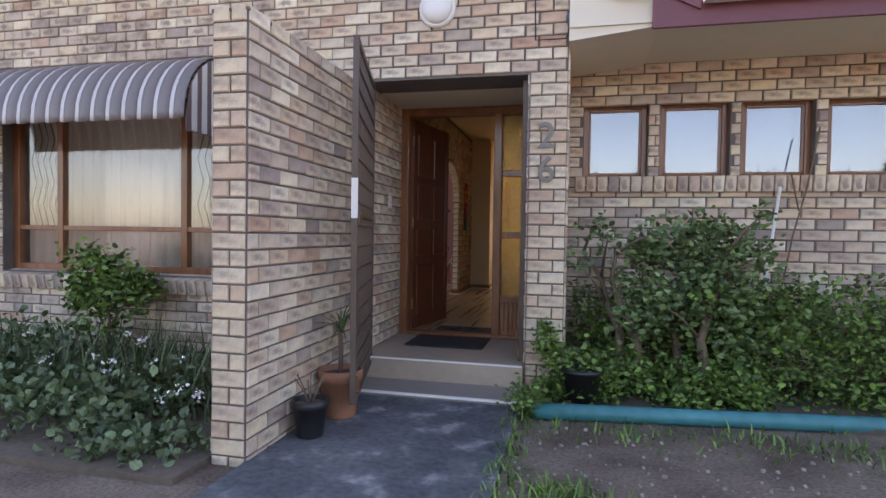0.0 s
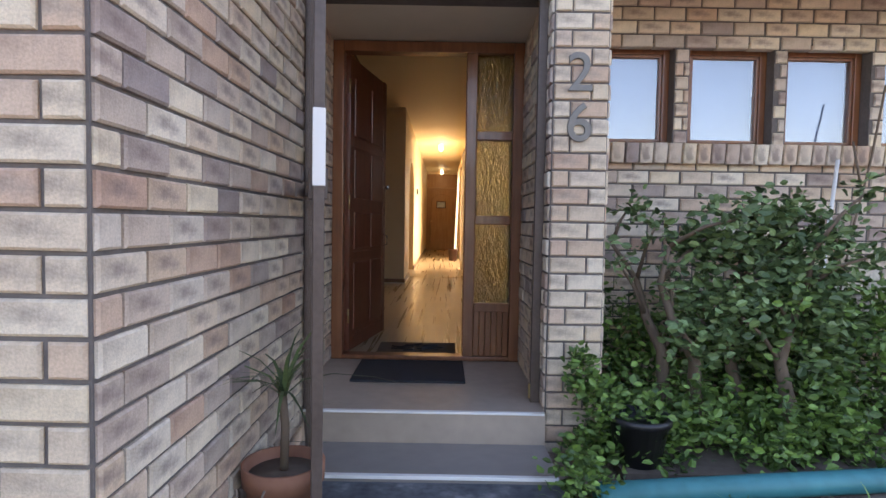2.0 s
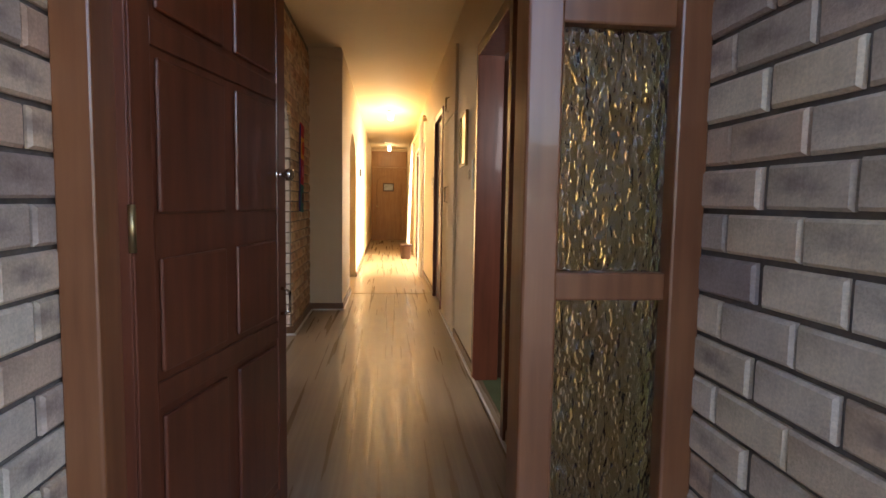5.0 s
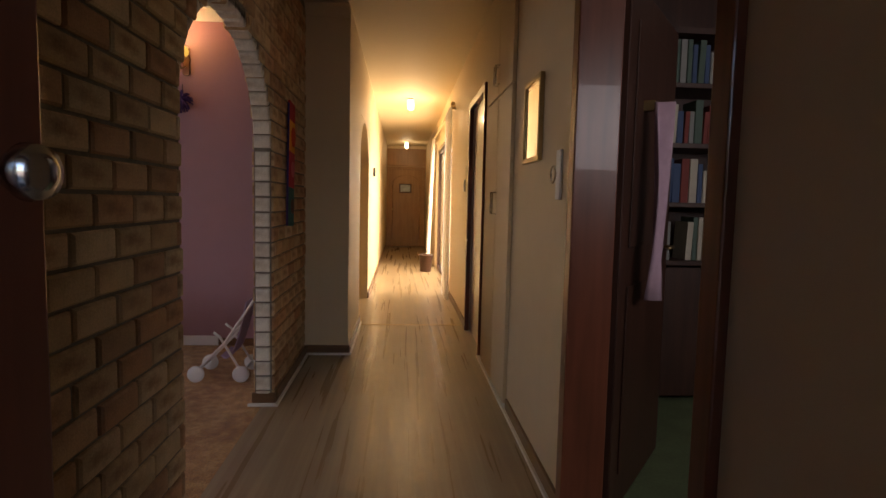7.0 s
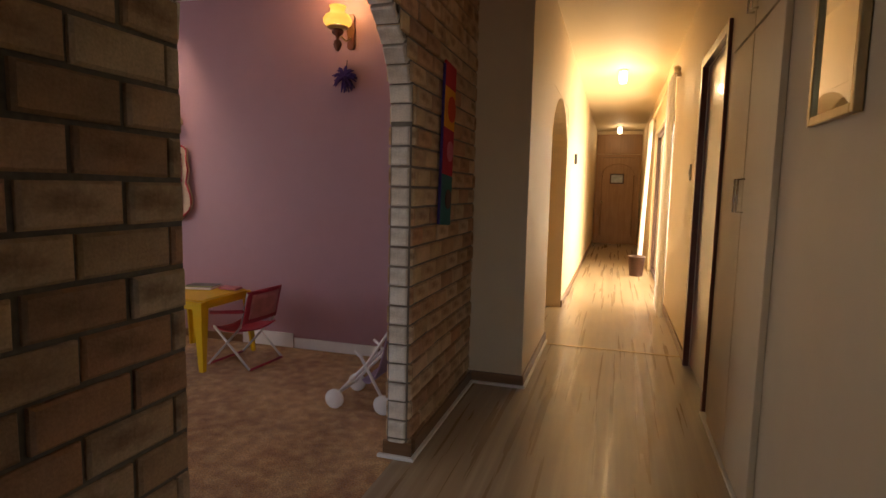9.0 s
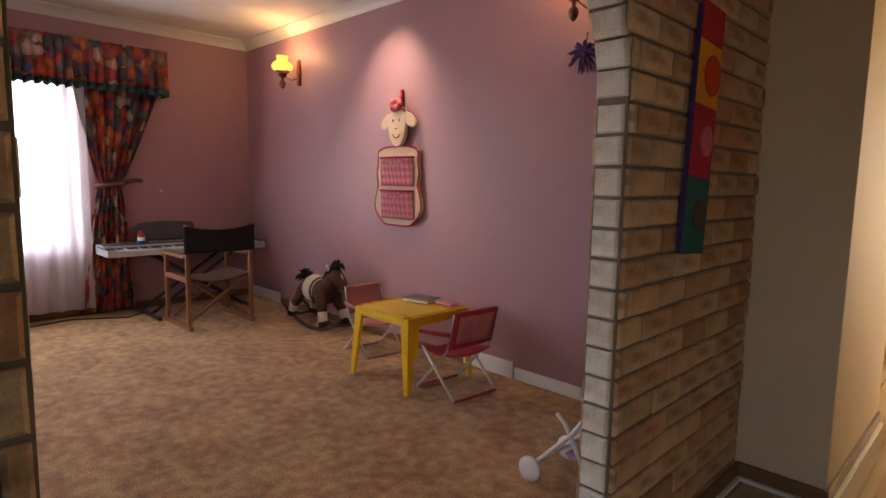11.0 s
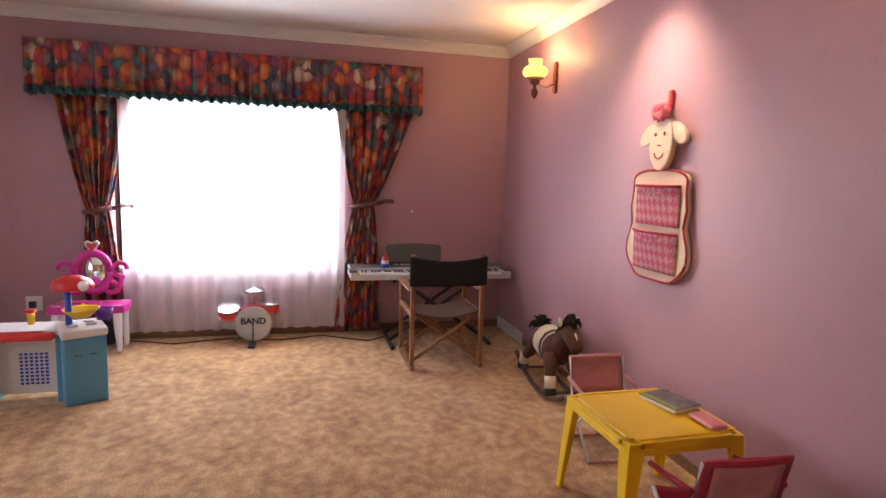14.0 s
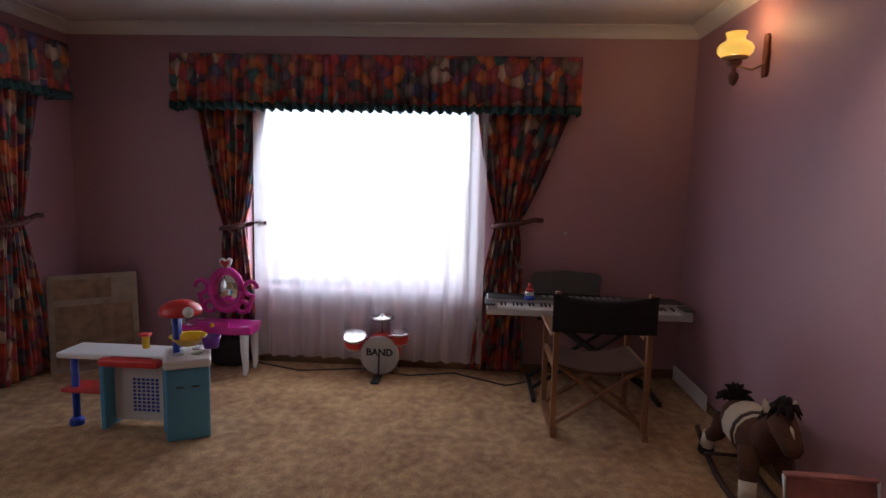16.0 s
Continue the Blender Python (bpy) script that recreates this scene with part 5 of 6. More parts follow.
for x in (-0.13, 0.16):
    for y in (-0.14, 0.15):
        lathe("wheel", [(0.01, -0.012), (0.05, -0.012), (0.055, -0.006), (0.055, 0.006), (0.05, 0.012), (0.01, 0.012)], M_WPLASTIC, pc, pose(x, y, 0.055, 90), 18)
sheet("seat", [[(0.02 + 0.17 * v, -0.11 + 0.24 * i / 8, 0.17 + 0.36 * v * v - 0.06 * math.sin(math.pi * v)) for v in [j / 8 for j in range(9)]] for i in range(9)], plain("lilac_cloth", (0.45, 0.36, 0.55), 0.9), pc, 0.006)

# ---------- playroom ----------
def inroom(x, y, z, rx=0, ry=0, rz=0):
    """A place on the playroom's floor plan, which lies a few degrees askew of the hall's."""
    return pose(x - 0.40 + 0.068 * y, y + 0.37 - 0.115 * x - 0.02 * y, z, rx, ry, rz)



# window
pw = structure(new("window_6"), "playroom window with a steel frame", "window")
boxes("frame", [((W - 0.16, 2.40, 0.62), (W - 0.10, 2.45, 2.12)), ((W - 0.16, 4.17, 0.62), (W - 0.10, 4.22, 2.12)), ((W - 0.16, 2.45, 0.62), (W - 0.10, 4.17, 0.67)), ((W - 0.16, 2.45, 2.07), (W - 0.10, 4.17, 2.12)), ((W - 0.16, 2.42, 0.67), (W - 0.10, 2.46, 2.07)), ((W - 0.16, 2.45, 1.62), (W - 0.10, 2.42, 1.66)), ((W - 0.16, 2.45, 1.02), (W - 0.10, 2.42, 1.06))], M_DARKWOOD, pw, 0.004)
pp = boxes("pane", [((W - 0.132, 2.44, 0.66), (W - 0.128, 4.18, 2.08))], M_GLASS, pw)
pp.visible_shadow = False
structure(boxes("sill_room", [((W - 0.1, 2.40, 0.60), (W + 0.03, 4.22, 0.625))], M_PURPLE, None, 0.004), "painted window sill", "sill")
voile = thing("voile_curtain", pose(0, 0, 0), "white voile curtain hanging over the playroom window", "curtain")
vo = sheet("cloth", pleats(2.50, 4.31, 0.08, 2.12, W + 0.10, 0.022, 13, 260, 6, 11, "y"), M_SHEER, voile)


def ruffle(x0, x1, z0, z1, depth, seed):
    """Pelmet: a gathered frill with a teal hem, and returns to the wall. Runs along x, faces -y."""
    r = np.random.default_rng(seed)
    n = int((x1 - x0) / 0.008)
    ph = np.cumsum(r.uniform(0.5, 1.5, n + 1)) * 0.008 / 0.075 * 2 * math.pi
    cols, us = [], []
    line = [(x0, t) for t in np.linspace(0, -depth, 12)] + [(x0 + (x1 - x0) * i / n, -depth) for i in range(1, n)] + [(x1, t) for t in np.linspace(-depth, 0, 12)]
    for k, (x, y) in enumerate(line):
        a = ph[min(k, n)]
        s = math.sin(a) + 0.4 * math.sin(2.3 * a)
        g = []
        for j in range(9):
            t = j / 8
            amp = 0.006 + 0.02 * (1 - t)
            g.append((x, y - amp * s, z0 + (z1 - z0) * t + (0.008 * s if j == 0 else 0)))
        cols.append(g)
    return cols


M_HEM = plain("teal_hem_cloth", (0.025, 0.075, 0.075), 0.85, vary=0.2, scale=50)


def pelmet(m, x0, x1, label):
    p = thing("pelmet", m, label, "pelmet", "pelmets")
    g = ruffle(x0, x1, 0.055, 0.41, 0.22, 3)
    sheet("frill", g, M_FLORAL, p, 0.004, uv=lambda i, j: (i * 0.012, j * 0.045))
    h = [[(x, y, z) for x, y, z in (c[0], ((c[0][0]), c[0][1] - 0.002, c[0][2] - 0.03), (c[0][0], c[0][1] - 0.003, c[0][2] - 0.055))] for c in g]
    sheet("hem", h, M_HEM, p, 0.004)
    boxes("board", [((x0 + 0.01, -0.2, 0.385), (x1 - 0.01, 0, 0.40))], M_DARKWOOD, p)
    return p


def tied_curtain(m, w_top, w_tie, w_bot, off_tie, off_bot, z_tie, top, label):
    """Curtain gathered by a tie-back. Along x, facing -y; offsets shift its middle."""
    c = thing("curtain", m, label, "curtain", "floral curtains")
    nu, nv = 90, 40
    grid = []
    for i in range(nu + 1):
        t = i / nu - 0.5
        col = []
        for j in range(nv + 1):
            z = 0.03 + (top - 0.03) * j / nv
            if z > z_tie:
                q = (z - z_tie) / (top - z_tie)
                w, o = w_tie + (w_top - w_tie) * q ** 0.8, off_tie * (1 - q) ** 1.1
            else:
                q = 1 - z / z_tie
                w, o = w_tie + (w_bot - w_tie) * q ** 0.7, off_tie + (off_bot - off_tie) * q
            fold = 0.028 * math.sin(2 * math.pi * 6.5 * (t + 0.5) + 0.8 * math.sin(3 * z)) * (0.55 + 0.5 * w / w_top) + 0.012 * math.sin(2 * math.pi * 15 * t + 1)
            col.append((o + w * t, -0.07 + fold, z))
        grid.append(col)
    sheet("cloth", grid, M_FLORAL, c, 0.004, uv=lambda i, j: (i * 0.012, j * 0.052))
    hw = w_tie / 2 + 0.02
    tubes("tie_back", [[(off_tie + hw * math.cos(a) * 1.05, -0.07 + 0.075 * math.sin(a), z_tie + 0.02 * math.cos(a)) for a in [2 * math.pi * k / 16 for k in range(17)]]], 0.02, M_FLORAL_PLAIN, c)
    tubes("tie_end", [[(off_tie + hw, -0.08, z_tie + 0.01), (off_tie + hw + 0.1, -0.09, z_tie + 0.04), (off_tie + hw + 0.17, -0.07, z_tie + 0.035)] if off_tie <= 0 else [(off_tie - hw, -0.08, z_tie), (off_tie - hw - 0.12, -0.09, z_tie + 0.02), (off_tie - hw - 0.2, -0.07, z_tie)]], 0.018, M_FLORAL_PLAIN, c)
    return c


M_FLORAL_PLAIN = plain("curtain_tie_cloth", (0.12, 0.05, 0.05), 0.85, vary=0.5, scale=24)
# west window: x of these shapes runs along the wall
west = lambda y: pose(W + 0.005, y, 0, 0, 0, 90)
pelmet(pose(W + 0.003, 0, 2.00, 0, 0, 90), 1.91, 4.97, "gathered floral pelmet with a teal hem over the window")
tied_curtain(west(4.58), 0.72, 0.16, 0.46, -0.10, -0.17, 1.19, 2.10, "floral curtain tied back beside the window")
tied_curtain(west(2.32), 0.56, 0.15, 0.36, 0.0, 0.02, 1.11, 2.10, "floral curtain tied back beside the window")
# south window
south = lambda x: pose(x, SR + 0.035, 0, 0, 0, 180)
pelmet(pose(0, SR + 0.033, 2.03, 0, 0, 180), -0.25, 3.84, "gathered floral pelmet with a teal hem over the second window")
tied_curtain(south(-3.42), 0.6, 0.16, 0.5, 0.0, 0.05, 1.15, 2.10, "floral curtain tied back beside the second window")
tied_curtain(south(-0.15), 0.6, 0.16, 0.5, 0.0, 0.05, 1.15, 2.10, "floral curtain tied back beside the second window")
v2 = thing("voile_curtain", pose(0, 0, 0), "white voile curtain over the second window", "curtain")
sheet("cloth", pleats(-3.2, -0.1, 0.08, 2.1, SR + 0.09, 0.02, 20, 240, 4, 12), M_SHEER, v2)

# keyboard on its stand
kb = thing("keyboard", inroom(-3.78, 4.34, 0.565), "silver-grey electric piano keyboard on an X stand", "keyboard")
boxes("body", [((-0.20, -0.72, 0.0), (0.17, 0.72, 0.035)), ((-0.20, -0.72, 0.035), (0.015, 0.72, 0.085)), ((0.015, -0.72, 0.035), (0.17, -0.645, 0.065)), ((0.015, 0.645, 0.035), (0.17, 0.72, 0.065)), ((0.15, -0.72, 0.0), (0.178, 0.72, 0.045))], M_SILVER, kb, 0.004)
boxes("top_panel", [((-0.19, -0.71, 0.085), (0.01, 0.71, 0.091))], M_DKGREY, kb, 0.002)
NK = 44
kw = 1.286 / NK
tagged(boxes("white_keys", [((0.018, -0.643 + kw * k + 0.0008, 0.036), (0.148, -0.643 + kw * (k + 1) - 0.0008, 0.056)) for k in range(NK)], M_WPLASTIC, kb, 0.0015), kind="stuff")
tagged(boxes("black_keys", [((0.018, -0.643 + kw * (k + 1) - 0.006, 0.056), (0.10, -0.643 + kw * (k + 1) + 0.006, 0.068)) for k in range(NK - 1) if k % 7 not in (2, 6)], M_BLACK, kb, 0.0015), kind="stuff")
tagged(boxes("buttons", [((-0.14 + 0.03 * (k % 3), -0.3 + 0.05 * (k // 3), 0.091), (-0.125 + 0.03 * (k % 3), -0.27 + 0.05 * (k // 3), 0.096)) for k in range(36)], M_SILVER, kb, 0.001), kind="stuff")
boxes("display", [((-0.15, -0.42, 0.091), (-0.07, -0.34, 0.095))], M_BLACK, kb)
for y in (0.66, -0.735):
    boxes("end_cap", [((-0.1, y, 0.066), (0.17, y + 0.075, 0.08))], M_DKGREY, kb, 0.006)
prism("music_rest", [(-0.25, 0), (0.25, 0), (0.265, 0.16), (0.24, 0.185), (0.0, 0.20), (-0.24, 0.185), (-0.265, 0.16)], 0.012, M_DKGREY, kb, pose(-0.16, -0.11, 0.085, 0, 0, 90) @ pose(0, 0, 0, -14), 0.003)
boxes("music_rest_bar", [((-0.17, -0.36, 0.09), (-0.15, 0.14, 0.11))], M_BLACK, kb, 0.003)
st = thing("keyboard_stand", inroom(-3.78, 4.40, 0), "black folding X-shaped keyboard stand", "stand")
for dx in (-0.13, 0.13):
    tubes("leg", [[(dx, -0.44, 0.02), (dx, 0.36, 0.56)]], 0.015, M_BLACK, st)
    tubes("leg", [[(dx * 0.7, 0.42, 0.02), (dx * 0.7, -0.38, 0.56)]], 0.015, M_BLACK, st)
for y in (-0.44, 0.42):
    boxes("foot", [((-0.19, y - 0.016, 0), (0.36 if y < 0 else 0.34, y + 0.016, 0.03))], M_BLACK, st, 0.005)
for y in (-0.40, 0.38):
    boxes("rail", [((-0.2, y - 0.015, 0.535), (0.15, y + 0.015, 0.563))], M_BLACK, st, 0.004)
tube_toy = thing("paint_tube", inroom(-3.72, 3.93, 0.657), "small red, white and blue toy bottle on the keyboard", "toy")
for n, (z0, z1, mt) in enumerate(((0, 0.03, M_BLUE), (0.03, 0.06, M_WPLASTIC), (0.06, 0.085, M_RED))):
    lathe("band", [(0.036 - 0.004 * n, z0), (0.036 - 0.004 * n, z1), (0.02, z1 + 0.004)], mt, tube_toy, None, 14)
cap = lathe("cap", [(0.012, 0.085), (0.012, 0.115), (0.008, 0.12)], M_RED, tube_toy, None, 10)

# director's chair, its back to the room
ch = thing("directors_chair", inroom(-3.17, 4.36, 0), "folding wooden director's chair with a black back and brown seat", "chair")
for y in (-0.27, 0.27):
    boxes("rear_post", [((0.24, y - 0.016, 0.04), (0.275, y + 0.016, 0.88))], M_CHAIRWOOD, ch, 0.004)
    boxes("front_post", [((-0.24, y - 0.016, 0.04), (-0.205, y + 0.016, 0.60))], M_CHAIRWOOD, ch, 0.004)
    boxes("foot_rail", [((-0.28, y - 0.018, 0.0), (0.30, y + 0.018, 0.04))], M_CHAIRWOOD, ch, 0.006)
    boxes("side_rail", [((-0.22, y - 0.012, 0.40), (0.25, y + 0.012, 0.44))], M_CHAIRWOOD, ch, 0.004)
    boxes("arm_rest", [((-0.28, y - 0.03, 0.60), (0.24, y + 0.03, 0.62))], M_CHAIRWOOD, ch, 0.006)
for x in (0.20, -0.17):
    bm = bmesh.new()
    for s in (-1, 1):
        add_tube(bm, [(x + 0.02 * s, -0.26 * s, 0.06), (x + 0.02 * s, 0.25 * s, 0.42)], 0.015, 6)
    finish("cross_leg", bm, M_CHAIRWOOD, ch)
sheet("seat", [[(-0.22 + 0.46 * i / 10, -0.27 + 0.54 * j / 12, 0.44 - 0.05 * math.sin(math.pi * j / 12)) for j in range(13)] for i in range(11)], plain("brown_canvas", (0.10, 0.05, 0.03), 0.9, vary=0.15, scale=80), ch, 0.006)
sheet("backrest", [[(0.285 + 0.02 * math.sin(math.pi * i / 16), -0.30 + 0.60 * i / 16, 0.645 + (0.225 - 0.035 * math.sin(math.pi * i / 16)) * j / 8) for j in range(9)] for i in range(17)], plain("black_canvas", (0.012, 0.012, 0.013), 0.9, vary=0.2, scale=80), ch, 0.008)

# toy drum kit
dr = thing("toy_drum_kit", inroom(-3.80, 2.78, 0), "small red and white toy drum kit with a cymbal", "toy drums")
bass_at = pose(0, 0, 0.165, 0, 90, 0)
lathe("bass_shell", [(0.14, -0.09), (0.148, -0.088), (0.148, 0.088), (0.14, 0.09)], M_RED, dr, bass_at, 28)
M_DRUMHEAD = plain("clear_grey_drumskin", (0.30, 0.26, 0.28), 0.3, vary=0.1)
lathe("bass_head", [(0.138, 0.086), (0.138, 0.093), (0.001, 0.094)], M_DRUMHEAD, dr, bass_at, 28)
lathe("bass_hoop", [(0.136, 0.084), (0.152, 0.082), (0.152, 0.098), (0.136, 0.098)], M_SILVER, dr, bass_at, 28)
sign_text("lettering", "BAND", pose(0.0965, 0.0, 0.165, 90, 0, 90), 0.075, 0.0008, M_BLACK, dr)
for y, z, tl in ((-0.20, 0.27, 22), (0.15, 0.31, 12)):
    at = pose(0.05, y, z, 0, tl, 0)
    rr = 0.085 if y < 0 else 0.065
    lathe("tom_shell", [(rr, -0.05), (rr, 0.03)], M_RED, dr, at, 22)
    lathe("tom_hoop", [(rr * 0.98, 0.024), (rr * 1.08, 0.024), (rr * 1.08, 0.04), (rr * 0.98, 0.04)], M_CHROME, dr, at, 22)
    lathe("tom_head", [(rr * 0.97, 0.03), (0.001, 0.034)], M_DRUMHEAD, dr, at, 22)
    lathe("tom_band", [(rr * 0.98, -0.052), (rr * 1.06, -0.052), (rr * 1.06, -0.042), (rr * 0.98, -0.042)], M_CHROME, dr, at, 22)
tubes("arm", [[(0, 0, 0.3), (0.03, -0.12, 0.27)], [(0, 0, 0.3), (0.03, 0.1, 0.30)], [(-0.02, 0, 0.28), (-0.02, 0.0, 0.46)]], 0.006, M_CHROME, dr)
lathe("cymbal", [(0.095, 0), (0.05, 0.012), (0.02, 0.018), (0.012, 0.03), (0.001, 0.032)], M_CHROME, dr, pose(-0.02, 0, 0.435, 0, 10, 0), 26)
tubes("leg", [[(0.05, s * 0.11, 0.1), (0.09, s * 0.15, 0.01)] for s in (-1, 1)], 0.008, M_CHROME, dr)
boxes("pedal", [((0.12, -0.035, 0.0), (0.28, 0.025, 0.02))], M_BLACK, dr, 0.005)
tubes("beater", [[(0.14, 0, 0.02), (0.115, 0, 0.18)]], 0.006, M_BLACK, dr)

# toy dressing table
vt = thing("toy_dressing_table", inroom(-3.62, 1.55, 0), "magenta toy dressing table with white legs and an oval mirror", "toy dressing table")
for y in (-0.22, 0.22):
    for x in (-0.09, 0.10):
        tubes("leg", [[(x, y * 0.95, 0.38), (x + 0.03, y, 0.2), (x + 0.02, y * 1.02, 0.05), (x + 0.06, y * 1.06, 0.014)]], [0.036, 0.030, 0.022, 0.016], M_WPLASTIC, vt, 10)
prism("table_top", [(-0.28, -0.02), (-0.27, -0.14), (-0.2, -0.15), (-0.05, -0.17), (0.05, -0.17), (0.2, -0.15), (0.27, -0.14), (0.28, -0.02), (0.26, 0.11), (-0.26, 0.11)], 0.06, M_PINK, vt, pose(0, 0, 0.38, 90, 0, 90) @ Matrix.Scale(-1, 4, (0, 0, 1)) @ pose(0, -0.06, 0), 0.008)
boxes("drawer", [((0.15, -0.12, 0.375), (0.18, 0.12, 0.425))], M_PINK, vt, 0.006)
lathe("drawer_knob", [(0.015, 0), (0.018, 0.01), (0.01, 0.02)], M_YELLOW, vt, pose(0.178, 0, 0.40, 0, 90, 0), 12)
mpose = pose(-0.06, 0, 0.62, 0, 0, 90)
bm = bmesh.new()
add_tube(bm, [tuple(mpose @ Vector((0.125 * math.cos(t), 0, 0.16 * math.sin(t)))) for t in [2 * math.pi * k / 28 for k in range(29)]], 0.026, 8)
finish("mirror_frame", bm, M_PINK, vt, True)
lathe("mirror", [(0.12, 0), (0.12, 0.006), (0.001, 0.007)], M_MIRROR, vt, pose(-0.06, 0, 0.62, 0, 90, 0) @ Matrix.Diagonal((1.3, 1, 1, 1)), 28)
for s in (-1, 1):
    tubes("scroll", [[tuple(mpose @ Vector((s * (0.20 + 0.05 * math.cos(t)), 0, 0.02 + 0.055 * math.sin(t)))) for t in [2 * math.pi * k / 12 for k in range(10)]], [tuple(mpose @ Vector((s * (0.13 + 0.045 * math.cos(t)), 0, -0.13 + 0.045 * math.sin(t)))) for t in [2 * math.pi * k / 12 for k in range(13)]], [tuple(mpose @ Vector((s * 0.22, 0, -0.03))), tuple(mpose @ Vector((s * 0.17, 0, -0.17)))]], 0.018, M_PINK, vt)
heart = [(0, -0.035), (0.03, 0.0), (0.036, 0.022), (0.02, 0.034), (0, 0.02), (-0.02, 0.034), (-0.036, 0.022), (-0.03, 0.0)]
prism("heart_surround", [(x * 1.5, z * 1.5) for x, z in heart], 0.016, M_WPLASTIC, vt, mpose @ pose(0, -0.008, 0.205), 0.003)
prism("heart", heart, 0.024, M_RED, vt, mpose @ pose(0, -0.016, 0.205), 0.003)

# toy kitchen
kt = thing("toy_kitchen", inroom(-2.55, 1.62, 0), "pale blue and white plastic toy kitchen with red hood and shelf", "toy kitchen")
fr = pose(0.13, 0.40, 0, 0, 0, 26)
boxes("fridge", [((-0.27, -0.115, 0.0), (0.0, 0.115, 0.42))], M_LBLUE, kt, 0.010).matrix_local = fr
for sy in (-0.06, 0.02):
    boxes("fridge_slot", [((0.0005, sy, 0.31), (0.003, sy + 0.04, 0.318))], M_DKGREY, kt).matrix_local = fr
boxes("hob", [((-0.285, -0.125, 0.42), (0.012, 0.125, 0.475))], M_WPLASTIC, kt, 0.014).matrix_local = fr
for x in (-0.2, -0.1):
    for y in (-0.05, 0.05):
        lathe("burner", [(0.03, 0.475), (0.032, 0.48), (0.02, 0.484), (0.005, 0.485)], M_SILVER, kt, fr @ pose(x, y, 0), 14)
for y in (-0.17, 0.21):
    boxes("oven_side", [((-0.12, y, 0.0), (0.06, y + 0.03, 0.42))], M_LBLUE, kt, 0.006)
boxes("oven_front", [((-0.06, -0.14, 0.03), (-0.03, 0.21, 0.36))], M_WPLASTIC, kt, 0.006)
boxes("grille", [((-0.03, -0.02 + 0.028 * a, 0.09 + 0.0235 * b), (-0.024, -0.004 + 0.028 * a, 0.103 + 0.0235 * b)) for a in range(6) for b in range(9)], M_BLUE, kt)
boxes("counter", [((-0.16, -0.42, 0.425), (0.07, 0.24, 0.46))], M_WPLASTIC, kt, 0.010)
boxes("sink", [((-0.02, -0.14, 0.40), (0.12, 0.22, 0.45))], M_RED, kt, 0.016)
boxes("basin", [((0.0, -0.08, 0.45), (0.09, 0.16, 0.454))], plain("dark_red_plastic", (0.35, 0.02, 0.02), 0.4), kt)
boxes("shelf", [((-0.12, -0.42, 0.21), (0.05, -0.16, 0.235))], M_RED, kt, 0.008)
tubes("post", [[(0.0, -0.36, 0.0), (0.0, -0.36, 0.43)]], 0.020, M_BLUE, kt, 12)
lathe("post_foot", [(0.04, 0), (0.04, 0.03), (0.025, 0.05)], M_BLUE, kt, pose(0.0, -0.36, 0), 14)
tubes("hood_post", [[(0.02, 0.28, 0.44), (0.02, 0.28, 0.70)], [(-0.06, 0.25, 0.44), (-0.06, 0.25, 0.70)]], 0.019, M_BLUE, kt, 12)
lathe("hood", [(0.11, 0.0), (0.115, 0.02), (0.10, 0.05), (0.06, 0.075), (0.004, 0.085)], M_RED, kt, pose(0.0, 0.30, 0.70) @ Matrix.Diagonal((1, 1.05, 1, 1)), 22)
lathe("hood_knob", [(0.004, 0), (0.03, 0.01), (0.03, 0.03), (0.004, 0.04)], M_WPLASTIC, kt, pose(0.06, 0.38, 0.72, 0, 60, 20), 12)
lathe("bowl", [(0.05, 0.0), (0.10, 0.05), (0.105, 0.055), (0.095, 0.05), (0.05, 0.012)], M_YELLOW, kt, pose(0.0, 0.34, 0.52), 20)
lathe("cup", [(0.04, 0), (0.055, 0.07), (0.05, 0.07), (0.036, 0.008)], M_PURP, kt, pose(-0.06, 0.45, 0.49), 18)
lathe("tap", [(0.02, 0), (0.02, 0.05), (0.022, 0.05), (0.022, 0.075), (0.004, 0.08)], M_YELLOW, kt, pose(-0.09, 0.03, 0.46), 12)
boxes("tap_lever", [((-0.11, -0.0, 0.535), (-0.06, 0.06, 0.555))], M_RED, kt, 0.006)

# picture board in the corner
pb = thing("poster_board", pose(-3.79, 1.36, 0.0, -12, 0, 128), "faded picture board leaning in the corner", "poster")
boxes("board", [((-0.3, 0, 0), (0.3, 0.02, 0.74))], plain("faded_print", (0.34, 0.27, 0.20), 0.6, vary=0.45, scale=9, relief=0), pb, 0.003)
boxes("print", [((-0.26, -0.004, 0.05), (0.26, 0.0, 0.5)), ((-0.26, -0.004, 0.55), (0.12, 0, 0.7))], plain("brown_print", (0.28, 0.18, 0.11), 0.6, vary=0.7, scale=12, relief=0), pb)
sk = thing("wall_socket", pose(W + 0.001, 1.80, 0.33), "white wall socket with a black plug", "socket")
boxes("plate", [((0, -0.06, -0.06), (0.01, 0.06, 0.06))], M_WPLASTIC, sk, 0.003)
boxes("plug", [((0.01, -0.03, -0.035), (0.04, 0.02, 0.02))], M_BLACK, sk, 0.006)
cable = tubes("cable", [[(W + 0.06, 2.45, 0.006), (-3.95, 2.9, 0.006), (-4.06, 3.35, 0.006), (-3.95, 3.75, 0.006), (-4.05, 4.1, 0.006), (-3.82, 4.5, 0.006), (-3.95, 4.7, 0.006)]], 0.006, M_BLACK, None, 6)
tagged(cable, "black cable lying along the carpet", "cable")
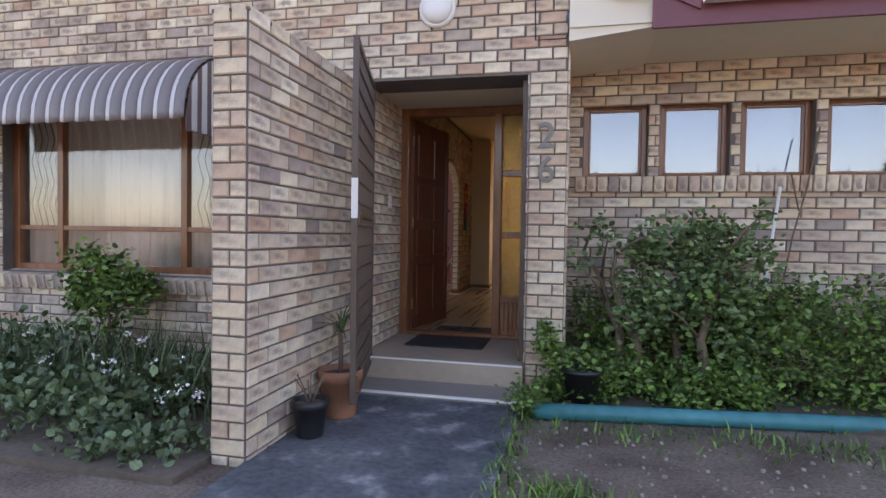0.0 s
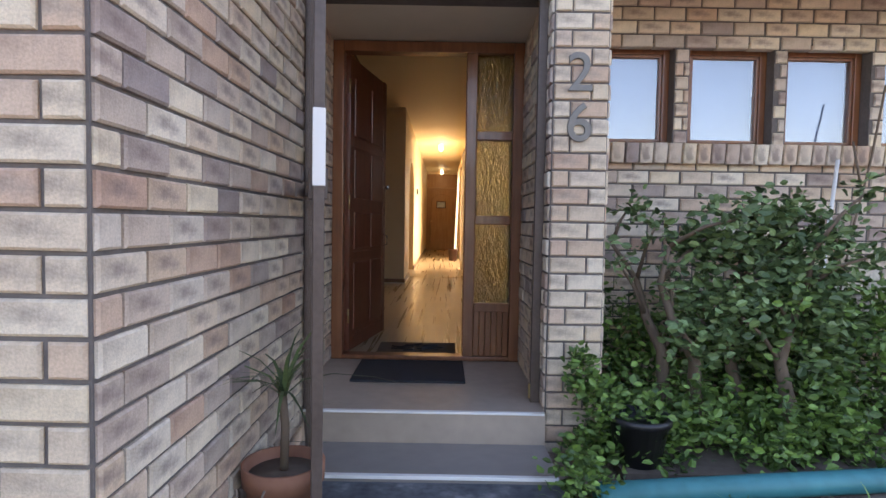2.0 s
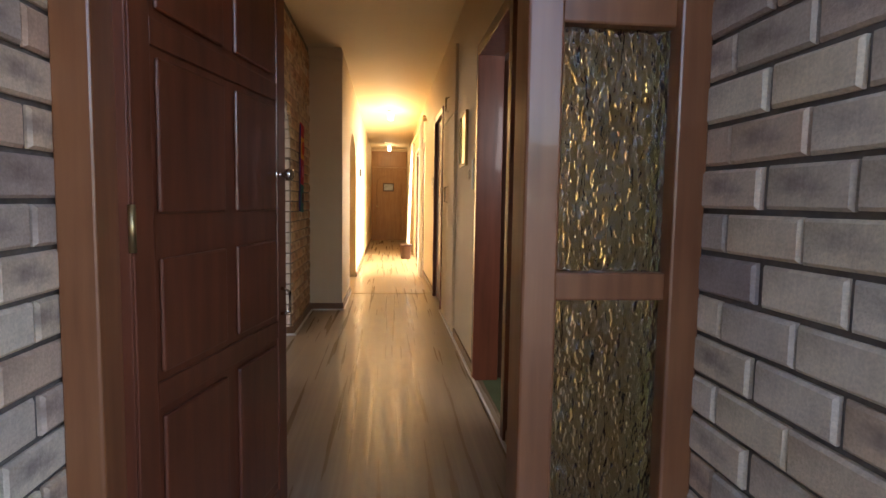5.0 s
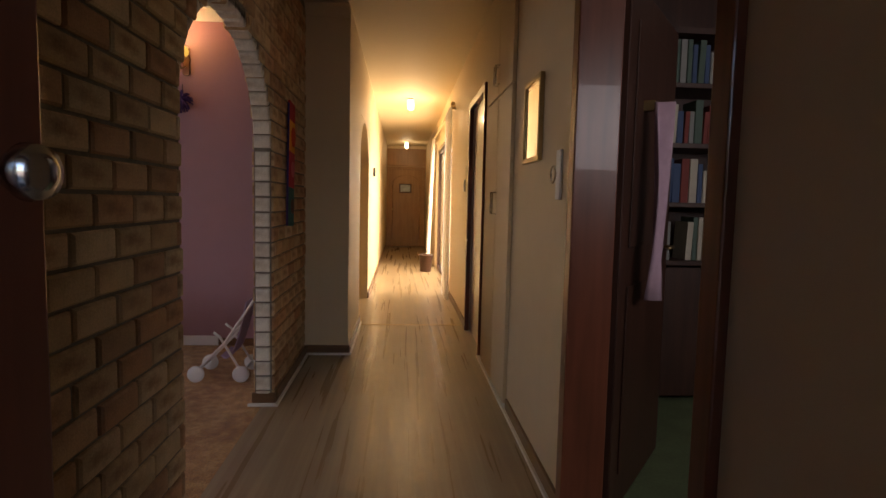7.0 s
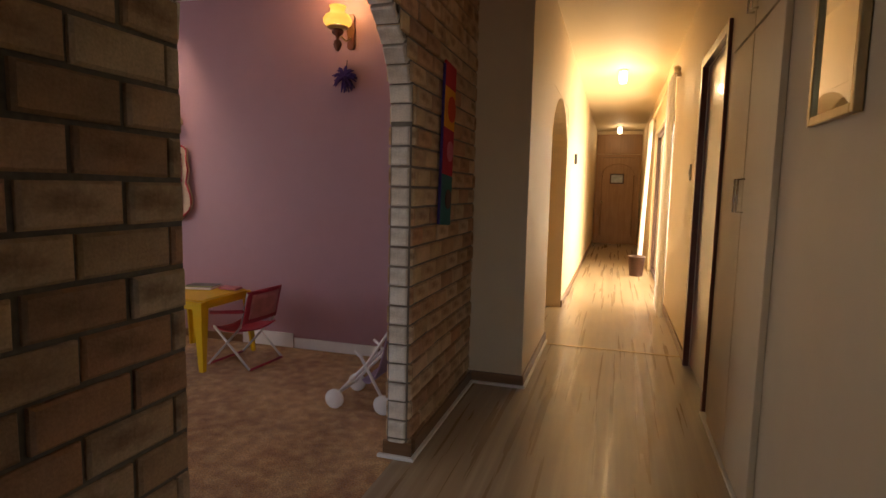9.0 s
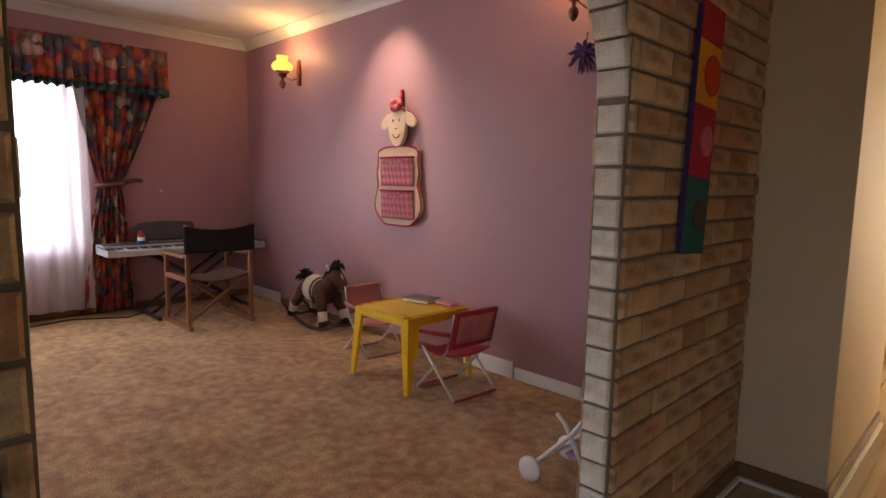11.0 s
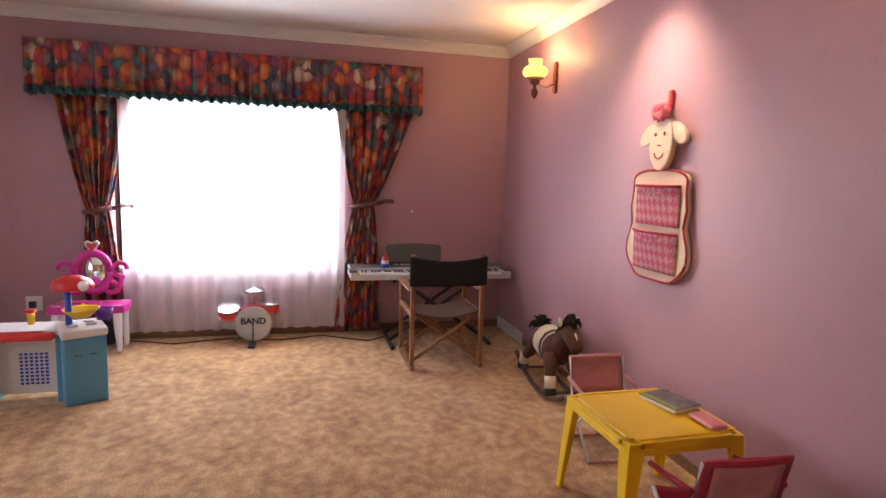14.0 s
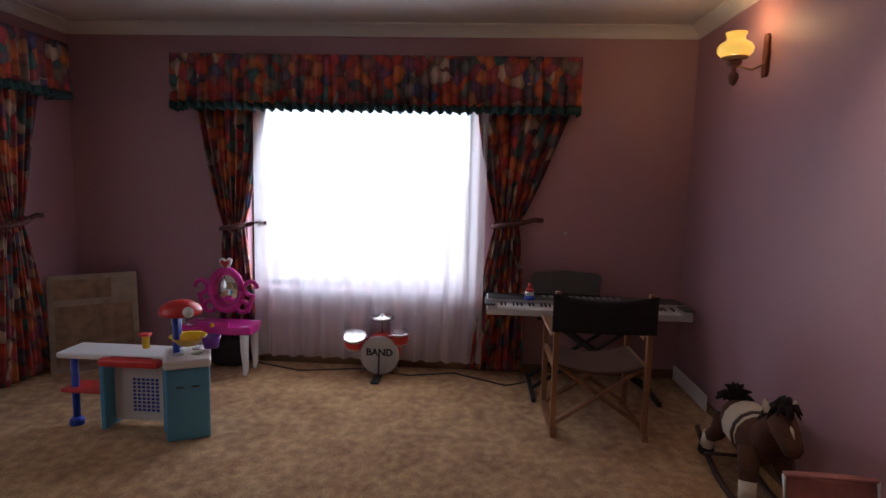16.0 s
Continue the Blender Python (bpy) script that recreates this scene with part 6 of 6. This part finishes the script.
bag = thing("dark_bag", inroom(-3.75, 1.52, 0), "dark soft bag under the toy dressing table", "bag")
lathe("body", [(0.1, 0), (0.14, 0.04), (0.13, 0.14), (0.07, 0.2), (0.03, 0.22)], plain("dark_cloth", (0.025, 0.018, 0.02), 0.9, vary=0.3), bag, Matrix.Diagonal((0.6, 1.2, 1, 1)), 18)

# yellow plastic table
yt = thing("childrens_table", pose(-1.0, 5.40, 0), "bright yellow plastic children's table", "table")
T = 0.262
boxes("top", [((-T + 0.05, -T, 0.435), (T - 0.05, T, 0.46)), ((-T, -T + 0.05, 0.435), (-T + 0.05, T - 0.05, 0.46)), ((T - 0.05, -T + 0.05, 0.435), (T, T - 0.05, 0.46))], M_YELLOW, yt)
boxes("rim", [((-T + 0.05, -T, 0.405), (T - 0.05, -T + 0.012, 0.435)), ((-T + 0.05, T - 0.012, 0.405), (T - 0.05, T, 0.435)), ((-T, -T + 0.05, 0.405), (-T + 0.012, T - 0.05, 0.435)), ((T - 0.012, -T + 0.05, 0.405), (T, T - 0.05, 0.435))], M_YELLOW, yt, 0.004)
boxes("ridge", [((-T + 0.06, -T + 0.02, 0.46), (T - 0.06, -T + 0.032, 0.466)), ((-T + 0.06, T - 0.032, 0.46), (T - 0.06, T - 0.02, 0.466)), ((-T + 0.02, -T + 0.06, 0.46), (-T + 0.032, T - 0.06, 0.466)), ((T - 0.032, -T + 0.06, 0.46), (T - 0.02, T - 0.06, 0.466))], M_YELLOW, yt, 0.002)
for sx in (-1, 1):
    for sy in (-1, 1):
        bm = bmesh.new()
        cols = []
        for z, w, off in ((0.455, 0.07, 0.0), (0.43, 0.072, 0.0), (0.2, 0.052, 0.012), (0.0, 0.034, 0.022)):
            ox, oy = sx * (T + off), sy * (T + off)
            cols.append([bm.verts.new(p) for p in ((ox, oy, z), (ox - sx * w, oy, z), (ox - sx * w, oy - sy * 0.016, z), (ox - sx * 0.016, oy - sy * 0.016, z), (ox - sx * 0.016, oy - sy * w, z), (ox, oy - sy * w, z))])
        for A, B in zip(cols, cols[1:]):
            for k in range(6):
                bm.faces.new((A[k], A[(k + 1) % 6], B[(k + 1) % 6], B[k]))
        bm.faces.new(cols[0])
        bm.faces.new(cols[-1])
        finish("leg", bm, M_YELLOW, yt, False, 0.003)
bk = thing("picture_book", pose(-1.06, 5.54, 0.467, 0, 0, 12), "children's book lying on the yellow table", "book")
boxes("pages", [((-0.10, -0.075, 0), (0.10, 0.075, 0.018))], M_WHITE, bk, 0.001)
boxes("cover", [((-0.105, -0.08, 0.018), (0.105, 0.08, 0.022))], plain("patterned_cover", (0.13, 0.12, 0.13), 0.4, vary=0.9, scale=26, relief=0), bk)
boxes("cover_stripe", [((-0.105, -0.08, 0.0222), (0.105, -0.05, 0.0228))], plain("green_stripe", (0.25, 0.35, 0.08), 0.4), bk)
pkg = box("pencil_case", (-0.92, 5.53, 0.467), (-0.77, 5.61, 0.487), plain("pink_vinyl", (0.65, 0.22, 0.25), 0.4), None, 0.008)
tagged(pkg, "small pink pencil case on the yellow table", "pencil case")


def kid_chair(m, back, seat, label):
    c = thing("childrens_chair", m, label, "chair", "folding children's chairs")
    for y in (-0.17, 0.17):
        tubes("leg", [[(-0.17, y, 0.012), (0.10, y, 0.29), (0.16, y, 0.52)], [(0.17, y, 0.012), (-0.12, y, 0.28)]], 0.008, M_WPLASTIC, c)
        tubes("arm_rest", [[(-0.13, y * 1.08, 0.37), (0.13, y * 1.08, 0.40)]], 0.012, seat, c)
    for x, z in ((-0.17, 0.012), (0.17, 0.012), (0.16, 0.52)):
        tubes("crossbar", [[(x, -0.17, z), (x, 0.17, z)]], 0.008, seat, c)
    sheet("seat", [[(-0.14 + 0.26 * i / 8, -0.165 + 0.33 * j / 8, 0.275 - 0.025 * math.sin(math.pi * j / 8) - 0.02 * math.sin(math.pi * i / 8)) for j in range(9)] for i in range(9)], seat, c, 0.006)
    sheet("backrest", [[(0.115 + 0.05 * i / 6 + 0.012 * math.sin(math.pi * j / 8), -0.17 + 0.34 * j / 8, 0.31 + 0.22 * i / 6) for j in range(9)] for i in range(7)], seat, c, 0.008)
    sheet("back_panel", [[(0.134 + 0.036 * i / 4 + 0.012 * math.sin(math.pi * (0.1 + 0.8 * j / 8)), -0.135 + 0.27 * j / 8, 0.34 + 0.165 * i / 4) for j in range(9)] for i in range(5)], back, c, 0.004)
    return c


M_REDCLOTH = plain("red_nylon", (0.42, 0.03, 0.06), 0.5, vary=0.12)
M_PINKPRINT = plain("pink_print_nylon", (0.52, 0.20, 0.20), 0.5, vary=0.35, scale=14)
M_FADED = plain("faded_pink_print", (0.48, 0.22, 0.19), 0.5, vary=0.4, scale=12)
kid_chair(pose(-0.61, 5.42, 0, 0, 0, -4), M_PINKPRINT, M_REDCLOTH, "red folding children's chair at the yellow table")
kid_chair(pose(-1.57, 5.53, 0, 0, 0, 176) @ Matrix.Scale(0.92, 4), M_FADED, plain("dusky_pink_nylon", (0.42, 0.17, 0.16), 0.6, vary=0.2), "faded pink folding children's chair at the yellow table")

# rocking horse
rh = thing("rocking_horse", inroom(-2.40, 5.08, 0, 0, 0, -4) @ Matrix.Scale(0.86, 4), "brown and white plush rocking horse on dark rockers", "rocking horse")
for y in (-0.12, 0.12):
    tubes("rocker", [[(x, y, 0.02 + 0.42 * x * x) for x in [-0.56 + 1.10 * k / 12 for k in range(13)]]], 0.018, M_DARKWOOD, rh)
for x in (-0.3, 0.3):
    tubes("rung", [[(x, -0.15, 0.09), (x, 0.15, 0.09)]], 0.012, M_DARKWOOD, rh)
M_PLUSH = plain("brown_plush", (0.085, 0.032, 0.018), 1.0, vary=0.3, scale=80, relief=0.8)
M_MANE = plain("black_plush", (0.018, 0.012, 0.010), 1.0, vary=0.4, scale=60, relief=1.0)
M_FLEECE = plain("cream_fleece", (0.60, 0.52, 0.40), 1.0, vary=0.15, scale=70, relief=0.8)


def blob(name, pts, rs, mat, parent, sides=14):
    bm = bmesh.new()
    add_tube(bm, pts, rs, sides)
    return finish(name, bm, mat, parent, True)


blob("body", [(-0.29, 0, 0.36), (-0.26, 0, 0.37), (-0.15, 0, 0.38), (0.02, 0, 0.37), (0.15, 0, 0.38), (0.23, 0, 0.39), (0.26, 0, 0.39)], [0.02, 0.09, 0.125, 0.12, 0.125, 0.08, 0.02], M_PLUSH, rh)
blob("saddle", [(-0.12, 0, 0.38), (-0.10, 0, 0.385), (0.03, 0, 0.378), (0.07, 0, 0.376)], [0.12, 0.136, 0.134, 0.12], M_FLEECE, rh)
blob("girth", [(0.035, 0, 0.378), (0.055, 0, 0.378)], [0.138, 0.138], M_DARKWOOD, rh)
blob("neck", [(0.17, 0, 0.40), (0.25, 0, 0.49), (0.32, 0, 0.56), (0.36, 0, 0.58)], [0.10, 0.08, 0.07, 0.05], M_PLUSH, rh)
blob("head", [(0.28, 0, 0.58), (0.32, 0, 0.57), (0.40, 0, 0.53), (0.47, 0, 0.48), (0.49, 0, 0.465)], [0.03, 0.07, 0.06, 0.045, 0.02], M_PLUSH, rh)
blob("blaze", [(0.36, 0, 0.60), (0.42, 0, 0.565), (0.46, 0, 0.535)], [0.01, 0.022, 0.012], M_FLEECE, rh, 8)
for y in (-0.06, 0.06):
    blob("ear", [(0.30, y, 0.61), (0.29, y * 1.2, 0.65), (0.285, y * 1.25, 0.675)], [0.02, 0.016, 0.003], M_FLEECE, rh, 8)
    for x, d in ((0.17, 0.10), (-0.2, -0.12)):
        blob("leg", [(x, y * 1.3, 0.36), (x + d * 0.5, y * 1.6, 0.25), (x + d, y * 1.9, 0.20)], [0.062, 0.05, 0.042], M_PLUSH, rh, 10)
        blob("sock", [(x + d, y * 1.9, 0.215), (x + d * 1.25, y * 2.0, 0.12)], [0.045, 0.043], M_FLEECE, rh, 10)
        blob("hoof", [(x + d * 1.25, y * 2.0, 0.125), (x + d * 1.4, y * 2.0, 0.075)], [0.046, 0.05], M_MANE, rh, 10)
tufts_at = [(0.16 + 0.2 * t, 0.0, 0.51 + 0.15 * t) for t in (0, 0.25, 0.5, 0.75, 1.0)]
bm = bmesh.new()
for p in tufts_at:
    for k in range(14):
        d = Vector((rng.normal() - 0.3, rng.normal(), rng.normal() * 0.6)).normalized() * 0.07
        add_tube(bm, [p, tuple(Vector(p) + d * 0.6 + Vector((0, 0, 0.02))), tuple(Vector(p) + d - Vector((0, 0, 0.02)))], [0.022, 0.016, 0.004], 5)
finish("mane", bm, M_MANE, rh, True)
bm = bmesh.new()
for k in range(26):
    d = Vector((-abs(rng.normal()) * 0.6, rng.normal() * 0.5, rng.normal() * 0.7)).normalized() * 0.11
    p = Vector((-0.28, 0, 0.45))
    add_tube(bm, [tuple(p), tuple(p + d * 0.6 + Vector((0, 0, 0.03))), tuple(p + d)], [0.02, 0.018, 0.006], 5)
finish("tail", bm, M_MANE, rh, True)

# sheep-shaped wall pocket
sh = thing("wall_organiser", pose(-1.65, N - 0.004, 0.915) @ Matrix.Diagonal((0.86, 1, 1, 1)), "pink and cream sheep-shaped fabric wall organiser with two pockets", "wall organiser")
M_FELT = plain("cream_felt", (0.66, 0.52, 0.38), 0.95, vary=0.08, scale=60, relief=0.3)
M_TRIM = plain("red_piping", (0.40, 0.03, 0.05), 0.8, vary=0.1)


def rounded(cx, cz, rx, rz, n=28, wob=0.0, lobes=6):
    return [(cx + rx * (1 + wob * math.cos(lobes * t)) * math.cos(t), cz + rz * (1 + wob * math.cos(lobes * t)) * math.sin(t)) for t in [2 * math.pi * k / n for k in range(n)]]


body = []
for t in [2 * math.pi * k / 60 for k in range(60)]:
    c, s = math.cos(t), math.sin(t)
    rx = 0.30 + 0.022 * math.cos(5 * t + 1.6)
    x, z = rx * math.copysign(abs(c) ** 0.45, c), 0.31 + 0.30 * math.copysign(abs(s) ** 0.5, s)
    x -= 0.035 * math.copysign(1, x) * math.exp(-((z - 0.31) / 0.05) ** 2)
    body.append((x, z))
prism("body", body, 0.03, M_FELT, sh, pose(0, -0.034, 0), 0.006)
tubes("piping", [[(x, -0.034, z) for x, z in body + body[:1]]], 0.007, M_TRIM, sh, 6)
M_QUILT, qnt, qbs = material("pink_gingham")
qtc = qnt.nodes.new("ShaderNodeTexCoord")
qmap = qnt.nodes.new("ShaderNodeMapping")
qmap.inputs["Rotation"].default_value = (0, radians(45), 0)
qnt.links.new(qtc.outputs["Object"], qmap.inputs[0])
qch = node(qnt, "ShaderNodeTexChecker", Scale=26.0)
qch.inputs["Color1"].default_value, qch.inputs["Color2"].default_value = (0.62, 0.13, 0.19, 1), (0.66, 0.30, 0.33, 1)
qnt.links.new(qmap.outputs[0], qch.inputs["Vector"])
qnt.links.new(mix(qnt, 1.0, qch.outputs["Color"], ramp(qnt, noise_tex(qnt, 60, 3), ((0.3, (0.8, 0.8, 0.8)), (0.7, (1.05, 1.05, 1.05)))), "MULTIPLY"), qbs.inputs["Base Color"])
qbs.inputs["Roughness"].default_value = 0.9
for z0, z1 in ((0.06, 0.275), (0.31, 0.525)):
    g = [[(-0.22 + 0.45 * i / 16, -0.040 - 0.045 * math.sin(math.pi * i / 16) ** 0.6 * (j / 8) - 0.004, z0 + (z1 - z0) * j / 8) for j in range(9)] for i in range(17)]
    sheet("pocket", g, M_QUILT, sh, 0.006)
    tubes("pocket_hem", [[(-0.225 + 0.46 * i / 16, -0.046 - 0.045 * math.sin(math.pi * i / 16) ** 0.6, z1) for i in range(17)]], 0.008, M_TRIM, sh, 6)
prism("head", rounded(0.02, 0.76, 0.115, 0.155), 0.035, M_FELT, sh, pose(0, -0.06, 0), 0.008)
for s in (-1, 1):
    prism("ear", [(x * math.cos(-0.5 * s) - z * math.sin(-0.5 * s) + 0.02 + s * 0.15, x * math.sin(-0.5 * s) + z * math.cos(-0.5 * s) + 0.80) for x, z in rounded(0, 0, 0.09, 0.045, 18)], 0.02, M_FELT, sh, pose(0, -0.05, 0), 0.004)
    lathe("eye_patch", [(0.012, 0), (0.010, 0.004)], M_TRIM, sh, pose(0.02 + s * 0.045, -0.062, 0.80, 90), 10)
tubes("smile", [[(0.02 + 0.045 * math.cos(t), -0.064, 0.70 + 0.03 * math.sin(t)) for t in [math.pi + math.pi * k / 8 for k in range(9)]], [(0.005, -0.064, 0.74), (0.035, -0.064, 0.74)]], 0.004, M_TRIM, sh, 5)
bm = bmesh.new()
for k in range(10):
    a = 2 * math.pi * k / 10
    add_tube(bm, [(0.02, -0.05, 0.92), (0.02 + 0.06 * math.cos(a), -0.07, 0.92 + 0.03 * math.sin(a)), (0.02 + 0.085 * math.cos(a), -0.06, 0.905 + 0.04 * math.sin(a))], [0.02, 0.026, 0.012], 8)
finish("bow", bm, plain("pink_bow_cloth", (0.70, 0.15, 0.18), 0.85), sh, True)
boxes("hanger", [((0.005, -0.02, 0.93), (0.035, -0.005, 1.03))], M_RED, sh, 0.003)
dot = lathe("wall_hook", [(0.012, 0), (0.012, 0.006), (0.004, 0.012)], M_WHITE, None, pose(W, 4.94, 1.13, 0, 90, 0), 10)
tagged(dot, "tiny white hook on the mauve wall", "hook")

# ---------- bricks, laid last ----------
BRICK, COURSE, JOINT = 0.206, 0.0875, 0.011
brick_cache = {}


def brick_shape(L, H, proud, back=0.05, c=0.006):
    """Vertices, faces and face coordinates of one brick about its centre; it faces -y."""
    x, z = L / 2, H / 2
    v = [(-x, -proud + c, -z), (x, -proud + c, -z), (x, -proud + c, z), (-x, -proud + c, z), (-x + c, -proud, -z + c), (x - c, -proud, -z + c), (x - c, -proud, z - c), (-x + c, -proud, z - c), (-x, back, -z), (x, back, -z), (x, back, z), (-x, back, z)]
    f = [(4, 5, 6, 7), (0, 1, 5, 4), (1, 2, 6, 5), (2, 3, 7, 6), (3, 0, 4, 7), (8, 9, 1, 0), (9, 10, 2, 1), (10, 11, 3, 2), (11, 8, 0, 3)]
    return v, f


def brick_mesh(name, verts, faces, uvs, mat):
    me = bpy.data.meshes.new(name)
    me.from_pydata(verts, [], faces)
    layer = me.uv_layers.new()
    layer.data.foreach_set("uv", [c for loop in me.loops for c in uvs[loop.vertex_index]])
    me.materials.append(mat)
    return me


def brick_face(parent, m, width, height, mat=None, holes=(), near=None, shift=0.0, proud=0.012, courses=0, limit=240, length=BRICK, course=COURSE, even_cut=None):
    """Courses of bricks on a wall's face: m takes x along the wall, z up and -y out of it. near: the stretch laid brick by brick."""
    mat = mat or M_BRICK
    rest, made = ([], [], []), 0
    for j in range(int(height / course + 0.5)):
        v0 = j * course
        mid = v0 + course / 2
        spans = [(0.0, width)]
        for a0, b0, a1, b1 in holes:
            if b0 < mid < b1:
                spans = [s for lo, hi in spans for s in ((lo, min(hi, a0)), (max(lo, a1), hi)) if s[1] - s[0] > 0.02]
        for lo, hi in spans:
            u = math.floor((lo - shift) / length) * length + shift - (length / 2 if j % 2 else 0)
            while u < hi:
                a, b = max(u, lo), min(u + length, hi)
                u += length
                if b - a < 0.035:
                    continue
                L, H = b - a - JOINT, course - JOINT
                cu = (a + b) / 2
                dy, tilt = random.uniform(-0.004, 0.003), random.uniform(-0.7, 0.7)
                if near and near[0] <= cu <= near[2] and near[1] <= mid <= near[3] and made < limit:
                    key = (round(L, 2), round(H, 3), proud, mat.name)
                    if key not in brick_cache:
                        vs, fs = brick_shape(round(L, 2), H, proud)
                        brick_cache[key] = brick_mesh("brick", vs, fs, [(p[0], p[2]) for p in vs], mat)
                    ob = new("brick", brick_cache[key])
                    ob.parent = parent
                    ob.matrix_local = m @ pose(cu, dy, mid, 0, tilt, 0)
                    made += 1
                else:
                    vs, fs = brick_shape(L, H, proud)
                    n = len(rest[0])
                    mm = m @ pose(cu, dy, mid, 0, tilt, 0)
                    rest[0].extend(tuple(mm @ Vector(p)) for p in vs)
                    rest[1].extend(tuple(i + n for i in f) for f in fs)
                    rest[2].extend((p[0], p[2]) for p in vs)
    if rest[0]:
        ob = new("brickwork", brick_mesh("brickwork", *rest, mat))
        ob.parent = parent
        tagged(ob, "courses of face brick", kind="stuff")


Z0 = -0.26
# front wall, wing, porch and pillar
brick_face(front, pose(-7, -0.272, Z0), 9.69, 3.8, holes=[(4.5, 0.83 - 0.13, 6.9, 2.36), (7.97, -1, 9.7, 2.435)], near=(7.6, 2.2, 9.7, 3.4), limit=200)
brick_face(pillar, pose(2.413, -0.272, Z0), 0.279, 2.435, M_BRICK_PALE, near=(0, 0.2, 1, 3), shift=0.09)
brick_face(pillar, pose(2.413, 0.74, Z0, 0, 0, -90), 1.009, 2.435, near=(0, 0.2, 2, 3))
brick_face(pillar, pose(2.692, -0.272, Z0, 0, 0, 90), 0.84, 2.75)
brick_face(porch_l, pose(1.097, -0.272, Z0, 0, 0, 90), 1.02, 2.435, near=(0, 0.2, 2, 3), limit=160)
brick_face(porch_back, pose(1.097, 0.748, 2.176), 1.316, 0.44)
brick_face(wing, pose(0.968, -2.022, Z0), 0.194, 2.33, M_BRICK_PALE, near=(0, 0, 1, 3), shift=0.1)
brick_face(wing, pose(1.162, -2.022, Z0, 0, 0, 90), 1.75, 2.33, near=(0, 0, 2, 3), limit=300)
brick_face(wing, pose(0.968, -0.3, Z0, 0, 0, -90), 1.72, 2.33)
wtop = boxes("coping", [((0.96, -2.03, 2.068), (1.17, -0.3, 2.086))], M_MORTAR, wing, 0.004)
# window wall on the right, with brick-on-edge sill
WH = [(0.128, 1.72, 0.663, 2.4), (0.758, 1.72, 1.308, 2.4), (1.393, 1.72, 1.938, 2.4), (2.028, 1.72, 2.568, 2.4)]
brick_face(right, pose(2.692, 0.568, Z0), 5.8, 2.72, holes=WH, near=(0, 0.75, 2.6, 2.8), limit=260)
sill = structure(new("sill_right"), "brick on edge window sill", "sill")
for n in range(50):
    x = 2.80 + n * 0.0925
    key = ("sill", 0)
    if key not in brick_cache:
        vs, fs = brick_shape(0.082, 0.13, 0.10, 0.09)
        brick_cache[key] = brick_mesh("brick", vs, fs, [(p[2], p[0]) for p in vs], M_BRICK)
    ob = new("brick", brick_cache[key])
    ob.parent = sill
    ob.matrix_local = pose(x, 0.60, 1.435 + random.uniform(-0.002, 0.002), 7, 0, random.uniform(-1, 1))
sill2 = structure(new("sill_front"), "brick on edge window sill", "sill")
for n in range(28):
    vs_key = ("sill", 0)
    ob = new("brick", brick_cache[vs_key])
    ob.parent = sill2
    ob.matrix_local = pose(-2.55 + n * 0.0925, -0.24, 0.50, 12, 0, random.uniform(-1, 1))
# hall arch wall
A0, A1, AZ, AR = 3.10, 4.46, 1.50, 0.55
def arch_height(y):
    t = max(-1, min(1, (y - (A0 + A1) / 2) / ((A1 - A0) / 2)))
    return AZ + AR * math.sqrt(1 - t * t)
core = [((0.838, 1.0, 0), (0.932, A0, CEIL)), ((0.838, A1, 0), (0.932, 5.58, CEIL)), ((0.838, 5.58, 0), (0.928, N, CEIL))]
for k in range(34):
    y0, y1 = A0 + (A1 - A0) * k / 34, A0 + (A1 - A0) * (k + 1) / 34
    core.append(((0.838, y0, max(arch_height(y0), arch_height(y1)) + 0.01), (0.932, y1, CEIL)))
arch = wall("wall_arch", core, M_MORTAR_IN, "brown face brick hall wall with an arched opening")
arch_holes = [(A0 - 1.0 + (A1 - A0) * k / 34, -1, A0 - 1.0 + (A1 - A0) * (k + 1) / 34, arch_height(A0 + (A1 - A0) * (k + 0.5) / 34) + 0.02) for k in range(34)]
brick_face(arch, pose(0.932, 1.0, 0.0, 0, 0, 90), 4.57, 2.66, M_BRICK_IN, arch_holes, near=(1.2, 0, 4.6, 1.95), limit=300)
brick_face(arch, pose(0.838, 5.35, 0.0, 0, 0, -90), 4.35, 2.66, M_BRICK_IN, [(4.35 - (h[2] - 0.0), h[1], 4.35 - h[0], h[3]) for h in arch_holes])
# pale brick ends in the arch's reveal
for y, rz in ((A1, 0), (A0, 180)):
    brick_face(arch, pose(0.838 if rz == 0 else 0.932, y - 0.002 if rz == 0 else y - 0.012, 0, 0, 0, rz), 0.094, AZ, M_BRICK_END, near=(0, 0, 1, 2), length=0.4)
for k in range(22):
    t = math.pi * (k + 0.5) / 22
    y, z = (A0 + A1) / 2 + 0.68 * math.cos(t), AZ + AR * math.sin(t)
    slope = math.degrees(math.atan2(AR * math.cos(t), -0.68 * math.sin(t)))
    key = ("arch", 0)
    if key not in brick_cache:
        vs, fs = brick_shape(0.094, 0.072, 0.012, 0.04)
        brick_cache[key] = brick_mesh("brick", vs, fs, [(p[0], p[2]) for p in vs], M_BRICK_END)
    ob = new("brick", brick_cache[key])
    ob.parent = arch
    ob.matrix_local = pose(0.885, y, z) @ Matrix.Rotation(radians(slope - 90), 4, "X")
